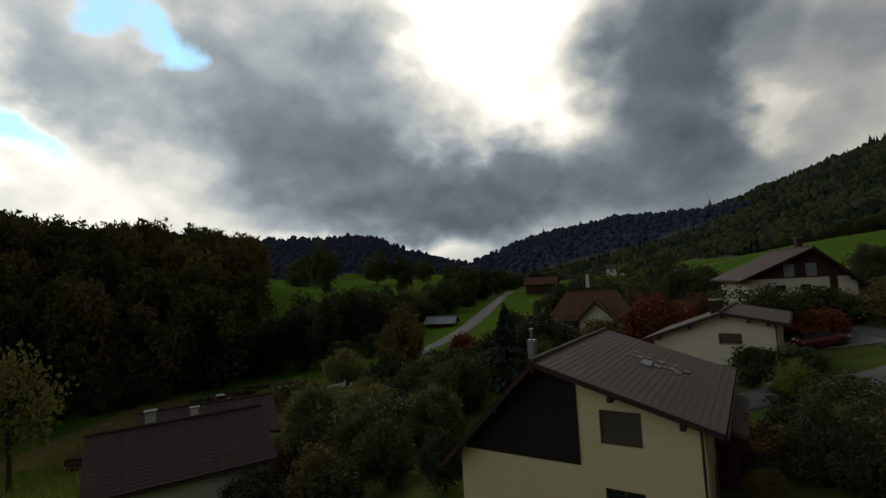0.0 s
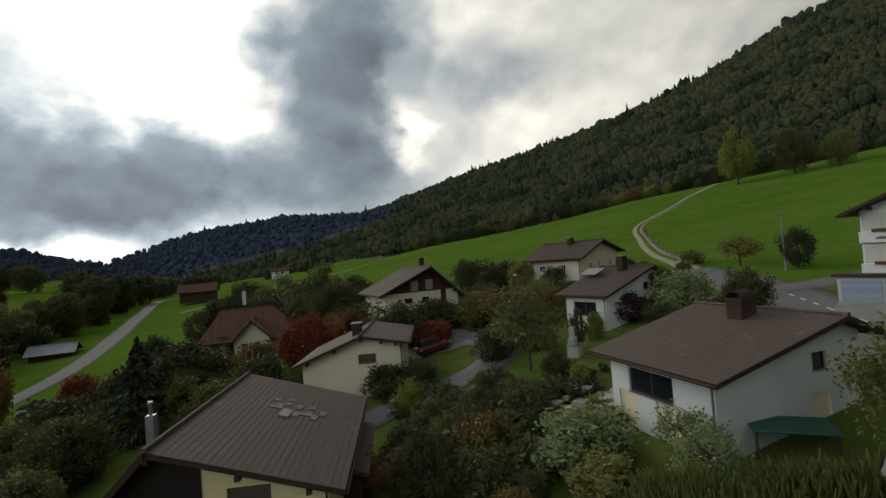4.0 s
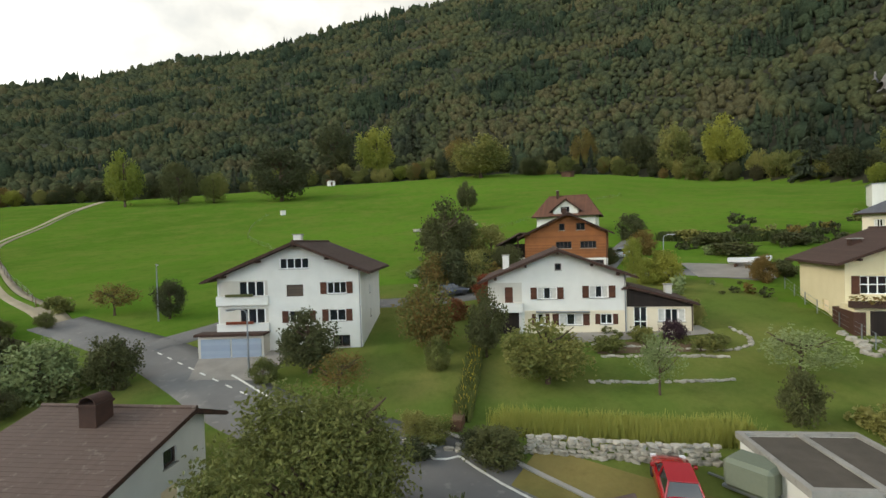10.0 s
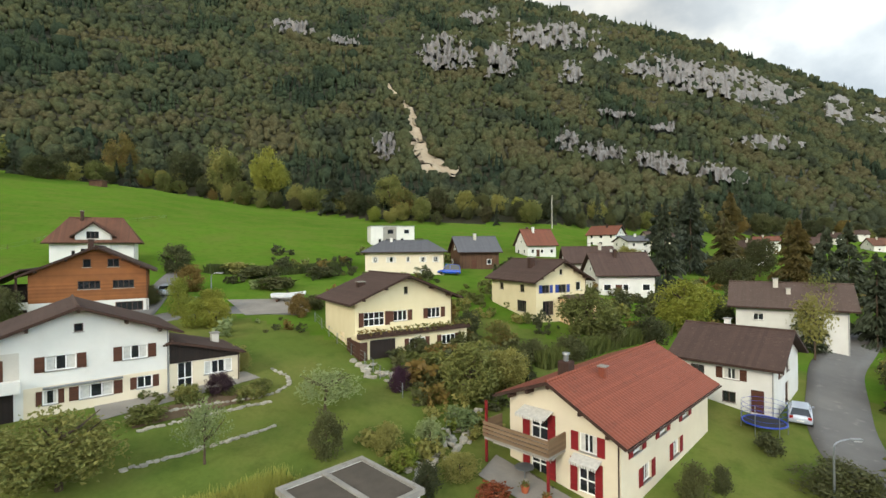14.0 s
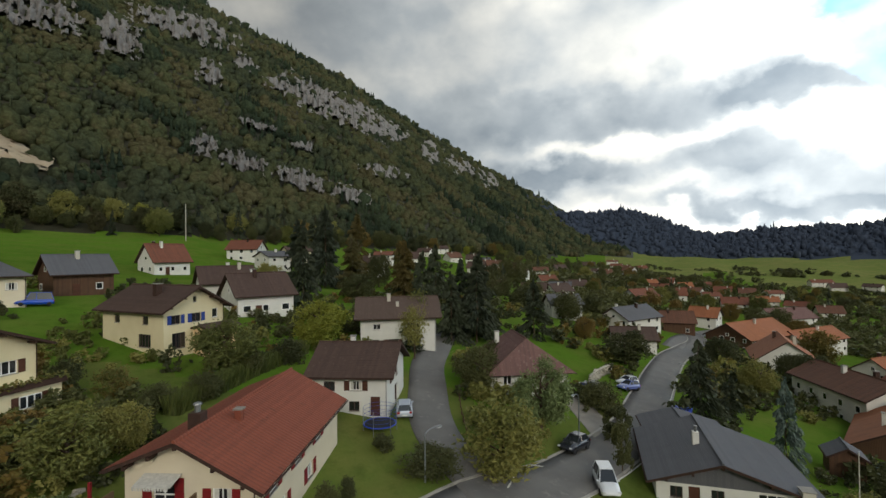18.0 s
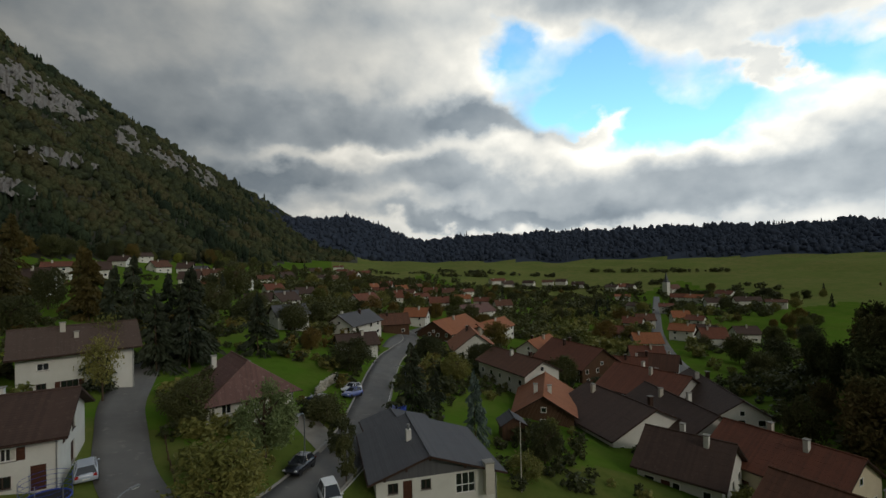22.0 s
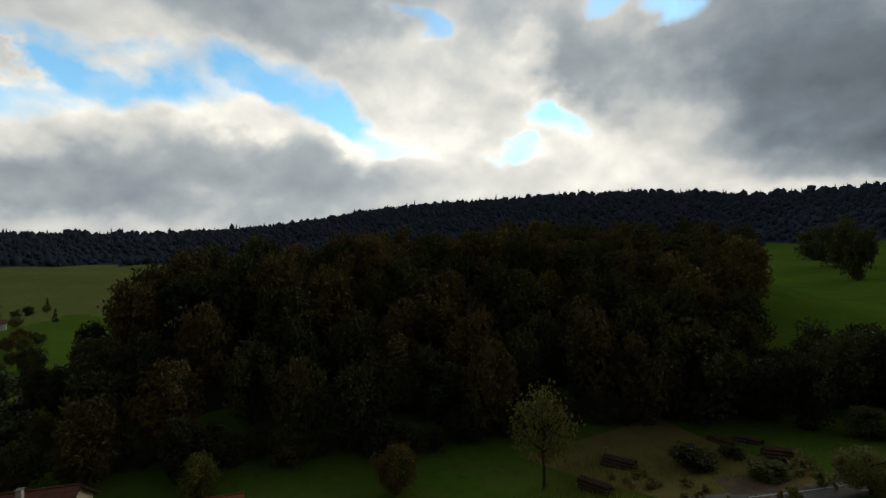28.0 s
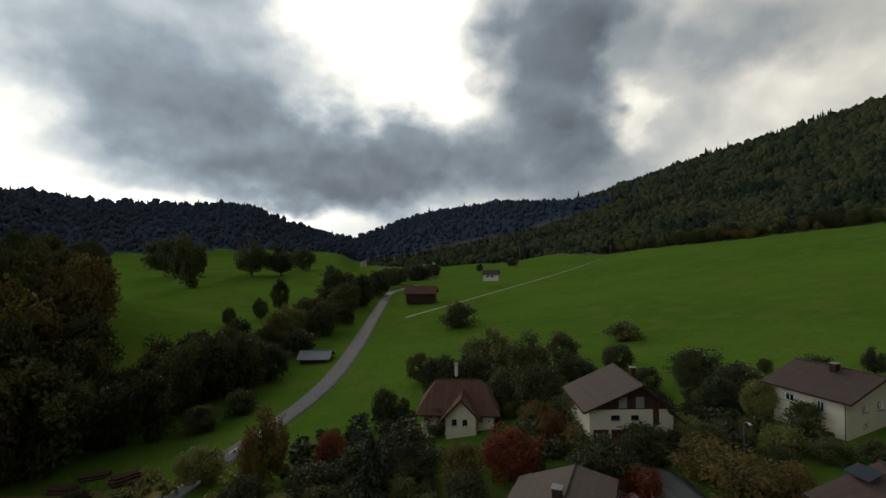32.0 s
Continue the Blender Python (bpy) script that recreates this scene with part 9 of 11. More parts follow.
def cottage(a, b, depth, wall_h, ridge_h, wall, roof, label):
    """A village house by the two ends of its ridge."""
    a, b = Vector(a), Vector(b)
    mid = (a + b) / 2
    along = (b - a).normalized()
    away = Vector((-along.y, along.x))
    if away.dot(mid) < 0:
        a, b, along, away = b, a, -along, -away
    length = (b - a).length
    p0, p1 = a - away * depth / 2, b - away * depth / 2
    corners = [p0, p1, p0 + away * depth, p1 + away * depth]
    zb = min(ground_z(*c) for c in corners) * 0.5 + ground_z(*mid) * 0.5
    far = mid.length
    r = random.Random(int(abs(mid.x) * 7 + abs(mid.y) * 13))
    home = thing("village_house", p0.x, p0.y, zb, math.atan2(along.y, along.x), label, "house", "village houses")
    HOMES.append((mid.x, mid.y, max(length, depth) * 0.62))
    over, e, thick = 0.7, wall_h, 0.22
    faces = {"f": (face_frame((0, 0, 0), (1, 0, 0), (0, -1, 0)), length), "r": (face_frame((length, 0, 0), (0, 1, 0), (1, 0, 0)), depth),
             "b": (face_frame((length, depth, 0), (-1, 0, 0), (0, 1, 0)), length), "l": (face_frame((0, depth, 0), (0, -1, 0), (-1, 0, 0)), depth)}
    gable = lambda u: e + (ridge_h - e) * (1 - abs(2 * u / depth - 1))
    for key, (m, long) in faces.items():
        bm = bmesh.new()
        wall_mesh(bm, m, long, gable if key in "lr" else (lambda u: e), [depth / 2] if key in "lr" else [], [], -2.5)
        bmesh.ops.recalc_face_normals(bm, faces=bm.faces)
        part("wall", bm, wall, home)
        # the valley side is seen; the rear walls only show from the far end of the village
        if key == "b" or (m.to_3x3() @ Vector((0, 1, 0))).xy.dot(Vector((along.x * mid.x + along.y * mid.y, away.x * mid.x + away.y * mid.y))) > 0:
            continue
        n = max(2, int(long / (3.2 if far < 220 else 4.2)))
        for level in ([0.9, 3.4] if e > 4.2 else [0.9]):
            for k in range(n):
                if r.random() < 0.78:
                    far_window(home, m, long * (k + 0.5) / n + r.uniform(-0.2, 0.2), level, r.choice((1.0, 1.1, 1.4)), 1.2)
        if key in "lr" and ridge_h - e > 2.2:
            far_window(home, m, depth / 2, e + 0.2, 1.0, 1.0)
    rise = (ridge_h - e) / (depth / 2)
    x0, x1 = -over, length + over
    for y0 in (-over, depth + over):
        roof_plane(home, "roof_slope", (x0, y0, e - rise * over + thick), (x1, y0, e - rise * over + thick), (x1, depth / 2, ridge_h + thick), (x0, depth / 2, ridge_h + thick), roof, thick, 0.8)
    bm = bmesh.new()
    tube(bm, (x0, depth / 2, ridge_h + thick + 0.04), (x1, depth / 2, ridge_h + thick + 0.04), 0.13, 0.13, 6)
    part("ridge_cap", bm, roof, home)
    for k in range(1 if far > 160 else 2):
        x = length * r.uniform(0.2, 0.8)
        chimney(home, x, depth * (0.4 + 0.25 * k), ridge_h - 1.2, ridge_h + 0.9, 0.6, 0.7, r.choice((M_WHITE, M_TRIM, M_DWHITE)), "slab")
    if far < 160:
        bm = bmesh.new()
        tube(bm, (x0, -over - 0.06, e - rise * over + 0.1), (x1, -over - 0.06, e - rise * over + 0.1), 0.08, 0.08, 6)
        part("gutter", bm, M_TRIM, home)
        bm = bmesh.new()
        box(bm, length * 0.3, length * 0.3 + 1.1, -0.05, 0.0, -0.1, 2.0)
        part("door", bm, M_SHUT_BROWN, home)



# ---------------------------------------------------------------- the village
cottage((-76, -29), (-84, -44), 16.0, 3.4, 7.0, M_WHITE, M_ROOF_DARK, "large farmhouse with white gable and dark roof")
cottage((-69, -45), (-83, -53), 10.0, 3.0, 6.0, M_TIMBER, M_ROOF_ORANGE, "barn wing with an orange tiled roof")
cottage((-66, -26), (-66, -16), 10.0, 3.2, 6.6, M_WHITE, M_ROOF_DARK, "white house with a brown roof and porch")
cottage((-92, -36), (-80, -21), 12.0, 4.4, 8.0, M_WHITE, M_ROOF_DARK, "white-gabled house with a dark weathered roof")
cottage((-109, -49), (-105, -32), 15.0, 5.0, 9.0, M_WHITE, M_ROOF_RUST, "long house with a rust-red tiled roof")
cottage((-116, -35), (-97, -21), 10.0, 5.0, 8.0, M_WHITE, M_ROOF_DARK, "white street house with a dark roof")
cottage((-78, -19), (-73, -4), 11.0, 4.0, 7.4, M_CREAM, M_ROOF_RUST, "cream house with a rust-red roof")
cottage((-57, -10), (-53, 4), 12.0, 4.0, 7.8, M_CREAM, M_ROOF_OLD, "broad old house with a dark red roof")
cottage((-85, -55), (-91, -72), 9.0, 6.0, 8.3, M_WHITE, M_ROOF_OLD, "long white house with a row of windows")
cottage((-129, -78), (-122, -59), 14.0, 5.0, 9.5, M_TIMBER, M_ROOF_RUST, "large barn with a rust-red roof")
cottage((-126, -85), (-140, -86), 9.0, 5.0, 8.0, M_WHITE, M_ROOF_ORANGE, "white house with an orange roof")
cottage((-106, -90), (-117, -102), 13.0, 3.8, 8.5, M_WHITE, M_ROOF_ORANGE, "white-gabled farmhouse with an orange roof")
cottage((-141, -118), (-164, -122), 9.0, 5.0, 8.0, M_WHITE, M_ROOF_ORANGE, "white house with an orange roof")
cottage((-119, -120), (-142, -125), 14.0, 4.5, 8.5, M_TIMBER, M_ROOF_ORANGE, "broad barn with an orange tiled roof")
cottage((-200, -178), (-222, -176), 13.0, 5.0, 9.0, M_WHITE, M_ROOF_PURPLE, "large house with a faded plum roof")
cottage((-139, -156), (-144, -148), 9.0, 5.0, 8.0, M_WHITE, M_ROOF_ORANGE, "white house with an orange roof")
cottage((-82, -124), (-97, -129), 10.0, 5.0, 8.0, M_WHITE, M_ROOF_GREY, "house with a pale grey roof")
cottage((-158, -220), (-174, -223), 10.0, 5.0, 8.5, M_WHITE, M_ROOF_RUST, "house with a rust-red roof")
cottage((-110, -138), (-118, -133), 10.0, 4.0, 7.0, M_TIMBER, M_ROOF_OLD, "brown house beside the street")
cottage((-68, -138), (-77, -136), 10.0, 5.0, 7.5, M_WHITE, M_ROOF_GREY, "white house with a grey roof")
cottage((-100, -198), (-110, -200), 9.0, 4.5, 7.5, M_WHITE, M_ROOF_DARK, "white-gabled house beside garden trees")
cottage((-65, -100), (-73, -96), 8.0, 3.0, 5.0, M_WHITE, M_ROOF_DARK, "small white house by the bend")
cottage((-228, -290), (-234, -280), 9.4, 4.4, 7.8, M_WHITE, M_ROOF_RUST, "white village house with a rust-red roof")
cottage((-220, -264), (-229, -259), 7.7, 3.8, 8.2, M_WHITE, M_ROOF_RUST, "white village house with a rust-red roof")
cottage((-250, -284), (-256, -274), 8.3, 5.5, 7.6, M_WHITE, M_ROOF_OLD, "white village house with an old red-brown roof")
cottage((-241, -258), (-250, -254), 9.2, 4.9, 7.1, M_WHITE, M_ROOF_RUST, "white village house with a rust-red roof")
cottage((-225, -227), (-235, -219), 10.5, 4.7, 8.1, M_WHITE, M_ROOF_RUST, "white village house with a rust-red roof")
cottage((-271, -245), (-280, -238), 7.7, 5.1, 7.8, M_WHITE, M_ROOF_ORANGE, "white village house with an orange roof")
cottage((-278, -231), (-283, -220), 7.6, 5.3, 7.6, M_WHITE, M_ROOF_RUST, "white village house with a rust-red roof")
cottage((-272, -208), (-281, -201), 10.6, 5.0, 8.4, M_WHITE, M_ROOF_OLD, "white village house with an old red-brown roof")
cottage((-285, -350), (-292, -342), 10.3, 4.6, 8.4, M_WHITE, M_ROOF_RUST, "white village house with a rust-red roof")
cottage((-283, -327), (-293, -324), 7.8, 4.0, 7.2, M_WHITE, M_ROOF_ORANGE, "white village house with an orange roof")
cottage((-317, -344), (-328, -341), 9.0, 4.9, 7.3, M_WHITE, M_ROOF_RUST, "white village house with a rust-red roof")
cottage((-296, -304), (-304, -296), 8.9, 4.4, 7.8, M_WHITE, M_ROOF_RUST, "white village house with a rust-red roof")
cottage((-310, -295), (-318, -288), 10.7, 5.0, 8.4, M_WHITE, M_ROOF_OLD, "white village house with an old red-brown roof")
cottage((-350, -308), (-361, -303), 11.0, 4.9, 7.1, M_WHITE, M_ROOF_RUST, "white village house with a rust-red roof")
cottage((-235, -310), (-245, -307), 10.9, 5.3, 7.8, M_WHITE, M_ROOF_ORANGE, "white village house with an orange roof")
cottage((-187, -244), (-196, -240), 8.2, 5.2, 7.8, M_WHITE, M_ROOF_OLD, "white village house with an old red-brown roof")
cottage((-84, -266), (-92, -261), 7.7, 5.3, 8.5, M_WHITE, M_ROOF_DARK, "white village house with a dark brown roof")
cottage((-93, -258), (-99, -250), 10.3, 4.5, 7.1, M_WHITE, M_ROOF_ORANGE, "white village house with an orange roof")
cottage((-121, -288), (-129, -282), 10.2, 5.3, 6.9, M_WHITE, M_ROOF_DARK, "white village house with a dark brown roof")
cottage((-154, -326), (-164, -323), 7.7, 5.0, 7.4, M_WHITE, M_ROOF_OLD, "white village house with an old red-brown roof")
cottage((-194, -369), (-204, -369), 10.9, 4.7, 8.5, M_WHITE, M_ROOF_DARK, "white village house with a dark brown roof")
cottage((-246, -401), (-255, -392), 7.8, 4.8, 6.9, M_WHITE, M_ROOF_DARK, "white village house with a dark brown roof")
cottage((-357, -526), (-365, -514), 8.9, 4.8, 7.1, M_WHITE, M_ROOF_RUST, "white village house with a rust-red roof")
cottage((-327, -458), (-331, -446), 10.5, 4.3, 8.4, M_WHITE, M_ROOF_OLD, "white village house with an old red-brown roof")
cottage((-371, -497), (-384, -494), 8.8, 4.6, 7.7, M_WHITE, M_ROOF_RUST, "white village house with a rust-red roof")
cottage((-144, -257), (-153, -254), 9.6, 4.8, 7.9, M_WHITE, M_ROOF_DARK, "white village house with a dark brown roof")
cottage((-249, -387), (-261, -386), 9.3, 4.5, 8.0, M_WHITE, M_ROOF_OLD, "white village house with an old red-brown roof")
cottage((-122, -306), (-129, -299), 8.6, 5.5, 7.7, M_WHITE, M_ROOF_RUST, "white village house with a rust-red roof")
cottage((-104, -308), (-113, -306), 7.5, 4.5, 7.8, M_WHITE, M_ROOF_OLD, "white village house with an old red-brown roof")
cottage((-373, -152), (-371, -141), 9.7, 4.9, 6.9, M_WHITE, M_ROOF_DARK, "white village house with a dark brown roof")
cottage((-201, -92), (-206, -84), 9.1, 5.0, 7.4, M_WHITE, M_ROOF_RUST, "white village house with a rust-red roof")
cottage((-189, -77), (-195, -69), 10.1, 3.8, 6.9, M_WHITE, M_ROOF_ORANGE, "white village house with an orange roof")
cottage((-149, -62), (-154, -54), 10.9, 4.2, 7.6, M_WHITE, M_ROOF_RUST, "white village house with a rust-red roof")
cottage((-128, -60), (-132, -51), 8.6, 4.4, 7.3, M_WHITE, M_ROOF_RUST, "white village house with a rust-red roof")
cottage((-141, -56), (-143, -46), 9.6, 4.3, 7.4, M_WHITE, M_ROOF_OLD, "white village house with an old red-brown roof")
cottage((-308, -100), (-314, -92), 7.6, 4.8, 8.0, M_WHITE, M_ROOF_ORANGE, "white village house with an orange roof")
cottage((-298, -88), (-298, -79), 8.3, 5.2, 7.2, M_WHITE, M_ROOF_RUST, "white village house with a rust-red roof")
cottage((-250, -71), (-248, -61), 9.0, 5.0, 7.0, M_WHITE, M_ROOF_DARK, "white village house with a dark brown roof")
cottage((-238, -78), (-239, -68), 8.7, 5.2, 7.5, M_WHITE, M_ROOF_ORANGE, "white village house with an orange roof")
cottage((-225, -62), (-231, -54), 8.1, 4.4, 7.9, M_WHITE, M_ROOF_RUST, "white village house with a rust-red roof")
cottage((-257, -56), (-263, -48), 9.1, 4.2, 7.0, M_WHITE, M_ROOF_DARK, "white village house with a dark brown roof")
cottage((-483, -156), (-487, -143), 8.2, 5.2, 8.2, M_WHITE, M_ROOF_RUST, "white village house with a rust-red roof")
cottage((-484, -142), (-482, -127), 8.5, 5.2, 7.9, M_WHITE, M_ROOF_ORANGE, "white village house with an orange roof")
cottage((-448, -117), (-455, -107), 8.7, 4.0, 7.3, M_WHITE, M_ROOF_DARK, "white village house with a dark brown roof")
cottage((-469, -100), (-480, -83), 8.4, 4.4, 7.5, M_WHITE, M_ROOF_DARK, "white village house with a dark brown roof")
cottage((-458, -75), (-459, -61), 8.9, 5.4, 7.1, M_WHITE, M_ROOF_OLD, "white village house with an old red-brown roof")
cottage((-551, -132), (-545, -116), 10.8, 5.3, 8.5, M_WHITE, M_ROOF_RUST, "white village house with a rust-red roof")
cottage((-372, -129), (-375, -120), 10.8, 5.4, 7.2, M_WHITE, M_ROOF_RUST, "white village house with a rust-red roof")
cottage((-278, -110), (-283, -102), 10.4, 4.9, 7.7, M_WHITE, M_ROOF_OLD, "white village house with an old red-brown roof")
cottage((-263, -111), (-264, -101), 8.7, 4.2, 6.9, M_WHITE, M_ROOF_RUST, "white village house with a rust-red roof")
cottage((-476, -208), (-482, -195), 8.5, 5.2, 6.9, M_WHITE, M_ROOF_ORANGE, "white village house with an orange roof")
cottage((-531, -410), (-551, -401), 9.9, 5.4, 8.3, M_WHITE, M_ROOF_RUST, "white village house with a rust-red roof")
cottage((-528, -387), (-542, -380), 9.5, 3.8, 8.1, M_WHITE, M_ROOF_DARK, "white village house with a dark brown roof")
cottage((-571, -382), (-574, -366), 8.5, 4.9, 7.7, M_WHITE, M_ROOF_DARK, "white village house with a dark brown roof")
cottage((-604, -371), (-610, -357), 10.8, 4.8, 7.4, M_WHITE, M_ROOF_OLD, "white village house with an old red-brown roof")
cottage((-622, -359), (-625, -344), 10.5, 4.6, 8.1, M_WHITE, M_ROOF_DARK, "white village house with a dark brown roof")
cottage((-600, -322), (-605, -307), 8.2, 4.7, 8.2, M_WHITE, M_ROOF_DARK, "white village house with a dark brown roof")
cottage((-589, -268), (-589, -253), 10.3, 5.4, 8.2, M_WHITE, M_ROOF_DARK, "white village house with a dark brown roof")
cottage((-595, -255), (-604, -245), 7.5, 4.9, 8.3, M_WHITE, M_ROOF_RUST, "white village house with a rust-red roof")
cottage((-602, -250), (-599, -236), 8.4, 4.3, 7.7, M_WHITE, M_ROOF_DARK, "white village house with a dark brown roof")
cottage((-28, -251), (-37, -249), 9.2, 5.1, 6.8, M_WHITE, M_ROOF_RUST, "white village house with a rust-red roof")
cottage((-78, -373), (-86, -365), 7.9, 4.0, 6.9, M_WHITE, M_ROOF_DARK, "white village house with a dark brown roof")
cottage((-94, -349), (-104, -352), 10.5, 3.9, 7.7, M_WHITE, M_ROOF_OLD, "white village house with an old red-brown roof")
cottage((-113, -358), (-121, -353), 8.6, 4.4, 7.9, M_WHITE, M_ROOF_DARK, "white village house with a dark brown roof")
cottage((-46, -272), (-55, -271), 8.8, 4.1, 7.4, M_WHITE, M_ROOF_DARK, "white village house with a dark brown roof")
cottage((-126, -337), (-132, -330), 9.4, 5.0, 7.4, M_WHITE, M_ROOF_OLD, "white village house with an old red-brown roof")
cottage((-138, -333), (-143, -325), 8.1, 4.4, 7.8, M_WHITE, M_ROOF_DARK, "white village house with a dark brown roof")
cottage((-123, -254), (-132, -253), 8.8, 5.2, 7.9, M_WHITE, M_ROOF_RUST, "white village house with a rust-red roof")
cottage((-105, -207), (-113, -202), 8.8, 4.6, 8.0, M_WHITE, M_ROOF_GREY, "white village house with a grey roof")
cottage((-81, -185), (-89, -180), 9.9, 4.6, 7.2, M_WHITE, M_ROOF_DARK, "white village house with a dark brown roof")
cottage((-305, -506), (-317, -499), 9.9, 3.9, 7.5, M_WHITE, M_ROOF_DARK, "white village house with a dark brown roof")
cottage((-397, -593), (-408, -584), 10.6, 5.4, 7.4, M_WHITE, M_ROOF_RUST, "white village house with a rust-red roof")
cottage((-346, -493), (-358, -491), 10.3, 4.2, 7.6, M_WHITE, M_ROOF_OLD, "white village house with an old red-brown roof")
cottage((-16, -200), (-24, -195), 10.3, 4.9, 8.3, M_WHITE, M_ROOF_DARK, "white village house with a dark brown roof")
cottage((-110, -445), (-121, -446), 9.8, 5.0, 7.8, M_WHITE, M_ROOF_DARK, "white village house with a dark brown roof")
cottage((-122, -354), (-128, -347), 9.6, 3.8, 7.0, M_WHITE, M_ROOF_GREY, "white village house with a grey roof")
cottage((49, -101), (42, -107), 7.7, 4.0, 7.0, M_TIMBER, M_ROOF_GREY, "timber village house with a grey roof")
cottage((47, -147), (40, -154), 8.1, 3.8, 8.2, M_WHITE, M_ROOF_RUST, "white village house with a rust-red roof")
cottage((34, -205), (23, -202), 10.5, 4.9, 8.2, M_WHITE, M_ROOF_RUST, "white village house with a rust-red roof")
cottage((21, -182), (14, -187), 9.5, 5.2, 6.9, M_WHITE, M_ROOF_GREY, "white village house with a grey roof")
cottage((15, -215), (6, -219), 9.3, 5.0, 7.0, M_CREAM, M_ROOF_DARK, "cream village house with a dark brown roof")
cottage((18, -95), (9, -99), 10.8, 3.9, 7.4, M_WHITE, M_ROOF_DARK, "white village house with a dark brown roof")
cottage((25, -105), (16, -108), 10.4, 4.2, 7.1, M_WHITE, M_ROOF_DARK, "white village house with a dark brown roof")

# the village church
hc = thing("church", -575, -190, ground_z(-575, -190), radians(-15), "white village church with a pointed grey spire", "church")
bm = bmesh.new()
box(bm, -3, 3, -3, 3, -2, 15)
part("tower", bm, M_WHITE, hc)
bm = bmesh.new()
tube(bm, (0, 0, 15), (0, 0, 17.5), 4.4, 2.2, 4)
tube(bm, (0, 0, 17.5), (0, 0, 27), 2.2, 0.1, 4)
part("spire", bm, M_ROOF_GREY, hc)
bm = bmesh.new()
box(bm, -22, -3, -5, 5, -2, 7)
part("nave", bm, M_WHITE, hc)
for s in (-1, 1):
    bm = bmesh.new()
    slab(bm, ((-22.5, s * 5.6, 6.8), (-2.9, s * 5.6, 6.8), (-2.9, 0, 12), (-22.5, 0, 12)), 0.3)
    part("nave_roof", bm, M_ROOF_OLD, hc)
for x in (-19, -15, -11, -7):
    bm = bmesh.new()
    box(bm, x - 0.6, x + 0.6, -5.08, -5.0, 1.5, 5)
    part("window", bm, M_GLASS, hc)
bm = bmesh.new()
box(bm, -1, 1, -3.1, -3.0, 10, 13)
part("belfry_opening", bm, M_GLASS, hc)

# the village street and the paths round it
road([(-86, -105), (-104, -122), (-122, -134), (-150, -150), (-190, -168)], 5.0, "village street between old houses")
road([(-140, -38), (-183, -61), (-260, -92), (-386, -136), (-560, -196)], 6.0, "main street towards the church")

# trees between the houses
rv = random.Random(21)
placed = []
for _ in range(2600):
    side, far = radians(rv.uniform(200, 266)), rv.uniform(80, 640)
    x, y = 2 + far * sin(side), far * cos(side)
    if any((x - a) ** 2 + (y - b) ** 2 < (c + 2.5) ** 2 for a, b, c in HOMES) or any((x - a) ** 2 + (y - b) ** 2 < (6 + far * 0.016) ** 2 for a, b in placed):
        continue
    if x > -62 and y > -150 or (-125 < x < -40 and -118 < y < -40) or (-110 < x and y < -95 and y > -140) or float(knoll(x, y)) > 1:
        continue
    if abs((y + 61) - (x + 183) * 0.37) < 9 and x < -138 or abs((y + 105) - (x + 86) * 0.75) < 9 and -150 < x < -84:
        continue
    if rv.random() < 0.15 + 0.35 * (noise.noise(Vector((x * 0.012, y * 0.012, 4))) < -0.1):
        continue
    placed.append((x, y))
    if len(placed) > 190:
        break
for x, y in placed:
    tall = rv.uniform(5.5, 11)
    if rv.random() < 0.1:
        plant("spruce", x, y, tall * 1.4, tall * 0.6, M_NEEDLE, "spruce", "dark spruce among the village houses", "tree", "village trees")
    else:
        plant(rv.choice(("wood", "round")), x, y, tall, tall * rv.uniform(0.85, 1.15), rv.choice((M_LEAF_DARK, M_LEAF_DARK, M_LEAF_GREEN, M_LEAF_AUTUMN)), "village_tree", "broadleaved tree among the village houses", "tree", "village trees")

# orchards and gardens between the further houses
for k, (b0, b1, r0, r1, many, low, high, tone, label) in enumerate(((206, 222, 150, 330, 210, 2.5, 6, M_LEAF_DARK, "dark garden trees among the upper houses"), (205, 225, 320, 620, 300, 3, 8, M_LEAF_DARK, "dark trees among the far houses"), (222, 240, 200, 420, 210, 2.5, 6, M_LEAF_DARK, "dark garden trees behind the village"),
        (224, 262, 400, 700, 340, 3, 8, M_LEAF_DARK, "dark trees round the village edge"), (238, 258, 170, 420, 260, 2.5, 6.5, M_LEAF_GREEN, "green orchards behind the farmhouses"), (250, 264, 130, 300, 90, 2, 5, M_LEAF_DARK, "bushes along the stream"), (210, 240, 110, 220, 60, 1.2, 3, M_LEAF_GREEN, "garden bushes along the street"), (186, 204, 130, 330, 90, 1.5, 4, M_LEAF_DARK, "dark planting under the mountain"))):
    shrub_mass([(2 + r * sin(radians(b)), r * cos(radians(b))) for b, r in ((b0, r0), (b1, r0), (b1, r1), (b0, r1))], many, low, high, tone, label, 60 + k, HOMES)

# gardens that have grown together between the houses: low beds, shrubs and fruit bushes
GLADES = [(-33, -86, 15), (37, -10, 12), (32, -20, 9), (26, -22, 7), (33, -33, 6), (12, -21, 6), (14, -27, 5), (-28, -56, 5), (43, 6, 6), (54, -50, 8), (22, -12, 6), (22, -48, 4), (30, -66, 7), (52, -66, 9), (16.5, -20, 6)]


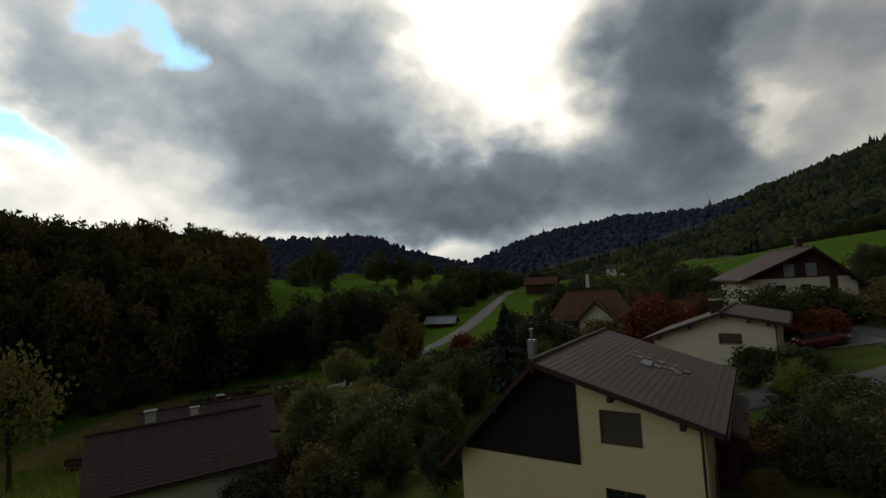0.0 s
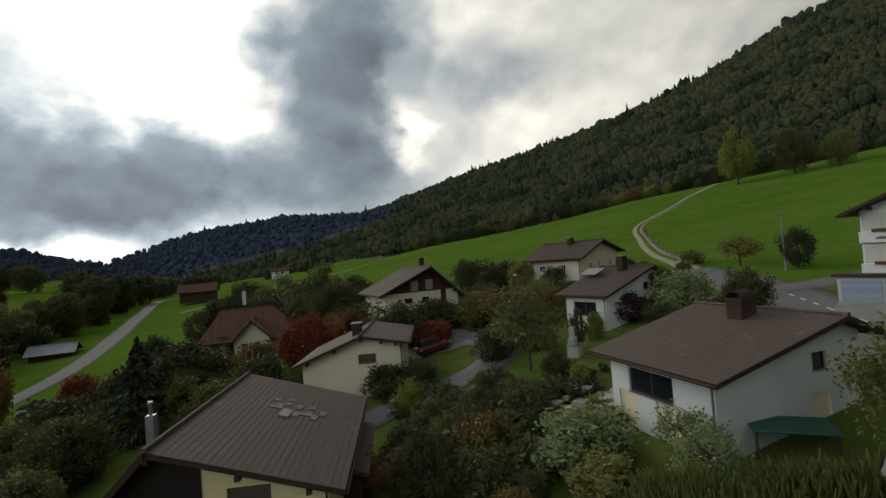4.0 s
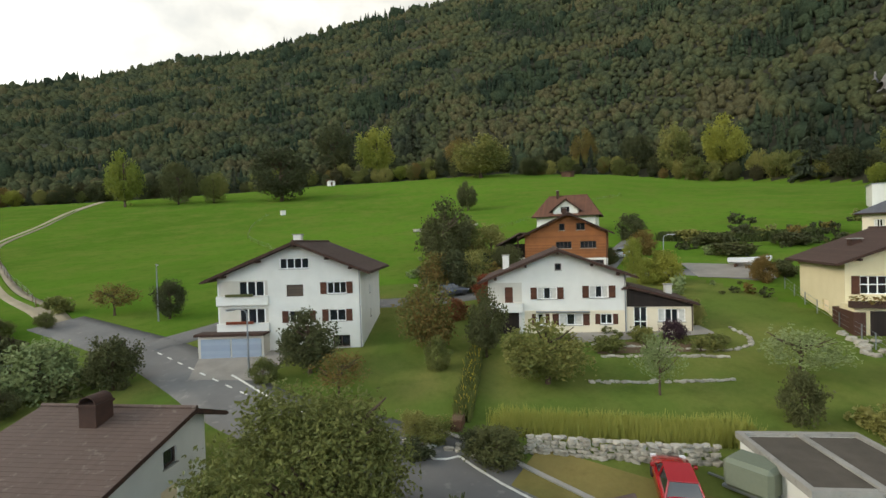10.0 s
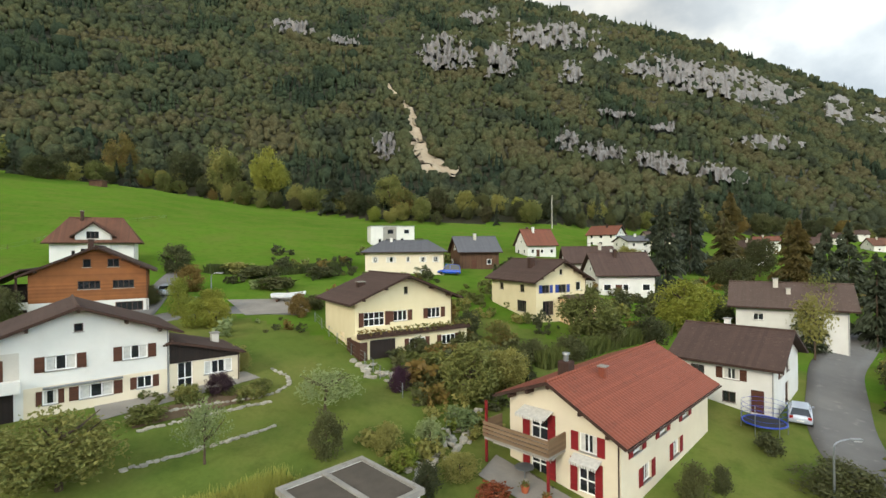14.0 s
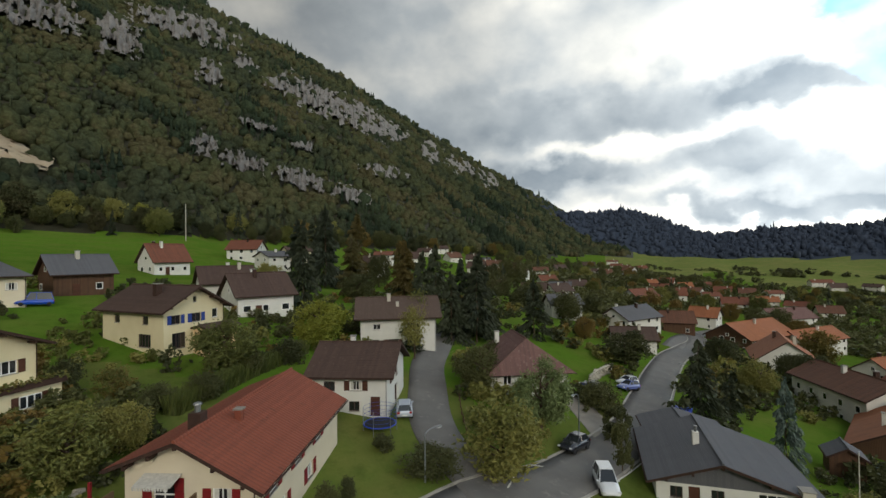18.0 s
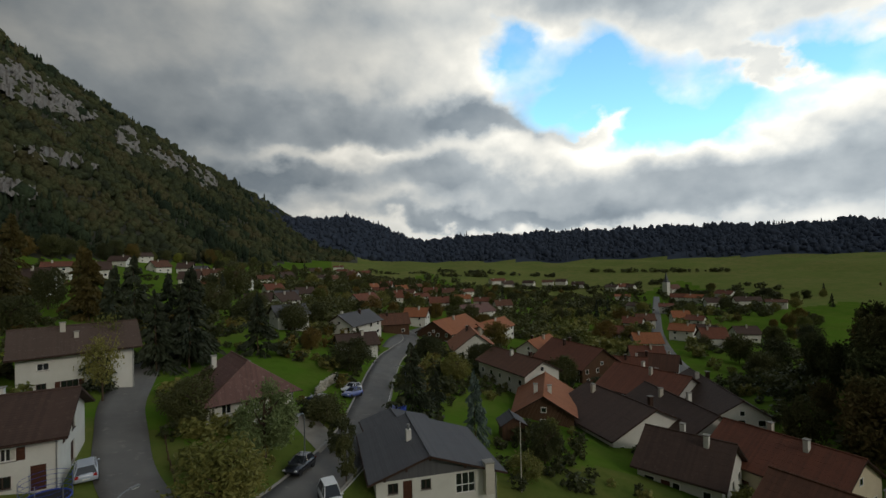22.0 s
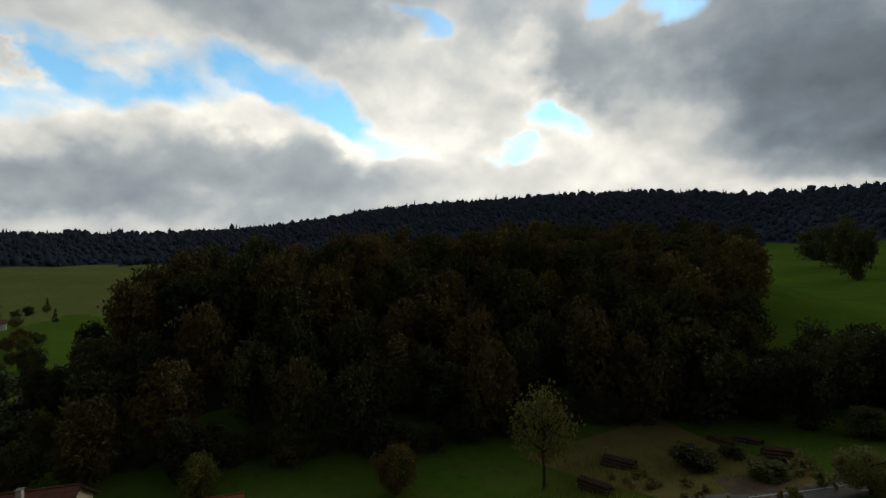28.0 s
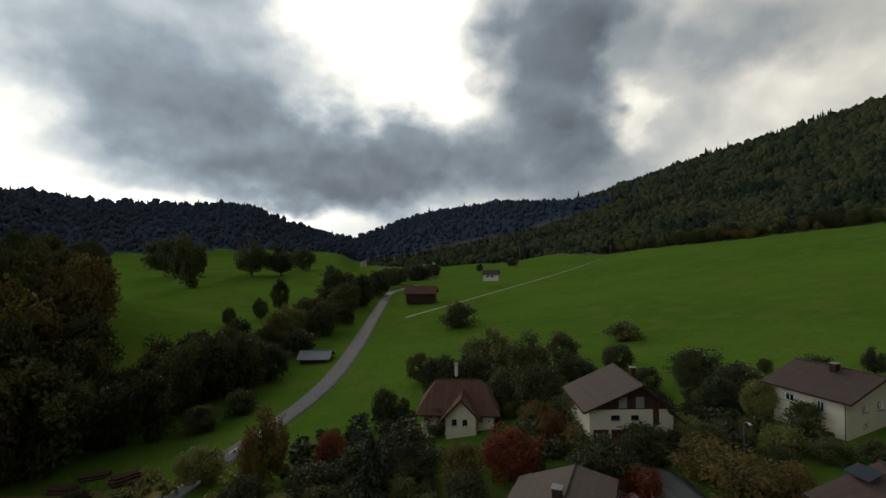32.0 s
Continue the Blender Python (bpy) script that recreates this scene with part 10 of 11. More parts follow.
def overgrow(b0, b1, r0, r1, many, low, high, tones, label, seed, thin=-0.1):
    """Shrubs in drifts between two bearings, clear of houses, roads and open lawns; one mass for each tone."""
    r = random.Random(seed)
    masses = {m.name: (m, []) for m in tones}
    for k in range(many):
        side, far = radians(r.uniform(b0, b1)), math.sqrt(r.uniform(r0 * r0, r1 * r1))
        x, y = 2 + far * sin(side), far * cos(side)
        if noise.noise(Vector((x * 0.07, y * 0.07, seed))) < thin:
            continue
        if any((x - a) ** 2 + (y - b) ** 2 < c * c for a, b, c in FOOTPRINTS + HOMES + ROAD_SPOTS + GLADES):
            continue
        tall, turn = r.uniform(low, high) * r.choice((0.6, 0.8, 1.0, 1.25)), r.uniform(0, 6.28)
        wide = tall * r.uniform(0.9, 1.6)
        q = BUSH_FORMS[k % 4]
        p = np.stack([(q[..., 0] * cos(turn) - q[..., 1] * sin(turn)) * wide + x, (q[..., 0] * sin(turn) + q[..., 1] * cos(turn)) * wide + y, q[..., 2] * tall + ground_z(x, y)], -1)
        masses[r.choice(tones).name][1].append(p.reshape(-1, 3))
    for m, quads in masses.values():
        if quads:
            verts = np.concatenate(quads)
            tagged(dress("shrubbery", mesh_of("shrubbery", verts.tolist(), np.arange(len(verts)).reshape(-1, 4).tolist()), m), label, "shrubs", kind="stuff")


overgrow(134, 192, 40, 125, 520, 0.7, 2.4, (M_LEAF_DARK, M_LEAF_GREEN, M_LEAF_AUTUMN, M_LEAF_DARK), "mixed shrubs and beds between the hillside gardens", 5)
overgrow(190, 226, 52, 160, 620, 0.8, 2.8, (M_LEAF_DARK, M_LEAF_GREEN, M_LEAF_AUTUMN), "shrubs and fruit bushes in the gardens along the lanes", 6)
overgrow(224, 262, 52, 150, 560, 0.8, 3.0, (M_LEAF_DARK, M_LEAF_GREEN), "bushes round the farmhouses", 7)
overgrow(100, 136, 40, 85, 160, 0.5, 1.6, (M_LEAF_DARK, M_LEAF_GREEN, M_LEAF_LIGHT), "low shrubs round the upper houses", 8, 0.0)

# hedgerows and lines of trees in the fields beyond the village
for k, (b0, r0, b1, r1) in enumerate(((218, 700, 232, 760), (226, 820, 240, 800), (236, 640, 252, 700), (244, 860, 258, 820), (214, 560, 224, 620), (252, 620, 262, 560))):
    ends = [(2 + r * sin(radians(b)), r * cos(radians(b))) for b, r in ((b0, r0), (b1, r1), (b1, r1 + 14), (b0, r0 + 14))]
    shrub_mass(ends, 46, 3, 8, M_LEAF_DARK, "dark hedgerow between far fields", 80 + k)

# ---------------------------------------------------------------- cars
def lathe_ring(bm, profile, m, sides=14):
    """A turned shape round the x axis: profile is (x, radius)."""
    rings = []
    for x, r in profile:
        rings.append([bm.verts.new(m @ Vector((x, r * cos(2 * pi * k / sides), r * sin(2 * pi * k / sides)))) for k in range(sides)])
    for a, b in zip(rings, rings[1:]):
        for k in range(sides):
            bm.faces.new((a[k], a[(k + 1) % sides], b[(k + 1) % sides], b[k]))
    bm.faces.new(rings[0][::-1])
    bm.faces.new(rings[-1])


M_TYRE, M_RIM = plain("tyre_rubber", (28, 28, 30), 0.8), plain("alloy_rim", (150, 152, 156), 0.35, 0.8)
M_LAMP_RED, M_LAMP_CLEAR = plain("red_lamp_glass", (150, 20, 18), 0.2), plain("clear_lamp_glass", (210, 212, 214), 0.15)
M_PLATE = plain("plate_white", (214, 214, 208), 0.5)


def car(x, y, toward, paint, label, length=3.9, tall=1.48, estate=False):
    """A small car: toward is the bearing of its bonnet."""
    z = ground_z(x, y) + 0.1
    top = thing("car", x, y, z, -radians(toward), label, "car")
    d = 2.0
    pitch = math.atan2(ground_z(x + d * sin(radians(toward)), y + d * cos(radians(toward))) - ground_z(x - d * sin(radians(toward)), y - d * cos(radians(toward))), 2 * d)
    top.matrix_world = Matrix.Translation((x, y, z)) @ Matrix.Rotation(-radians(toward), 4, "Z") @ Matrix.Rotation(pitch, 4, "X")
    h, w = length / 2, 0.84
    # sections along the length: y, half width, sill, shoulder
    bm = bmesh.new()
    rows = []
    for yy, ww, lo, hi in ((-h, 0.66, 0.42, 0.72), (-h + 0.12, 0.8, 0.3, 0.92), (-h + 0.6, w, 0.24, 0.97), (0, w, 0.22, 0.95), (h - 1.25, w, 0.24, 0.92), (h - 0.5, 0.8, 0.26, 0.78), (h - 0.08, 0.7, 0.34, 0.62), (h, 0.6, 0.42, 0.54)):
        rows.append([bm.verts.new(p) for p in ((-ww, yy, lo), (-ww - 0.02, yy, (lo + hi) / 2), (-ww * 0.95, yy, hi), (-ww * 0.5, yy, hi + 0.05), (ww * 0.5, yy, hi + 0.05), (ww * 0.95, yy, hi), (ww + 0.02, yy, (lo + hi) / 2), (ww, yy, lo))])
    for a, b in zip(rows, rows[1:]):
        for k in range(8):
            bm.faces.new((a[k], a[(k + 1) % 8], b[(k + 1) % 8], b[k]))
    bm.faces.new(rows[0][::-1])
    bm.faces.new(rows[-1])
    bmesh.ops.recalc_face_normals(bm, faces=bm.faces)
    body = part("body", bm, paint, top, smooth=True)
    back = -h + (0.1 if estate else 0.35)
    low = [(-0.76, back, 0.93), (0.76, back, 0.93), (0.74, h - 1.15, 0.9), (-0.74, h - 1.15, 0.9)]
    roof = [(-0.58, back + 0.35, tall - 0.03), (0.58, back + 0.35, tall - 0.03), (0.56, h - 1.85, tall - 0.03), (-0.56, h - 1.85, tall - 0.03)]
    bm = bmesh.new()
    lv, rv2 = [bm.verts.new(p) for p in low], [bm.verts.new(p) for p in roof]
    for k in range(4):
        bm.faces.new((lv[k], lv[(k + 1) % 4], rv2[(k + 1) % 4], rv2[k]))
    part("window_glass", bm, M_GLASS, body)
    bm = bmesh.new()
    slab(bm, [(p[0] * 1.03, p[1], p[2] + 0.05) for p in roof], 0.06)
    soften(bm, 0.02)
    part("roof", bm, paint, body)
    for k in range(4):
        bm = bmesh.new()
        tube(bm, Vector(low[k]) * 1.0, Vector(roof[k]), 0.045, 0.04, 6)
        part("pillar", bm, paint, body)
    for s in (-1, 1):
        bm = bmesh.new()
        tube(bm, (s * 0.77, -0.15, 0.92), (s * 0.585, -0.2, tall - 0.03), 0.04, 0.035, 6)
        part("door_pillar", bm, paint, body)
        bm = bmesh.new()
        box(bm, s * 0.9 - 0.08, s * 0.9 + 0.08, h - 1.45, h - 1.3, 0.92, 1.04)
        soften(bm, 0.02)
        part("mirror", bm, paint, body)
        bm = bmesh.new()
        box(bm, s * 0.64 - 0.13, s * 0.64 + 0.13, h - 0.14, h - 0.02, 0.56, 0.68)
        part("headlight", bm, M_LAMP_CLEAR, body)
        bm = bmesh.new()
        box(bm, s * 0.62 - 0.13, s * 0.62 + 0.13, -h + 0.0, -h + 0.14, 0.68, 0.9)
        part("tail_light", bm, M_LAMP_RED, body)
        for yy in (-h + 0.68, h - 0.78):
            wheel = new("wheel")
            wheel.parent = top
            m = Matrix.Translation((s * 0.76, yy, 0.3))
            bm = bmesh.new()
            lathe_ring(bm, ((-0.1, 0.2), (-0.1, 0.29), (-0.06, 0.31), (0.06, 0.31), (0.1, 0.29), (0.1, 0.2)), m)
            part("tyre", bm, M_TYRE, wheel)
            bm = bmesh.new()
            lathe_ring(bm, ((-0.08, 0.19), (0.08, 0.2), (0.09 , 0.05)) if s > 0 else ((-0.09, 0.05), (-0.08, 0.2), (0.08, 0.19)), m)
            part("rim", bm, M_RIM, wheel)
    bm = bmesh.new()
    box(bm, -0.25, 0.25, -h - 0.02, -h + 0.06, 0.5, 0.61)
    part("number_plate", bm, M_PLATE, body)
    return top


def paint_of(name, tone):
    m = plain(name, tone, 0.25)
    m.node_tree.nodes["Principled BSDF"].inputs["Coat Weight"].default_value = 0.6
    return m


car(21.2, -15.2, 118, paint_of("red_car_paint", (150, 12, 22)), "bright red hatchback parked on dry grass")
car(31.0, 40.4, 100, paint_of("dark_red_car_paint", (96, 26, 28)), "dark red car parked beside the lane")
car(-6.1, -51.4, 190, paint_of("silver_car_paint", (176, 184, 196)), "silver estate car parked by a garden wall", estate=True)
car(-22.3, -44.6, 60, paint_of("black_car_paint", (30, 32, 40)), "black car driving at the street corner")
car(-21.3, -37.6, 20, paint_of("white_car_paint", (214, 216, 218)), "white small van parked beside the bungalow", tall=1.75, estate=True)
car(-43.6, -65.0, 75, paint_of("blue_car_paint", (92, 104, 160)), "pale blue car parked at the stone wall")
car(-45.2, -67.4, 75, paint_of("white_car_paint_two", (208, 210, 214)), "white car parked behind the blue one")
car(58.6, -15.0, 175, paint_of("charcoal_car_paint", (58, 62, 72)), "dark grey car parked on the narrow street")
car(68.5, -45.0, 140, paint_of("pale_car_paint", (196, 200, 206)), "pale car beside the timber house")
car(-36.2, -63.2, 160, paint_of("dark_blue_car_paint", (40, 46, 70)), "dark car under garden trees")
van = car(45.0, -89.0, 60, paint_of("blue_van_paint", (30, 70, 170)), "blue van parked beside a house", length=4.8, tall=2.1, estate=True)


# ---------------------------------------------------------------- lamps and masts
def street_lamp(x, y, top, toward, reach=1.3):
    z = ground_z(x, y)
    lamp = thing("street_lamp", x, y, z, -radians(toward), "grey steel street lamp with a curved arm", "street lamp", "street lamps")
    h = top - z
    bm = bmesh.new()
    tube(bm, (0, 0, -0.3), (0, 0, h - 0.5), 0.085, 0.055)
    part("pole", bm, M_METAL, lamp)
    bm = bmesh.new()
    last = Vector((0, 0, h - 0.5))
    for k in range(1, 6):
        a = pi / 2 * k / 5
        q = Vector((0, reach * (1 - cos(a)) * 0.8, h - 0.5 + 0.5 * sin(a)))
        tube(bm, last, q, 0.05, 0.045, 6)
        last = q
    part("arm", bm, M_METAL, lamp)
    bm = bmesh.new()
    box(bm, -0.13, 0.13, last.y - 0.1, last.y + 0.6, last.z - 0.08, last.z + 0.06)
    soften(bm, 0.04)
    head = part("lamp_head", bm, M_ZINC, lamp)
    bm = bmesh.new()
    box(bm, -0.1, 0.1, last.y + 0.08, last.y + 0.52, last.z - 0.12, last.z - 0.08)
    part("diffuser", bm, M_LAMP_CLEAR, head)


for args in ((62.4, 18.0, 4.6, 250), (42.3, 5.6, 1.6, 320), (45.1, 42.0, -0.2, 200), (-20.5, 85.0, -13.2, 60), (-46.5, 64.0, -16.2, 60), (-5.3, -38.2, -3.0, 250), (-24.8, -47.8, -4.4, 60), (-49, -58, -5.2, 120), (57.5, -43.5, 6.2, 250)):
    street_lamp(*args)
for x, y, h, label in ((60, -245, 17, "tall thin grey mast at the edge of the woods"), (-40.6, -30.5, 7.5, "slim white flagpole in a garden")):
    z = ground_z(x, y)
    pole = thing("mast" if h > 10 else "flagpole", x, y, z, 0, label, "pole")
    bm = bmesh.new()
    tube(bm, (0, 0, -0.5), (0, 0, h), 0.22 if h > 10 else 0.06, 0.14 if h > 10 else 0.035)
    part("pole", bm, M_DWHITE, pole)
    bm = bmesh.new()
    tube(bm, (0, 0, h), (0, 0, h + 0.12), 0.2 if h > 10 else 0.08, 0.1 if h > 10 else 0.04)
    part("cap", bm, M_METAL, pole)

# ---------------------------------------------------------------- garden walls, beds, fences
STONE_FORMS = []
for k in range(6):
    bm = bmesh.new()
    bmesh.ops.create_icosphere(bm, subdivisions=1, radius=0.5)
    for v in bm.verts:
        v.co.x = max(-0.42, min(0.42, v.co.x * 1.25))
        v.co.z = max(-0.4, min(0.36, v.co.z * 1.2))
        v.co *= 1 + 0.35 * noise.noise(v.co * 2.0 + Vector((k * 4.0, 0, 0)))
    me = bpy.data.meshes.new("stone")
    bm.to_mesh(me)
    bm.free()
    me.materials.append(M_STONE)
    STONE_FORMS.append(me)


def stone_wall(name, line, tall, size, label, seed, courses=None, spread=0.0):
    """A dry wall or rockery of single stones along a line on the slope."""
    r = random.Random(seed)
    pts = smooth_line(line, size * 0.95)
    x0, y0 = line[0]
    wall = thing(name, x0, y0, ground_z(x0, y0), 0, label, "wall", kind="structure" if spread == 0 else "")
    base = Vector((x0, y0, ground_z(x0, y0)))
    for j in range(courses or max(1, round(tall / (size * 0.55)))):
        for p in pts:
            q = Vector((p.x + r.uniform(-0.1, 0.1) + r.uniform(-spread, spread), p.y + r.uniform(-0.1, 0.1) + r.uniform(-spread, spread), 0))
            zz = ground_z(q.x, q.y) + (size * 0.2 + j * size * 0.55 if spread == 0 else size * r.uniform(0.0, 0.3))
            ob = new("stone", r.choice(STONE_FORMS))
            ob.parent = wall
            s = size * r.uniform(0.8, 1.25)
            ob.matrix_local = Matrix.LocRotScale(Vector((q.x, q.y, zz)) - base, Euler((r.uniform(-0.2, 0.2), r.uniform(-0.2, 0.2), r.uniform(0, 6.3) if spread else math.atan2(line[-1][1] - line[0][1], line[-1][0] - line[0][0]) + r.uniform(-0.15, 0.15))), (s * 1.25, s * 0.9, s * 0.72))


stone_wall("dry_stone_wall", [(26.2, -10.6), (24.8, -13.4), (23.4, -16.0), (22.4, -18.4)], 1.1, 0.38, "pale dry-stone garden wall", 2)
stone_wall("kerb_stone_row", [(29.4, -4.6), (28.0, -6.4), (27.0, -8.6), (26.4, -10.4)], 0.4, 0.5, "row of pale boulders beside the road", 3, 1, 0.5)
stone_wall("rockery", [(28.4, 20.4), (26.2, 19.4), (24.8, 17.6), (25.6, 16.2), (27.2, 18.0)], 0.8, 0.85, "dark rockery of boulders below the lawn", 4, 4, 1.2)
stone_wall("rockery", [(65, -13), (62.5, -15.5), (60.2, -18.5), (58.4, -21)], 0.8, 0.8, "grey boulder bank above the narrow street", 5, 4, 1.3)
stone_wall("rockery", [(126, -24), (126, -31), (127, -38)], 0.8, 1.4, "grey boulder bank at the meadow edge", 6, 3, 1.5)
stone_wall("rockery", [(18.4, -36), (17.6, -32), (17.4, -28.4), (18.0, -25.0)], 0.6, 0.6, "pale stony bank beside the red-roofed house", 7, 3, 0.9)
stone_wall("rockery", [(31.0, -39.6), (28.4, -38.0), (26.0, -39.0), (24.6, -42.0)], 0.6, 0.6, "rock garden of pale stones below the terrace", 8, 3, 1.1)
stone_wall("yard_wall", [(-37.6, -66.0), (-41, -69.4), (-46.8, -74.2)], 1.5, 0.7, "pale stone retaining wall of a yard", 9)
stone_wall("bed_edge", [(38.0, -21.4), (35.6, -25.0), (33.0, -29.4), (33.6, -32.4), (36.6, -33.4)], 0.3, 0.34, "stone edge of a garden terrace", 10, 1)
stone_wall("bed_edge", [(35.6, -20.8), (33.8, -25.0), (32.0, -28.6)], 0.3, 0.34, "low stone edge of a garden bed", 11, 1)
stone_wall("bed_edge", [(32.2, -17.7), (30.4, -22.0), (29.0, -26.0)], 0.3, 0.34, "low stone edge of a lawn terrace", 12, 1)
patch("flower_bed", [(36.2, -20.6), (38.4, -21.6), (35.2, -29.4), (33.0, -29.0)], M_SOIL, 0.06, "dark soil bed along the garden terrace", "flower bed")
patch("terrace_paving", [(39.0, -20.0), (41.4, -21.0), (38.2, -31.6), (36.0, -31.4)], M_PAVE, 0.07, "grey paving along the garden front", "pavement")


def tufts(name, line, wide, count, tall, material, label, category, seed, leaf=0.05):
    """Blades or blossoms that nobody could count, as one mesh."""
    r = np.random.RandomState(seed)
    pts = [Vector((*p, 0)) for p in line]
    verts, faces = [], []
    for _ in range(count):
        i = r.randint(0, len(pts) - 1)
        p = pts[i].lerp(pts[i + 1], r.uniform())
        x, y = p.x + r.uniform(-wide, wide), p.y + r.uniform(-wide, wide)
        z = ground_z(x, y)
        a, h = r.uniform(0, 6.28), tall * r.uniform(0.5, 1.2)
        dx, dy = cos(a) * leaf, sin(a) * leaf
        lx, ly = r.uniform(-0.3, 0.3) * h, r.uniform(-0.3, 0.3) * h
        b = len(verts)
        verts += [(x - dx, y - dy, z), (x + dx, y + dy, z), (x + lx + dx * 0.4, y + ly + dy * 0.4, z + h), (x + lx - dx * 0.4, y + ly - dy * 0.4, z + h)]
        faces.append((b, b + 1, b + 2, b + 3))
    tagged(dress(name, mesh_of(name, verts, faces), material), label, category, kind="stuff")


tufts("tall_grass", [(29.3, -10.0), (27.5, -12.9), (26.1, -15.7), (24.5, -18.7), (23.6, -21.4)], 0.8, 9000, 0.9, M_TALL_GRASS, "tall yellow-green ornamental grass on the wall", "grass", 3, 0.02)
tufts("flowering_hedge", [(40.2, -12.1), (34.6, -9.8), (30.7, -8.1)], 0.45, 5000, 0.8, M_HEDGE, "low green flowering hedge", "hedge", 4, 0.05)
tufts("blossom", [(40.2, -12.1), (34.6, -9.8), (30.7, -8.1)], 0.42, 320, 0.86, M_FLOWER, "pale yellow blossoms along the hedge", "flowers", 5, 0.05)
tufts("hedge", [(15.6, -49.4), (11.6, -58.1), (4.6, -71.4)], 0.7, 9000, 1.5, M_HEDGE, "dark clipped hedge along the garden", "hedge", 6, 0.09)
tufts("hedge", [(78.4, -59.7), (69.0, -66.2), (64.6, -78.0)], 0.8, 7000, 1.4, M_HEDGE, "dark hedge along the meadow", "hedge", 7, 0.1)
tufts("hedge", [(16.8, 9.0), (19.0, 6.0), (21.0, 2.4)], 0.7, 7000, 1.8, M_HEDGE, "dense dark hedge below the garden", "hedge", 8, 0.07)
tufts("hedge", [(22.0, -4.6), (19.0, -7.4), (15.4, -11.0)], 0.7, 7000, 1.3, M_HEDGE, "dense hedge beside the road", "hedge", 9, 0.07)
tufts("rough_grass", [(-30, 30), (-40, 50), (-44, 62), (-30, 84)], 7, 6000, 0.7, M_TALL_GRASS, "rough dry grass on the field edge", "grass", 10, 0.04)


def fence(line, gap, tall, label, rails=2, material=None):
    pts = smooth_line(line, gap)
    x0, y0 = line[0]
    base = Vector((x0, y0, ground_z(x0, y0)))
    top = thing("fence", x0, y0, base.z, 0, label, "fence")
    at = [Vector((p.x, p.y, ground_z(p.x, p.y))) - base for p in pts]
    for p in at:
        bm = bmesh.new()
        tube(bm, p + Vector((0, 0, -0.3)), p + Vector((0, 0, tall)), 0.05, 0.045, 6)
        part("post", bm, material or M_TIMBER, top)
    for k in range(rails):
        bm = bmesh.new()
        zz = Vector((0, 0, tall * (k + 1) / (rails + 0.15)))
        for a, b in zip(at, at[1:]):
            tube(bm, a + zz, b + zz, 0.012 if rails > 2 else 0.03, 0.012 if rails > 2 else 0.03, 4, False)
        line_part = part("wire" if rails > 2 else "rail", bm, M_METAL if rails > 2 else M_TIMBER, top)
        line_part["kind"] = "stuff"


fence([(75, 36), (83, 41), (96, 50), (110, 59), (139.7, 76)], 4.5, 1.1, "weathered post fence along the farm track", 3)
fence([(43.6, -47.2), (36.4, -42.4), (30.6, -39.3), (27.6, -37.4), (24.0, -35.3)], 2.2, 1.2, "green wire fence between two gardens", 3, M_METAL)
fence([(-13.6, -56), (-12.2, -50), (-11.3, -44.1), (-12.6, -40)], 2.0, 0.9, "low garden fence beside the lane", 2)
fence([(112, 10), (140, 20), (170, 22), (190, 20)], 7, 1.1, "thin pasture fence across the meadow", 3)
fence([(100, -22), (128, -60), (150, -100)], 7, 1.1, "thin pasture fence up the meadow", 3)
fence([(4.6, -20.6), (0.6, -26.4), (-2.6, -31.4)], 2.0, 0.9, "low fence above the road", 2)


# ---------------------------------------------------------------- loose things
def simple_thing(name, x, y, turn, label, category, pieces, z=None):
    """pieces: part name, material, boxes as (x0, x1, y0, y1, z0, z1), rounding."""
    top = thing(name, x, y, ground_z(x, y) if z is None else z, radians(turn), label, category)
    for part_name, material, boxes, rounding in pieces:
        bm = bmesh.new()
        for b in boxes:
            box(bm, *b)
        if rounding:
            soften(bm, rounding)
        part(part_name, bm, material, top)
    return top


M_BLUE_STEEL, M_TARP = plain("blue_painted_steel", (34, 62, 160), 0.5), plain("green_tarpaulin", (44, 84, 66), 0.6)
M_WHITE_GRP, M_BLACK = plain("white_boat_shell", (224, 226, 226), 0.35), plain("black_net", (24, 24, 28), 0.8)
M_TERRACOTTA = coat("terracotta", (176, 96, 62), (140, 76, 50))
cont = simple_thing("skip_container", -42.2, -52.6, 40, "blue steel skip container beside the road", "container", [("body", M_BLUE_STEEL, [(-2.6, 2.6, -1.1, 1.1, 0.15, 1.75)], 0.05), ("cover", M_BLUE_STEEL, [(-2.65, 2.65, -1.15, 1.15, 1.75, 1.85)], 0.03)])
for k in range(9):
    bm = bmesh.new()
    box(bm, -2.4 + k * 0.6, -2.3 + k * 0.6, -1.16, -1.1, 0.3, 1.7)
    part("rib", bm, M_BLUE_STEEL, cont)
for x in (-2.0, 2.0):
    bm = bmesh.new()
    box(bm, x - 0.15, x + 0.15, -1.0, 1.0, 0.0, 0.15)
    part("skid", bm, M_METAL, cont)

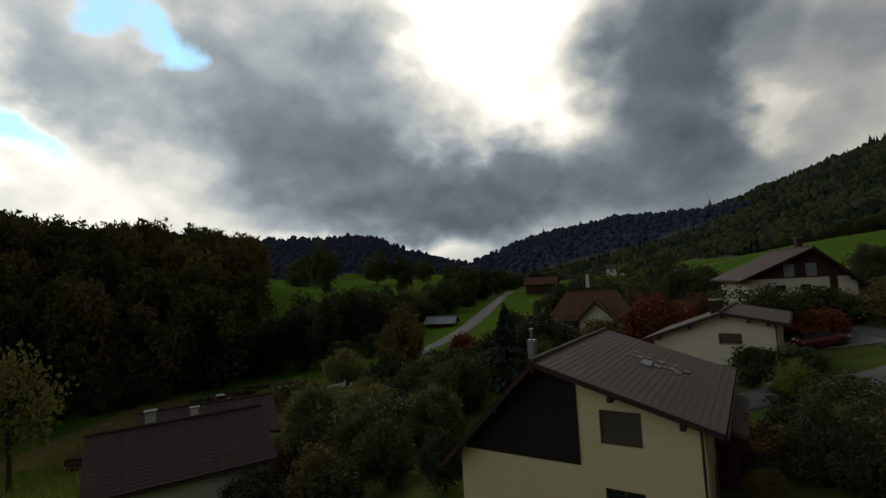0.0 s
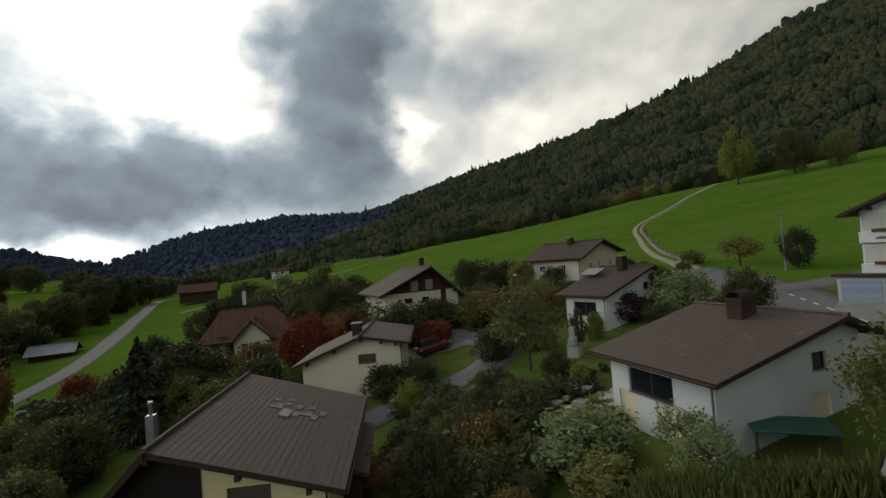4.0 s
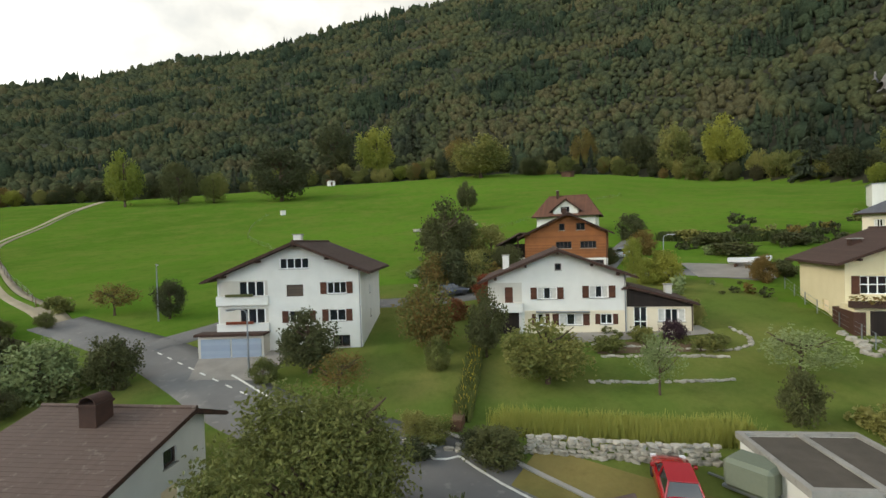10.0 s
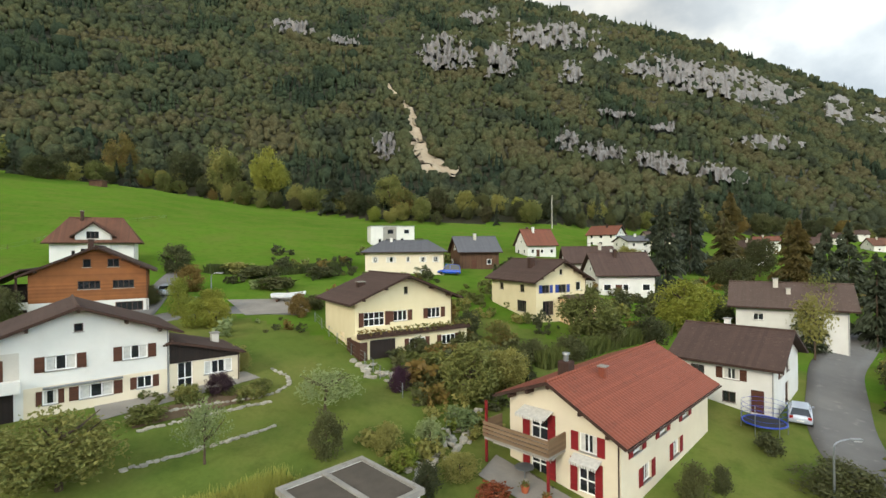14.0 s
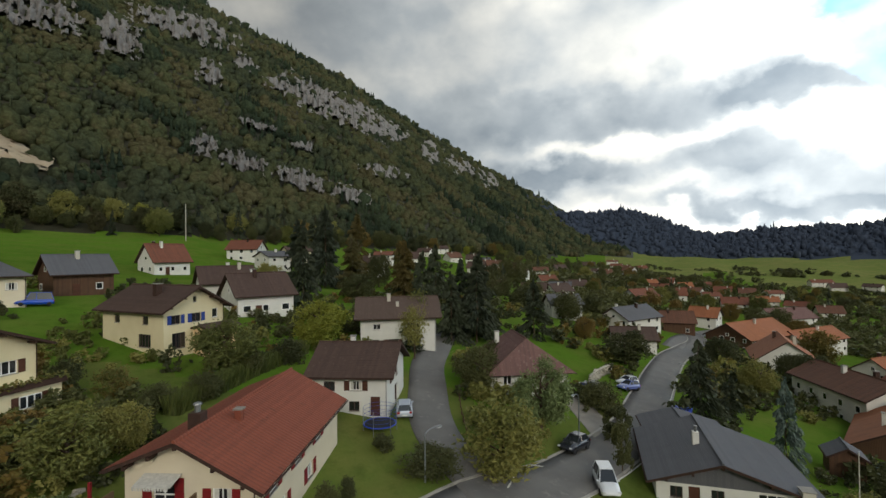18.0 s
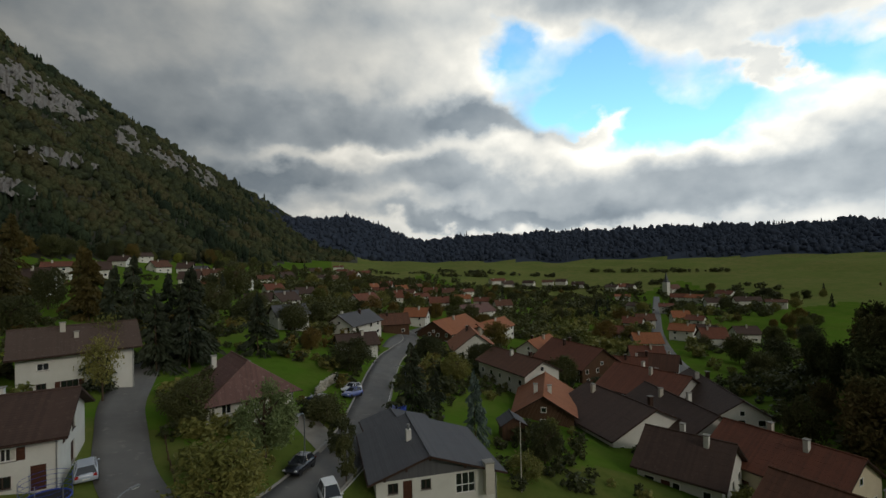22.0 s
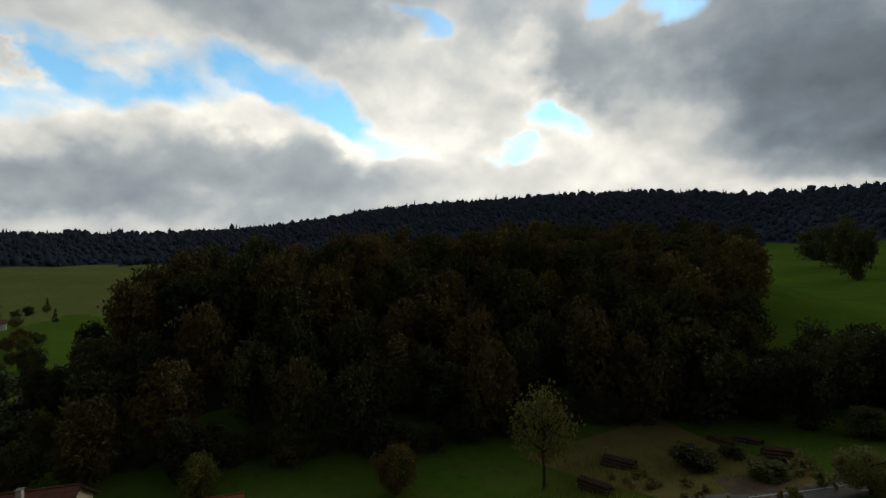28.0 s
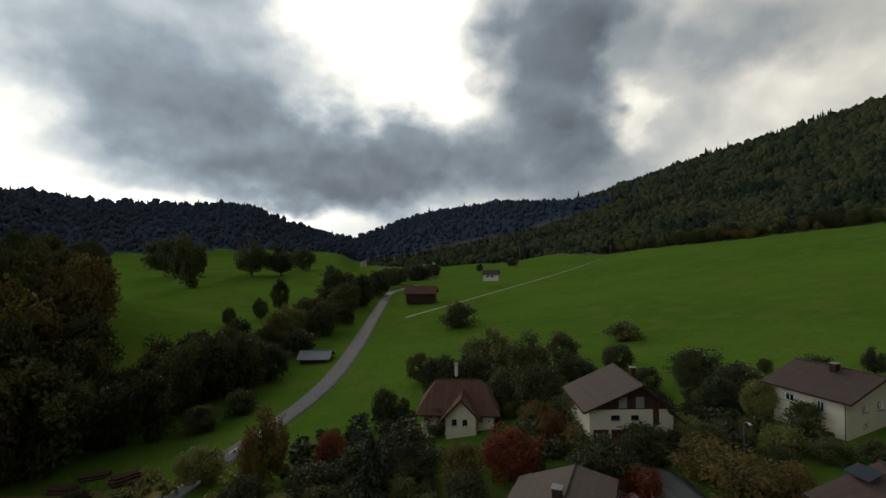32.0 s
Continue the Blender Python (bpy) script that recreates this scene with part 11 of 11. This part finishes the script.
boat = thing("boat", 53.0, -52.4, ground_z(53.0, -52.4), radians(120), "small white motor boat laid up on a yard", "boat")
bm = bmesh.new()
rows = []
for yy, ww, keel, rim in ((-2.2, 0.85, 0.55, 1.25), (-1.0, 0.95, 0.45, 1.25), (0.4, 0.95, 0.42, 1.3), (1.5, 0.65, 0.5, 1.4), (2.2, 0.25, 0.8, 1.5), (2.5, 0.03, 1.2, 1.55)):
    rows.append([bm.verts.new(p) for p in ((-ww, yy, rim), (-ww * 0.8, yy, (keel + rim) / 2 - 0.1), (0, yy, keel), (ww * 0.8, yy, (keel + rim) / 2 - 0.1), (ww, yy, rim), (ww * 0.6, yy, rim + 0.05), (-ww * 0.6, yy, rim + 0.05))])
for a, b in zip(rows, rows[1:]):
    for k in range(7):
        bm.faces.new((a[k], a[(k + 1) % 7], b[(k + 1) % 7], b[k]))
bm.faces.new(rows[0][::-1])
bmesh.ops.recalc_face_normals(bm, faces=bm.faces)
part("hull", bm, M_WHITE_GRP, boat)
bm = bmesh.new()
slab(bm, ((-0.5, 0.2, 1.3), (0.5, 0.2, 1.3), (0.4, -0.2, 1.7), (-0.4, -0.2, 1.7)), 0.03)
part("windscreen", bm, M_GLASS, boat)
for yy in (-1.4, 1.0):
    bm = bmesh.new()
    box(bm, -0.6, 0.6, yy - 0.1, yy + 0.1, 0.0, 0.55)
    part("trestle", bm, M_TIMBER, boat)

tramp = thing("trampoline", -2.9, -47.0, ground_z(-2.9, -47.0), 0, "round trampoline with a dark blue safety net", "trampoline")
bm = bmesh.new()
tube(bm, (0, 0, 0.78), (0, 0, 0.8), 1.5, 1.5, 20)
part("jumping_mat", bm, M_BLACK, tramp)
bm = bmesh.new()
for k in range(20):
    a0, a1 = 2 * pi * k / 20, 2 * pi * (k + 1) / 20
    tube(bm, (1.55 * cos(a0), 1.55 * sin(a0), 0.8), (1.55 * cos(a1), 1.55 * sin(a1), 0.8), 0.07, 0.07, 6, False)
part("rim", bm, M_BLUE_STEEL, tramp)
for k in range(6):
    a = 2 * pi * k / 6
    bm = bmesh.new()
    tube(bm, (1.6 * cos(a), 1.6 * sin(a), 0), (1.6 * cos(a), 1.6 * sin(a), 2.4), 0.03, 0.03, 6)
    part("net_pole", bm, M_METAL, tramp)
for zz in (1.2, 1.6, 2.0, 2.35):
    bm = bmesh.new()
    for k in range(20):
        a0, a1 = 2 * pi * k / 20, 2 * pi * (k + 1) / 20
        tube(bm, (1.58 * cos(a0), 1.58 * sin(a0), zz), (1.58 * cos(a1), 1.58 * sin(a1), zz), 0.014, 0.014, 4, False)
    part("net_cord", bm, M_BLUE_STEEL, tramp)


def log_pile(x, y, turn, layers, length, label):
    top = thing("log_pile", x, y, ground_z(x, y), radians(turn), label, "log pile", "log piles")
    r = random.Random(int(x * 7 + y))
    for j in range(layers):
        for k in range(layers + 2 - j):
            rad = r.uniform(0.2, 0.27)
            bm = bmesh.new()
            yy = (k - (layers + 1 - j) / 2) * 0.52
            tube(bm, (-length / 2 + r.uniform(-0.3, 0.3), yy, 0.22 + j * 0.42), (length / 2 + r.uniform(-0.3, 0.3), yy + r.uniform(-0.05, 0.05), 0.22 + j * 0.42), rad, rad * 0.9, 9)
            part("log", bm, M_BARK if r.random() < 0.6 else M_TIMBER, top)


for args in ((-43.6, 65.0, 20, 3, 5.0), (-41.0, 55.6, 12, 3, 4.6), (-37.6, 84.4, -15, 2, 4.0), (-34.6, 87.6, 10, 2, 4.0), (-28.8, 84.4, 35, 3, 4.4), (-25.8, 82.2, 30, 2, 3.4)):
    log_pile(*args, "stack of felled grey-brown logs")

simple_thing("stone_fountain", 33.2, 24.2, 20, "pale stone garden barbecue with a chimney", "barbecue", [("base", M_DWHITE, [(-0.6, 0.6, -0.45, 0.45, -0.1, 0.9)], 0.03), ("hood", M_DWHITE, [(-0.5, 0.5, -0.1, 0.4, 0.9, 1.5)], 0.06), ("chimney", M_DWHITE, [(-0.2, 0.2, 0.0, 0.35, 1.5, 2.3)], 0.03), ("tray", M_METAL, [(-0.7, 0.7, -0.55, 0.45, 0.9, 0.96)], 0.01)])
simple_thing("garden_shelter", 24.4, 7.2, -60, "low shelter under a green tarpaulin", "shelter", [("cover", M_TARP, [(-1.5, 1.5, -1.0, 1.0, 1.0, 1.08)], 0.03)] + [("post", M_TIMBER, [(a, a + 0.1, b, b + 0.1, -0.2, 1.0)], 0) for a in (-1.4, 1.3) for b in (-0.9, 0.8)])
simple_thing("tarpaulined_trailer", 20.0, -18.2, 20, "small trailer under a grey-green cover", "trailer", [("cover", plain("grey_green_cover", (104, 110, 92), 0.7), [(-1.0, 1.0, -0.8, 0.8, 0.4, 1.7)], 0.18), ("chassis", M_METAL, [(-1.1, 1.1, -0.6, 0.6, 0.25, 0.4)], 0.02), ("drawbar", M_METAL, [(1.0, 2.0, -0.05, 0.05, 0.3, 0.38)], 0)])
simple_thing("planter_box", 30.2, -7.7, -25, "dark timber planter at the end of the hedge", "planter", [("box", M_TIMBER, [(-0.7, 0.7, -0.35, 0.35, -0.1, 0.55)], 0.02), ("soil", M_SOIL, [(-0.62, 0.62, -0.28, 0.28, 0.5, 0.58)], 0)])
simple_thing("storage_box", 19.2, -23.4, 70, "grey plastic storage box behind the garage", "box", [("body", M_ZINC, [(-0.9, 0.9, -0.5, 0.5, -0.1, 0.9)], 0.04), ("lid", M_METAL, [(-0.95, 0.95, -0.55, 0.55, 0.9, 1.0)], 0.03)])
for x, y in ((11.6, -28.6), (10.2, -28.3), (8.4, -27.8)):
    pot = thing("flower_pot", x, y, ground_z(x, y) + 0.1, 0, "terracotta pot of orange flowers on the terrace", "flower pot", "pots on the terrace")
    bm = bmesh.new()
    tube(bm, (0, 0, 0), (0, 0, 0.4), 0.18, 0.27, 12)
    part("pot", bm, M_TERRACOTTA, pot)
    bm = bmesh.new()
    rp = random.Random(int(x * 10))
    for k in range(90):
        p = Vector((rp.gauss(0, 0.16), rp.gauss(0, 0.16), 0.5 + rp.gauss(0, 0.08)))
        u, v = Vector((rp.uniform(-1, 1), rp.uniform(-1, 1), rp.uniform(-1, 1))) * 0.06, Vector((rp.uniform(-1, 1), rp.uniform(-1, 1), rp.uniform(-1, 1))) * 0.06
        bm.faces.new([bm.verts.new(p + w) for w in (u, v, -u, -v)])
    part("flowers", bm, M_LEAF_AUTUMN, pot)
patch("house_terrace", [(14.4, -31.4), (6.6, -28.8), (7.6, -26.6), (14.6, -28.6)], M_PAVE, 0.12, "reddish paved terrace before the red-roofed house", "pavement")
table = thing("garden_table", 12.0, -29.9, ground_z(12.0, -29.9) + 0.12, 0.4, "round dark garden table on the terrace", "table")
bm = bmesh.new()
tube(bm, (0, 0, 0.7), (0, 0, 0.74), 0.6, 0.6, 18)
part("tabletop", bm, M_METAL, table)
bm = bmesh.new()
tube(bm, (0, 0, 0), (0, 0, 0.7), 0.05, 0.05)
part("pedestal", bm, M_METAL, table)
simple_thing("meadow_shelter", 250, -134, 30, "small dark field shelter at the edge of the woods", "shelter", [("wall", M_TIMBER, [(-3, 3, -2, 2, -0.5, 2.4)], 0.03), ("roof", M_ROOF_DARK, [(-3.6, 3.6, -2.6, 2.6, 2.4, 2.7)], 0.05)])
simple_thing("white_hut", 300, -4, 10, "small white hut at the edge of the meadow", "hut", [("wall", M_WHITE, [(-2, 2, -2, 2, -0.5, 2.8)], 0.03), ("roof", M_ROOF_OLD, [(-2.5, 2.5, -2.5, 2.5, 2.8, 3.1)], 0.05), ("door", M_SHUT_BROWN, [(-2.05, -2.0, -0.5, 0.5, 0, 2.0)], 0)])
simple_thing("water_trough_house", 190, 15, 20, "tiny white well house in the meadow", "well house", [("wall", M_WHITE, [(-0.8, 0.8, -0.8, 0.8, -0.3, 1.5)], 0.03), ("lid", M_CONCRETE, [(-0.95, 0.95, -0.95, 0.95, 1.5, 1.65)], 0.03)])
house("streamside_hut", "small weathered timber hut with a pale roof", (-66.0, 8.0), (-64.4, 13.4), 4.0, ground_z(-66, 11), (ground_z(-66, 11) + 2.2,) * 2, ground_z(-66, 11) + 3.3, ridge="side", wall=M_TIMBER, roof=M_ROOF_ORANGE, over=0.5, category="hut")
house("garden_shed", "small dark timber shed among fruit trees", (-53, -42), (-55.4, -39.8), 3.0, ground_z(-54, -42), (ground_z(-54, -42) + 2.2,) * 2, ground_z(-54, -42) + 3.2, ridge="front", wall=M_TIMBER, roof=M_ROOF_GREY, over=0.3, category="shed")

for k, (x, y) in enumerate(((40.8, 28.4), (65.6, 42.6))):
    bm = bmesh.new()
    slab(bm, ((-1.1, -0.7, 0), (1.1, -0.7, 0), (1.1, 0.7, 0.55), (-1.1, 0.7, 0.55)), 0.08)
    pnl = finish("solar_panel", bm, M_GLASS)
    if k == 0:
        pnl.matrix_world = Matrix.LocRotScale((44.0, 29.5, -0.35), Euler((0, 0, radians(-98))), None)
        tagged(pnl, "dark solar panel on a brown roof", "solar panel")
    else:
        pnl.matrix_world = Matrix.LocRotScale((62.8, 38.8, ground_z(62.8, 38.8) + 0.5), Euler((0, 0, 2.4)), None)
        tagged(pnl, "solar panel standing beside a garden", "solar panel")
